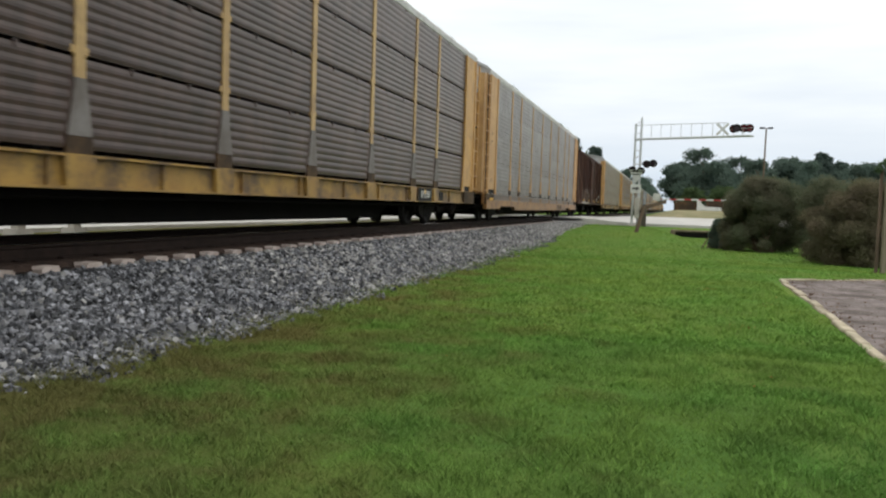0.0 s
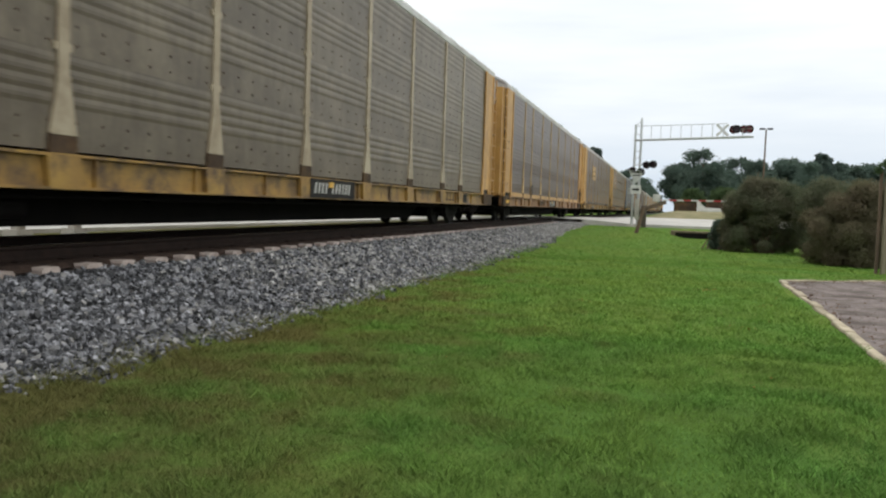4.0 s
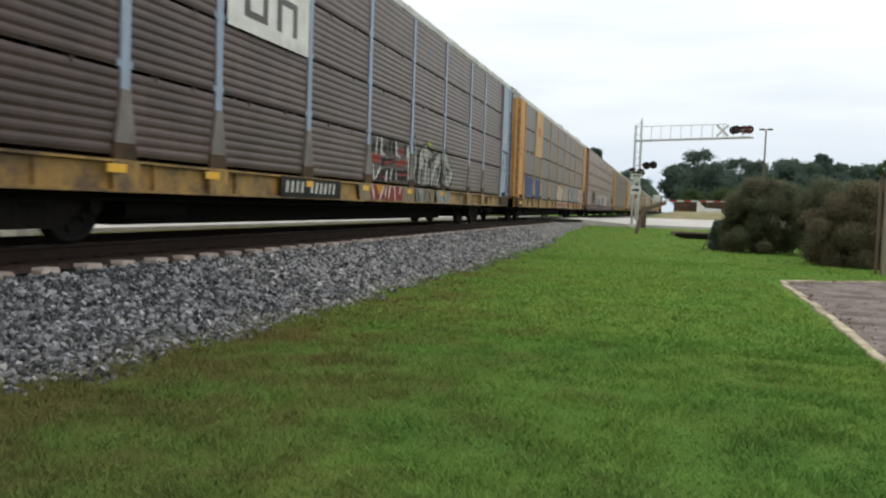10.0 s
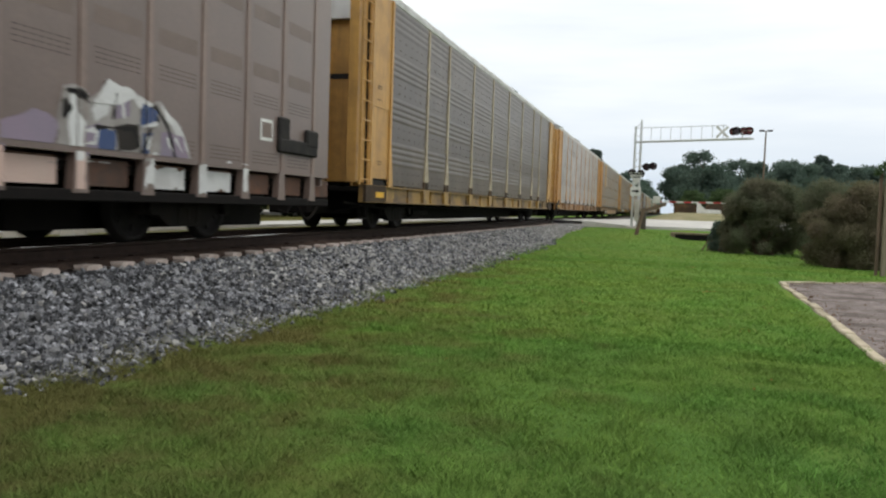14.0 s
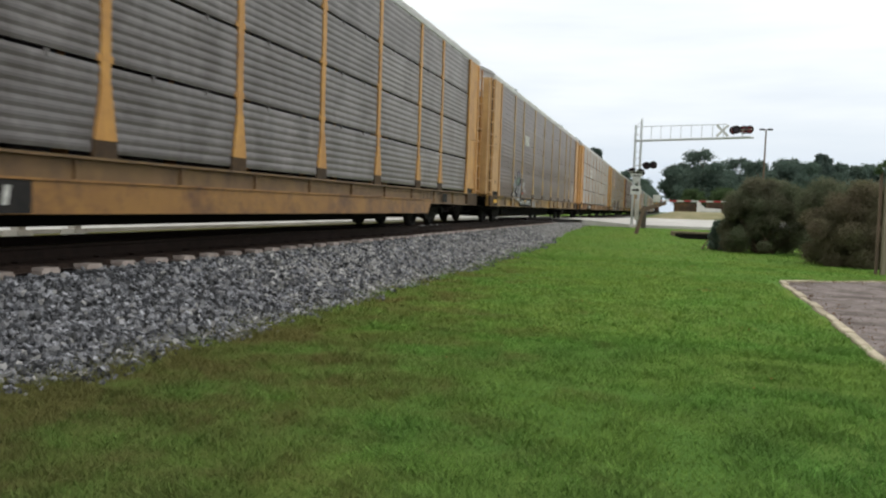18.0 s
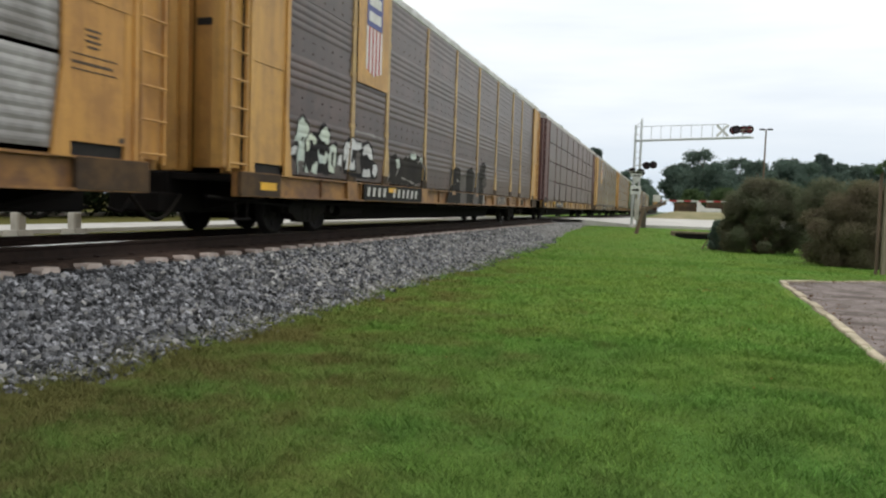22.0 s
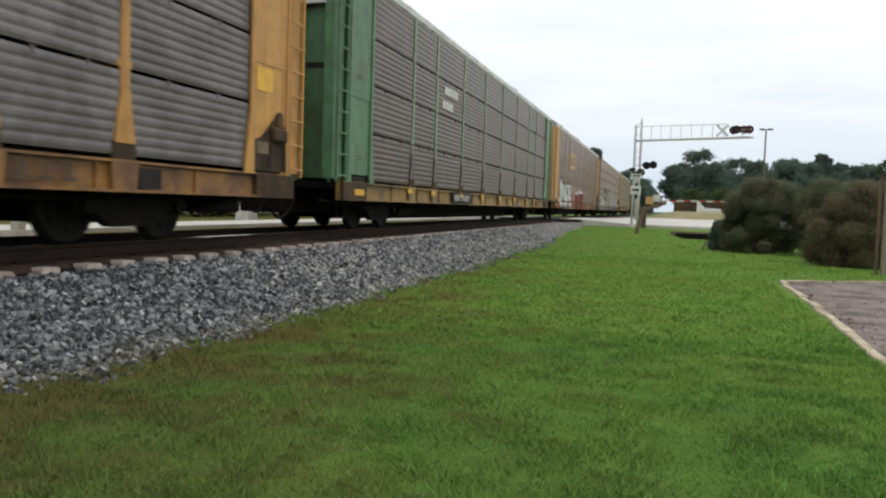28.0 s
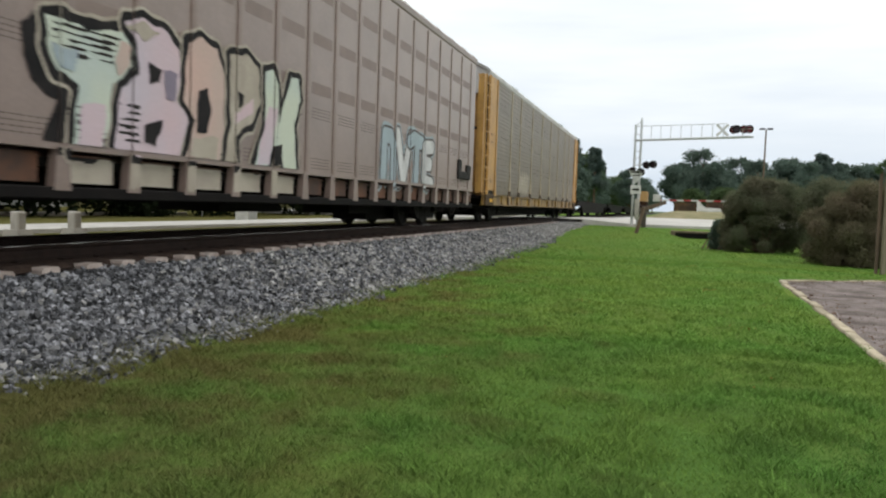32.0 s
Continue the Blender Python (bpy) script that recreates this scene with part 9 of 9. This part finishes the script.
def shrub(name, label, x, y, w, d, h, count, size, seed, leaf):
    """A rounded, uneven shrub: stems and very many small leaves."""
    rng = np.random.default_rng(seed)
    b = tagged(new(name), label, "bush")
    y = y * LONG - 0.02 * x
    z0 = ground_z(x, y)
    cs, rs, s = [], [], Shape()
    for i in range(90):
        a = rng.uniform(0, 2 * math.pi)
        k = rng.random() ** 0.4
        zz = rng.uniform(0.08, 0.86)
        full = math.sqrt(max(0.04, 1 - (max(0, zz - 0.25) / 0.68) ** 2)) * (0.86 + 0.14 * min(1, zz / 0.25))
        c = np.array([x + math.cos(a) * k * full * (w / 2 - 0.35), y + math.sin(a) * k * full * (d / 2 - 0.35), z0 + zz * h])
        cs.append(c)
        rs.append(rng.uniform(0.26, 0.50) * min(w, h) / 3)
        if i % 2 == 0:
            s.tube((x + rng.normal(0, 0.25), y + rng.normal(0, 0.25), z0 - 0.1), tuple(c), 0.035, 5, 0.01)
    part("stem", s, M["wood"], b, "thin brown stems")
    vs, fs = leaves(rng, cs, rs, count, size, 0.95)
    vs[:, 2] = np.maximum(vs[:, 2], z0 + 0.02)
    bulk("foliage", vs, fs, M[leaf], b)
    return b


shrub("bush", "large rounded bush with brownish green leaves on the lawn", 3.55, 31.5, 3.8, 3.2, 3.0, 130000, 0.031, 21, "leaf_bush_green")
shrub("bush", "large rounded bush with brown-tinged leaves behind the parking lot", 5.70, 25.4, 4.4, 3.0, 2.70, 170000, 0.028, 22, "leaf_bush")
shrub("bush", "green bush beside the brownish bushes", 5.6, 30.5, 3.0, 2.4, 3.0, 50000, 0.034, 23, "leaf_bush_green")
shrub("bush", "low dark bush at the foot of a larger one", 2.0, 32.6, 1.4, 1.4, 1.3, 14000, 0.04, 24, "leaf_oak")
shrub("bush", "brownish bush at the parking lot's edge", 9.2, 26.8, 3.6, 3.0, 2.8, 36000, 0.045, 25, "leaf_bush")
# dark hedge behind the far road
hedge = tagged(new("hedge"), "long dark hedge and undergrowth behind the far road", "hedge", kind="stuff")
rng = np.random.default_rng(31)
hc = [(-22.3 + rng.normal(0, 0.7), 8 + 0.67 * i + rng.normal(0, 0.5), 0.8 + rng.uniform(0.3, 2.6)) for i in range(150)] + [(-36 + rng.normal(0, 1.0), -40 + 1.3 * i, 0.8 + rng.uniform(0.5, 3.5)) for i in range(70)]
vs, fs = leaves(rng, hc, [rng.uniform(1.0, 1.7) for _ in hc], 110000, 0.16)
vs[:, 2] = np.maximum(vs[:, 2], 0.5)
bulk("foliage", vs, fs, M["leaf_hedge"], hedge)
# vine on the fence post
vine = tagged(new("vine"), "light green vine on top of a wooden post", "vine")
vs, fs = leaves(rng, [(5.3, 22.84, 2.85), (5.15, 22.84, 2.7), (5.4, 22.84, 2.6)], [0.16, 0.12, 0.1], 260, 0.04)
bulk("foliage", vs, fs, M["leaf_light"], vine)


# ---- grass: blades on the near lawn ----
def blades(count, seed, y0, y1, tall, wide, far=2.14, ease=0.0):
    rng = np.random.default_rng(seed)
    y = y0 + (y1 - y0) * rng.random(count) ** 1.35
    x = -4.9 + (np.where(y < 18.7, 2.16, far) + 4.9) * rng.random(count)
    edge = np.array([shoulder(v) for v in np.linspace(y0, y1, 200)])
    keep = (x > np.interp(y, np.linspace(y0, y1, 200), edge) - 0.22 * rng.random(count) ** 2) & ((x < 2.08 + 0.012 * y + 0.08 * rng.random(count) ** 3) | (y > 18.8 + 0.68 * (x - 2.43)))
    if ease:    # the turf thickens gradually
        keep &= rng.random(count) < np.clip((y - y0) / ease, 0.0, 1.0)
    x, y = x[keep], y[keep]
    n = len(x)
    z = np.array([ground_z(a, b) for a, b in zip(x, y)])
    a = rng.uniform(0, 2 * math.pi, n)
    clump = np.array([noise.noise((a * 2.6, b * 2.6, 5.0)) + 0.6 * noise.noise((a * 9, b * 9, 2.0)) for a, b in zip(x, y)])
    h = tall * rng.uniform(0.5, 1.4, n) * np.clip(1 + 1.5 * clump, 0.5, 2.8)
    w = wide * rng.uniform(0.7, 1.3, n)
    tip = np.stack([x + h * rng.normal(0, 0.85, n), y + h * rng.normal(0, 0.85, n), z + h], 1)
    base = np.stack([x, y, z - 0.005], 1)
    side = np.stack([np.cos(a) * w, np.sin(a) * w, np.zeros(n)], 1)
    return np.stack([base - side, base + side, tip], 1).reshape(-1, 3), np.arange(n * 3).reshape(-1, 3)


M["blade"] = mat("grass_blades", (0.148, 0.292, 0.052), (0.190, 0.298, 0.055), 0.6, 0.7, island=0.34, spec=0.12, fine=9, lo=0.40, hi=0.60, dirt=(0.105, 0.175, 0.036), dirt_amt=0.5, dry=(0.172, 0.132, 0.045), near_shade=(0.71, 0.77, 0.85))
sets = [blades(110000, 40, -6.0, 3.0, 0.034, 0.0045), blades(390000, 41, 0.8, 9.5, 0.034, 0.0034, 2.14, 2.6), blades(140000, 42, 8.5, 24.5, 0.036, 0.007, 7.5), blades(60000, 43, 22.5, 47.6, 0.024, 0.014, 7.5)]


def edge_tufts(count, seed):
    """Longer, thinner blades that lean over the foot of the ballast, and sparse stalks on the near turf."""
    rng = np.random.default_rng(seed)
    y = 3.0 + 27 * rng.random(count) ** 1.5
    on_edge = rng.random(count) < 0.7
    x = np.where(on_edge, np.array([shoulder(v) for v in y]) + rng.normal(0.10, 0.16, count), rng.uniform(-4.2, -0.5, count))
    z = np.array([max(ground_z(a, b), ballast_z(a, b) if a < shoulder(b) else -1) for a, b in zip(x, y)])
    h = rng.uniform(0.05, 0.13, count) * np.where(on_edge, 1.0, 0.75)
    a = rng.uniform(0, 2 * math.pi, count)
    side = np.stack([np.cos(a), np.sin(a), np.zeros(count)], 1) * 0.0028
    base = np.stack([x, y, z - 0.01], 1)
    tip = base + np.stack([h * rng.normal(0, 0.45, count), h * rng.normal(0, 0.45, count), h], 1)
    return np.stack([base - side, base + side, tip], 1).reshape(-1, 3), np.arange(count * 3).reshape(-1, 3)


sets.append(edge_tufts(16000, 44))
gv, gf, n = [], [], 0
for v1, f1 in sets:
    gv.append(v1)
    gf.append(f1 + n)
    n += len(v1)
grass = tagged(raw("grass", np.vstack(gv).tolist(), np.vstack(gf).tolist(), M["blade"]), "short green grass blades of the lawn with brown tufts", "grass", kind="stuff")


# ---- litter: dead leaves and grit on the parking lot, a few clumps on the lawn ----
M["dead_leaf"] = leaf_mat("dead_brown_leaves", (0.16, 0.09, 0.045), (0.09, 0.05, 0.03), 6.0, 0.5)
rng = np.random.default_rng(60)


def scatter(name, label, spots, size, material, lift=0.02):
    c = np.array(spots)
    n = len(c)
    a = rng.uniform(0, 2 * math.pi, n)
    s = size * rng.uniform(0.5, 1.5, n)
    u = np.stack([np.cos(a) * s, np.sin(a) * s, rng.normal(0, 0.25, n) * s], 1)
    w = np.stack([-np.sin(a) * s * 0.6, np.cos(a) * s * 0.6, rng.normal(0, 0.4, n) * s], 1)
    c[:, 2] += lift
    vs = np.stack([c - u, c - w, c + u, c + w], 1).reshape(-1, 3)
    tagged(raw(name, vs.tolist(), np.arange(4 * n).reshape(-1, 4).tolist(), material), label, "litter", kind="stuff")


lot = []
for i in range(600):
    y = 5 + 13.5 * rng.random()
    x = 2.30 + 0.012 * (y - 8.5) + (0.5 * rng.random() ** 2 if i % 3 else 4.5 * rng.random() ** 1.3)
    if y < 18.6 + 0.68 * (x - 2.43):
        lot.append((x, y, 0.012))
for i in range(220):
    x = 2.5 + 2.4 * rng.random()
    lot.append((x, 18.6 + 0.68 * (x - 2.43) - 0.7 * rng.random() ** 2, 0.012))
scatter("leaf_litter", "dead brown leaves and twigs on the parking lot", lot, 0.015, M["dead_leaf"])
lawn_bits = []
for x, y, k in ((0.67, 15.06, 40), (0.59, 21.57, 36), (0.97, 10.32, 12), (-0.3, 17.4, 20), (1.5, 13.0, 12), (-1.2, 12.2, 14)):
    for i in range(k):
        a, b = x + rng.normal(0, 0.09), y + rng.normal(0, 0.07)
        lawn_bits.append((a, b, ground_z(a, b) + 0.02 + 0.04 * rng.random()))
for i in range(50):
    y = 6.5 + 18 * rng.random() ** 1.4
    x = rng.uniform(-3.9, 2.0)
    lawn_bits.append((x, y, ground_z(x, y) + 0.025))
M["lawn_leaf"] = leaf_mat("orange_brown_leaves", (0.30, 0.16, 0.05), (0.20, 0.10, 0.04), 6.0, 0.4)
scatter("dead_leaves", "orange-brown dead leaves lying on the lawn", lawn_bits, 0.014, M["lawn_leaf"])


def lot_spots(n):
    out = []
    while len(out) < n:
        y, x = 4 + 15 * rng.random(), 2.32 + 4.0 * rng.random() ** 1.4
        if y < 18.5 + 0.68 * (x - 2.43):
            out.append((x, y, 0.012))
    return out


scatter("dark_grit", "dark grit and bark crumbs on the parking lot", lot_spots(1400), 0.008, M["wood"], 0.008)
scatter("pale_grit", "pale grit on the parking lot", lot_spots(900), 0.009, M["pale_stone"], 0.008)


def motions():
    """The train rolls towards the camera; its wheels turn."""
    for car, front in WAGONS:
        walk(car, [(t, pose(TRACK_X, front - speed_way(t), RAIL_Z)) for t in (0, 4, 8, 12, 16, 20, 24, 28, 32)])
    lead = {}
    for k, w in TRUCK_PARTS:
        if k not in lead:
            here = w.matrix_basis.translation.copy()
            step = 1 / 30
            walk(w, [(i * step, Matrix.Translation(here) @ Matrix.Rotation(speed_way(i * step) / 0.45, 4, "X")) for i in range(961)])
            lead[k] = w
        else:
            w.rotation_mode = "QUATERNION"
            keys = w.animation_data_create()
            keys.action = lead[k].animation_data.action
            keys.action_slot = lead[k].animation_data.action_slot


motions()
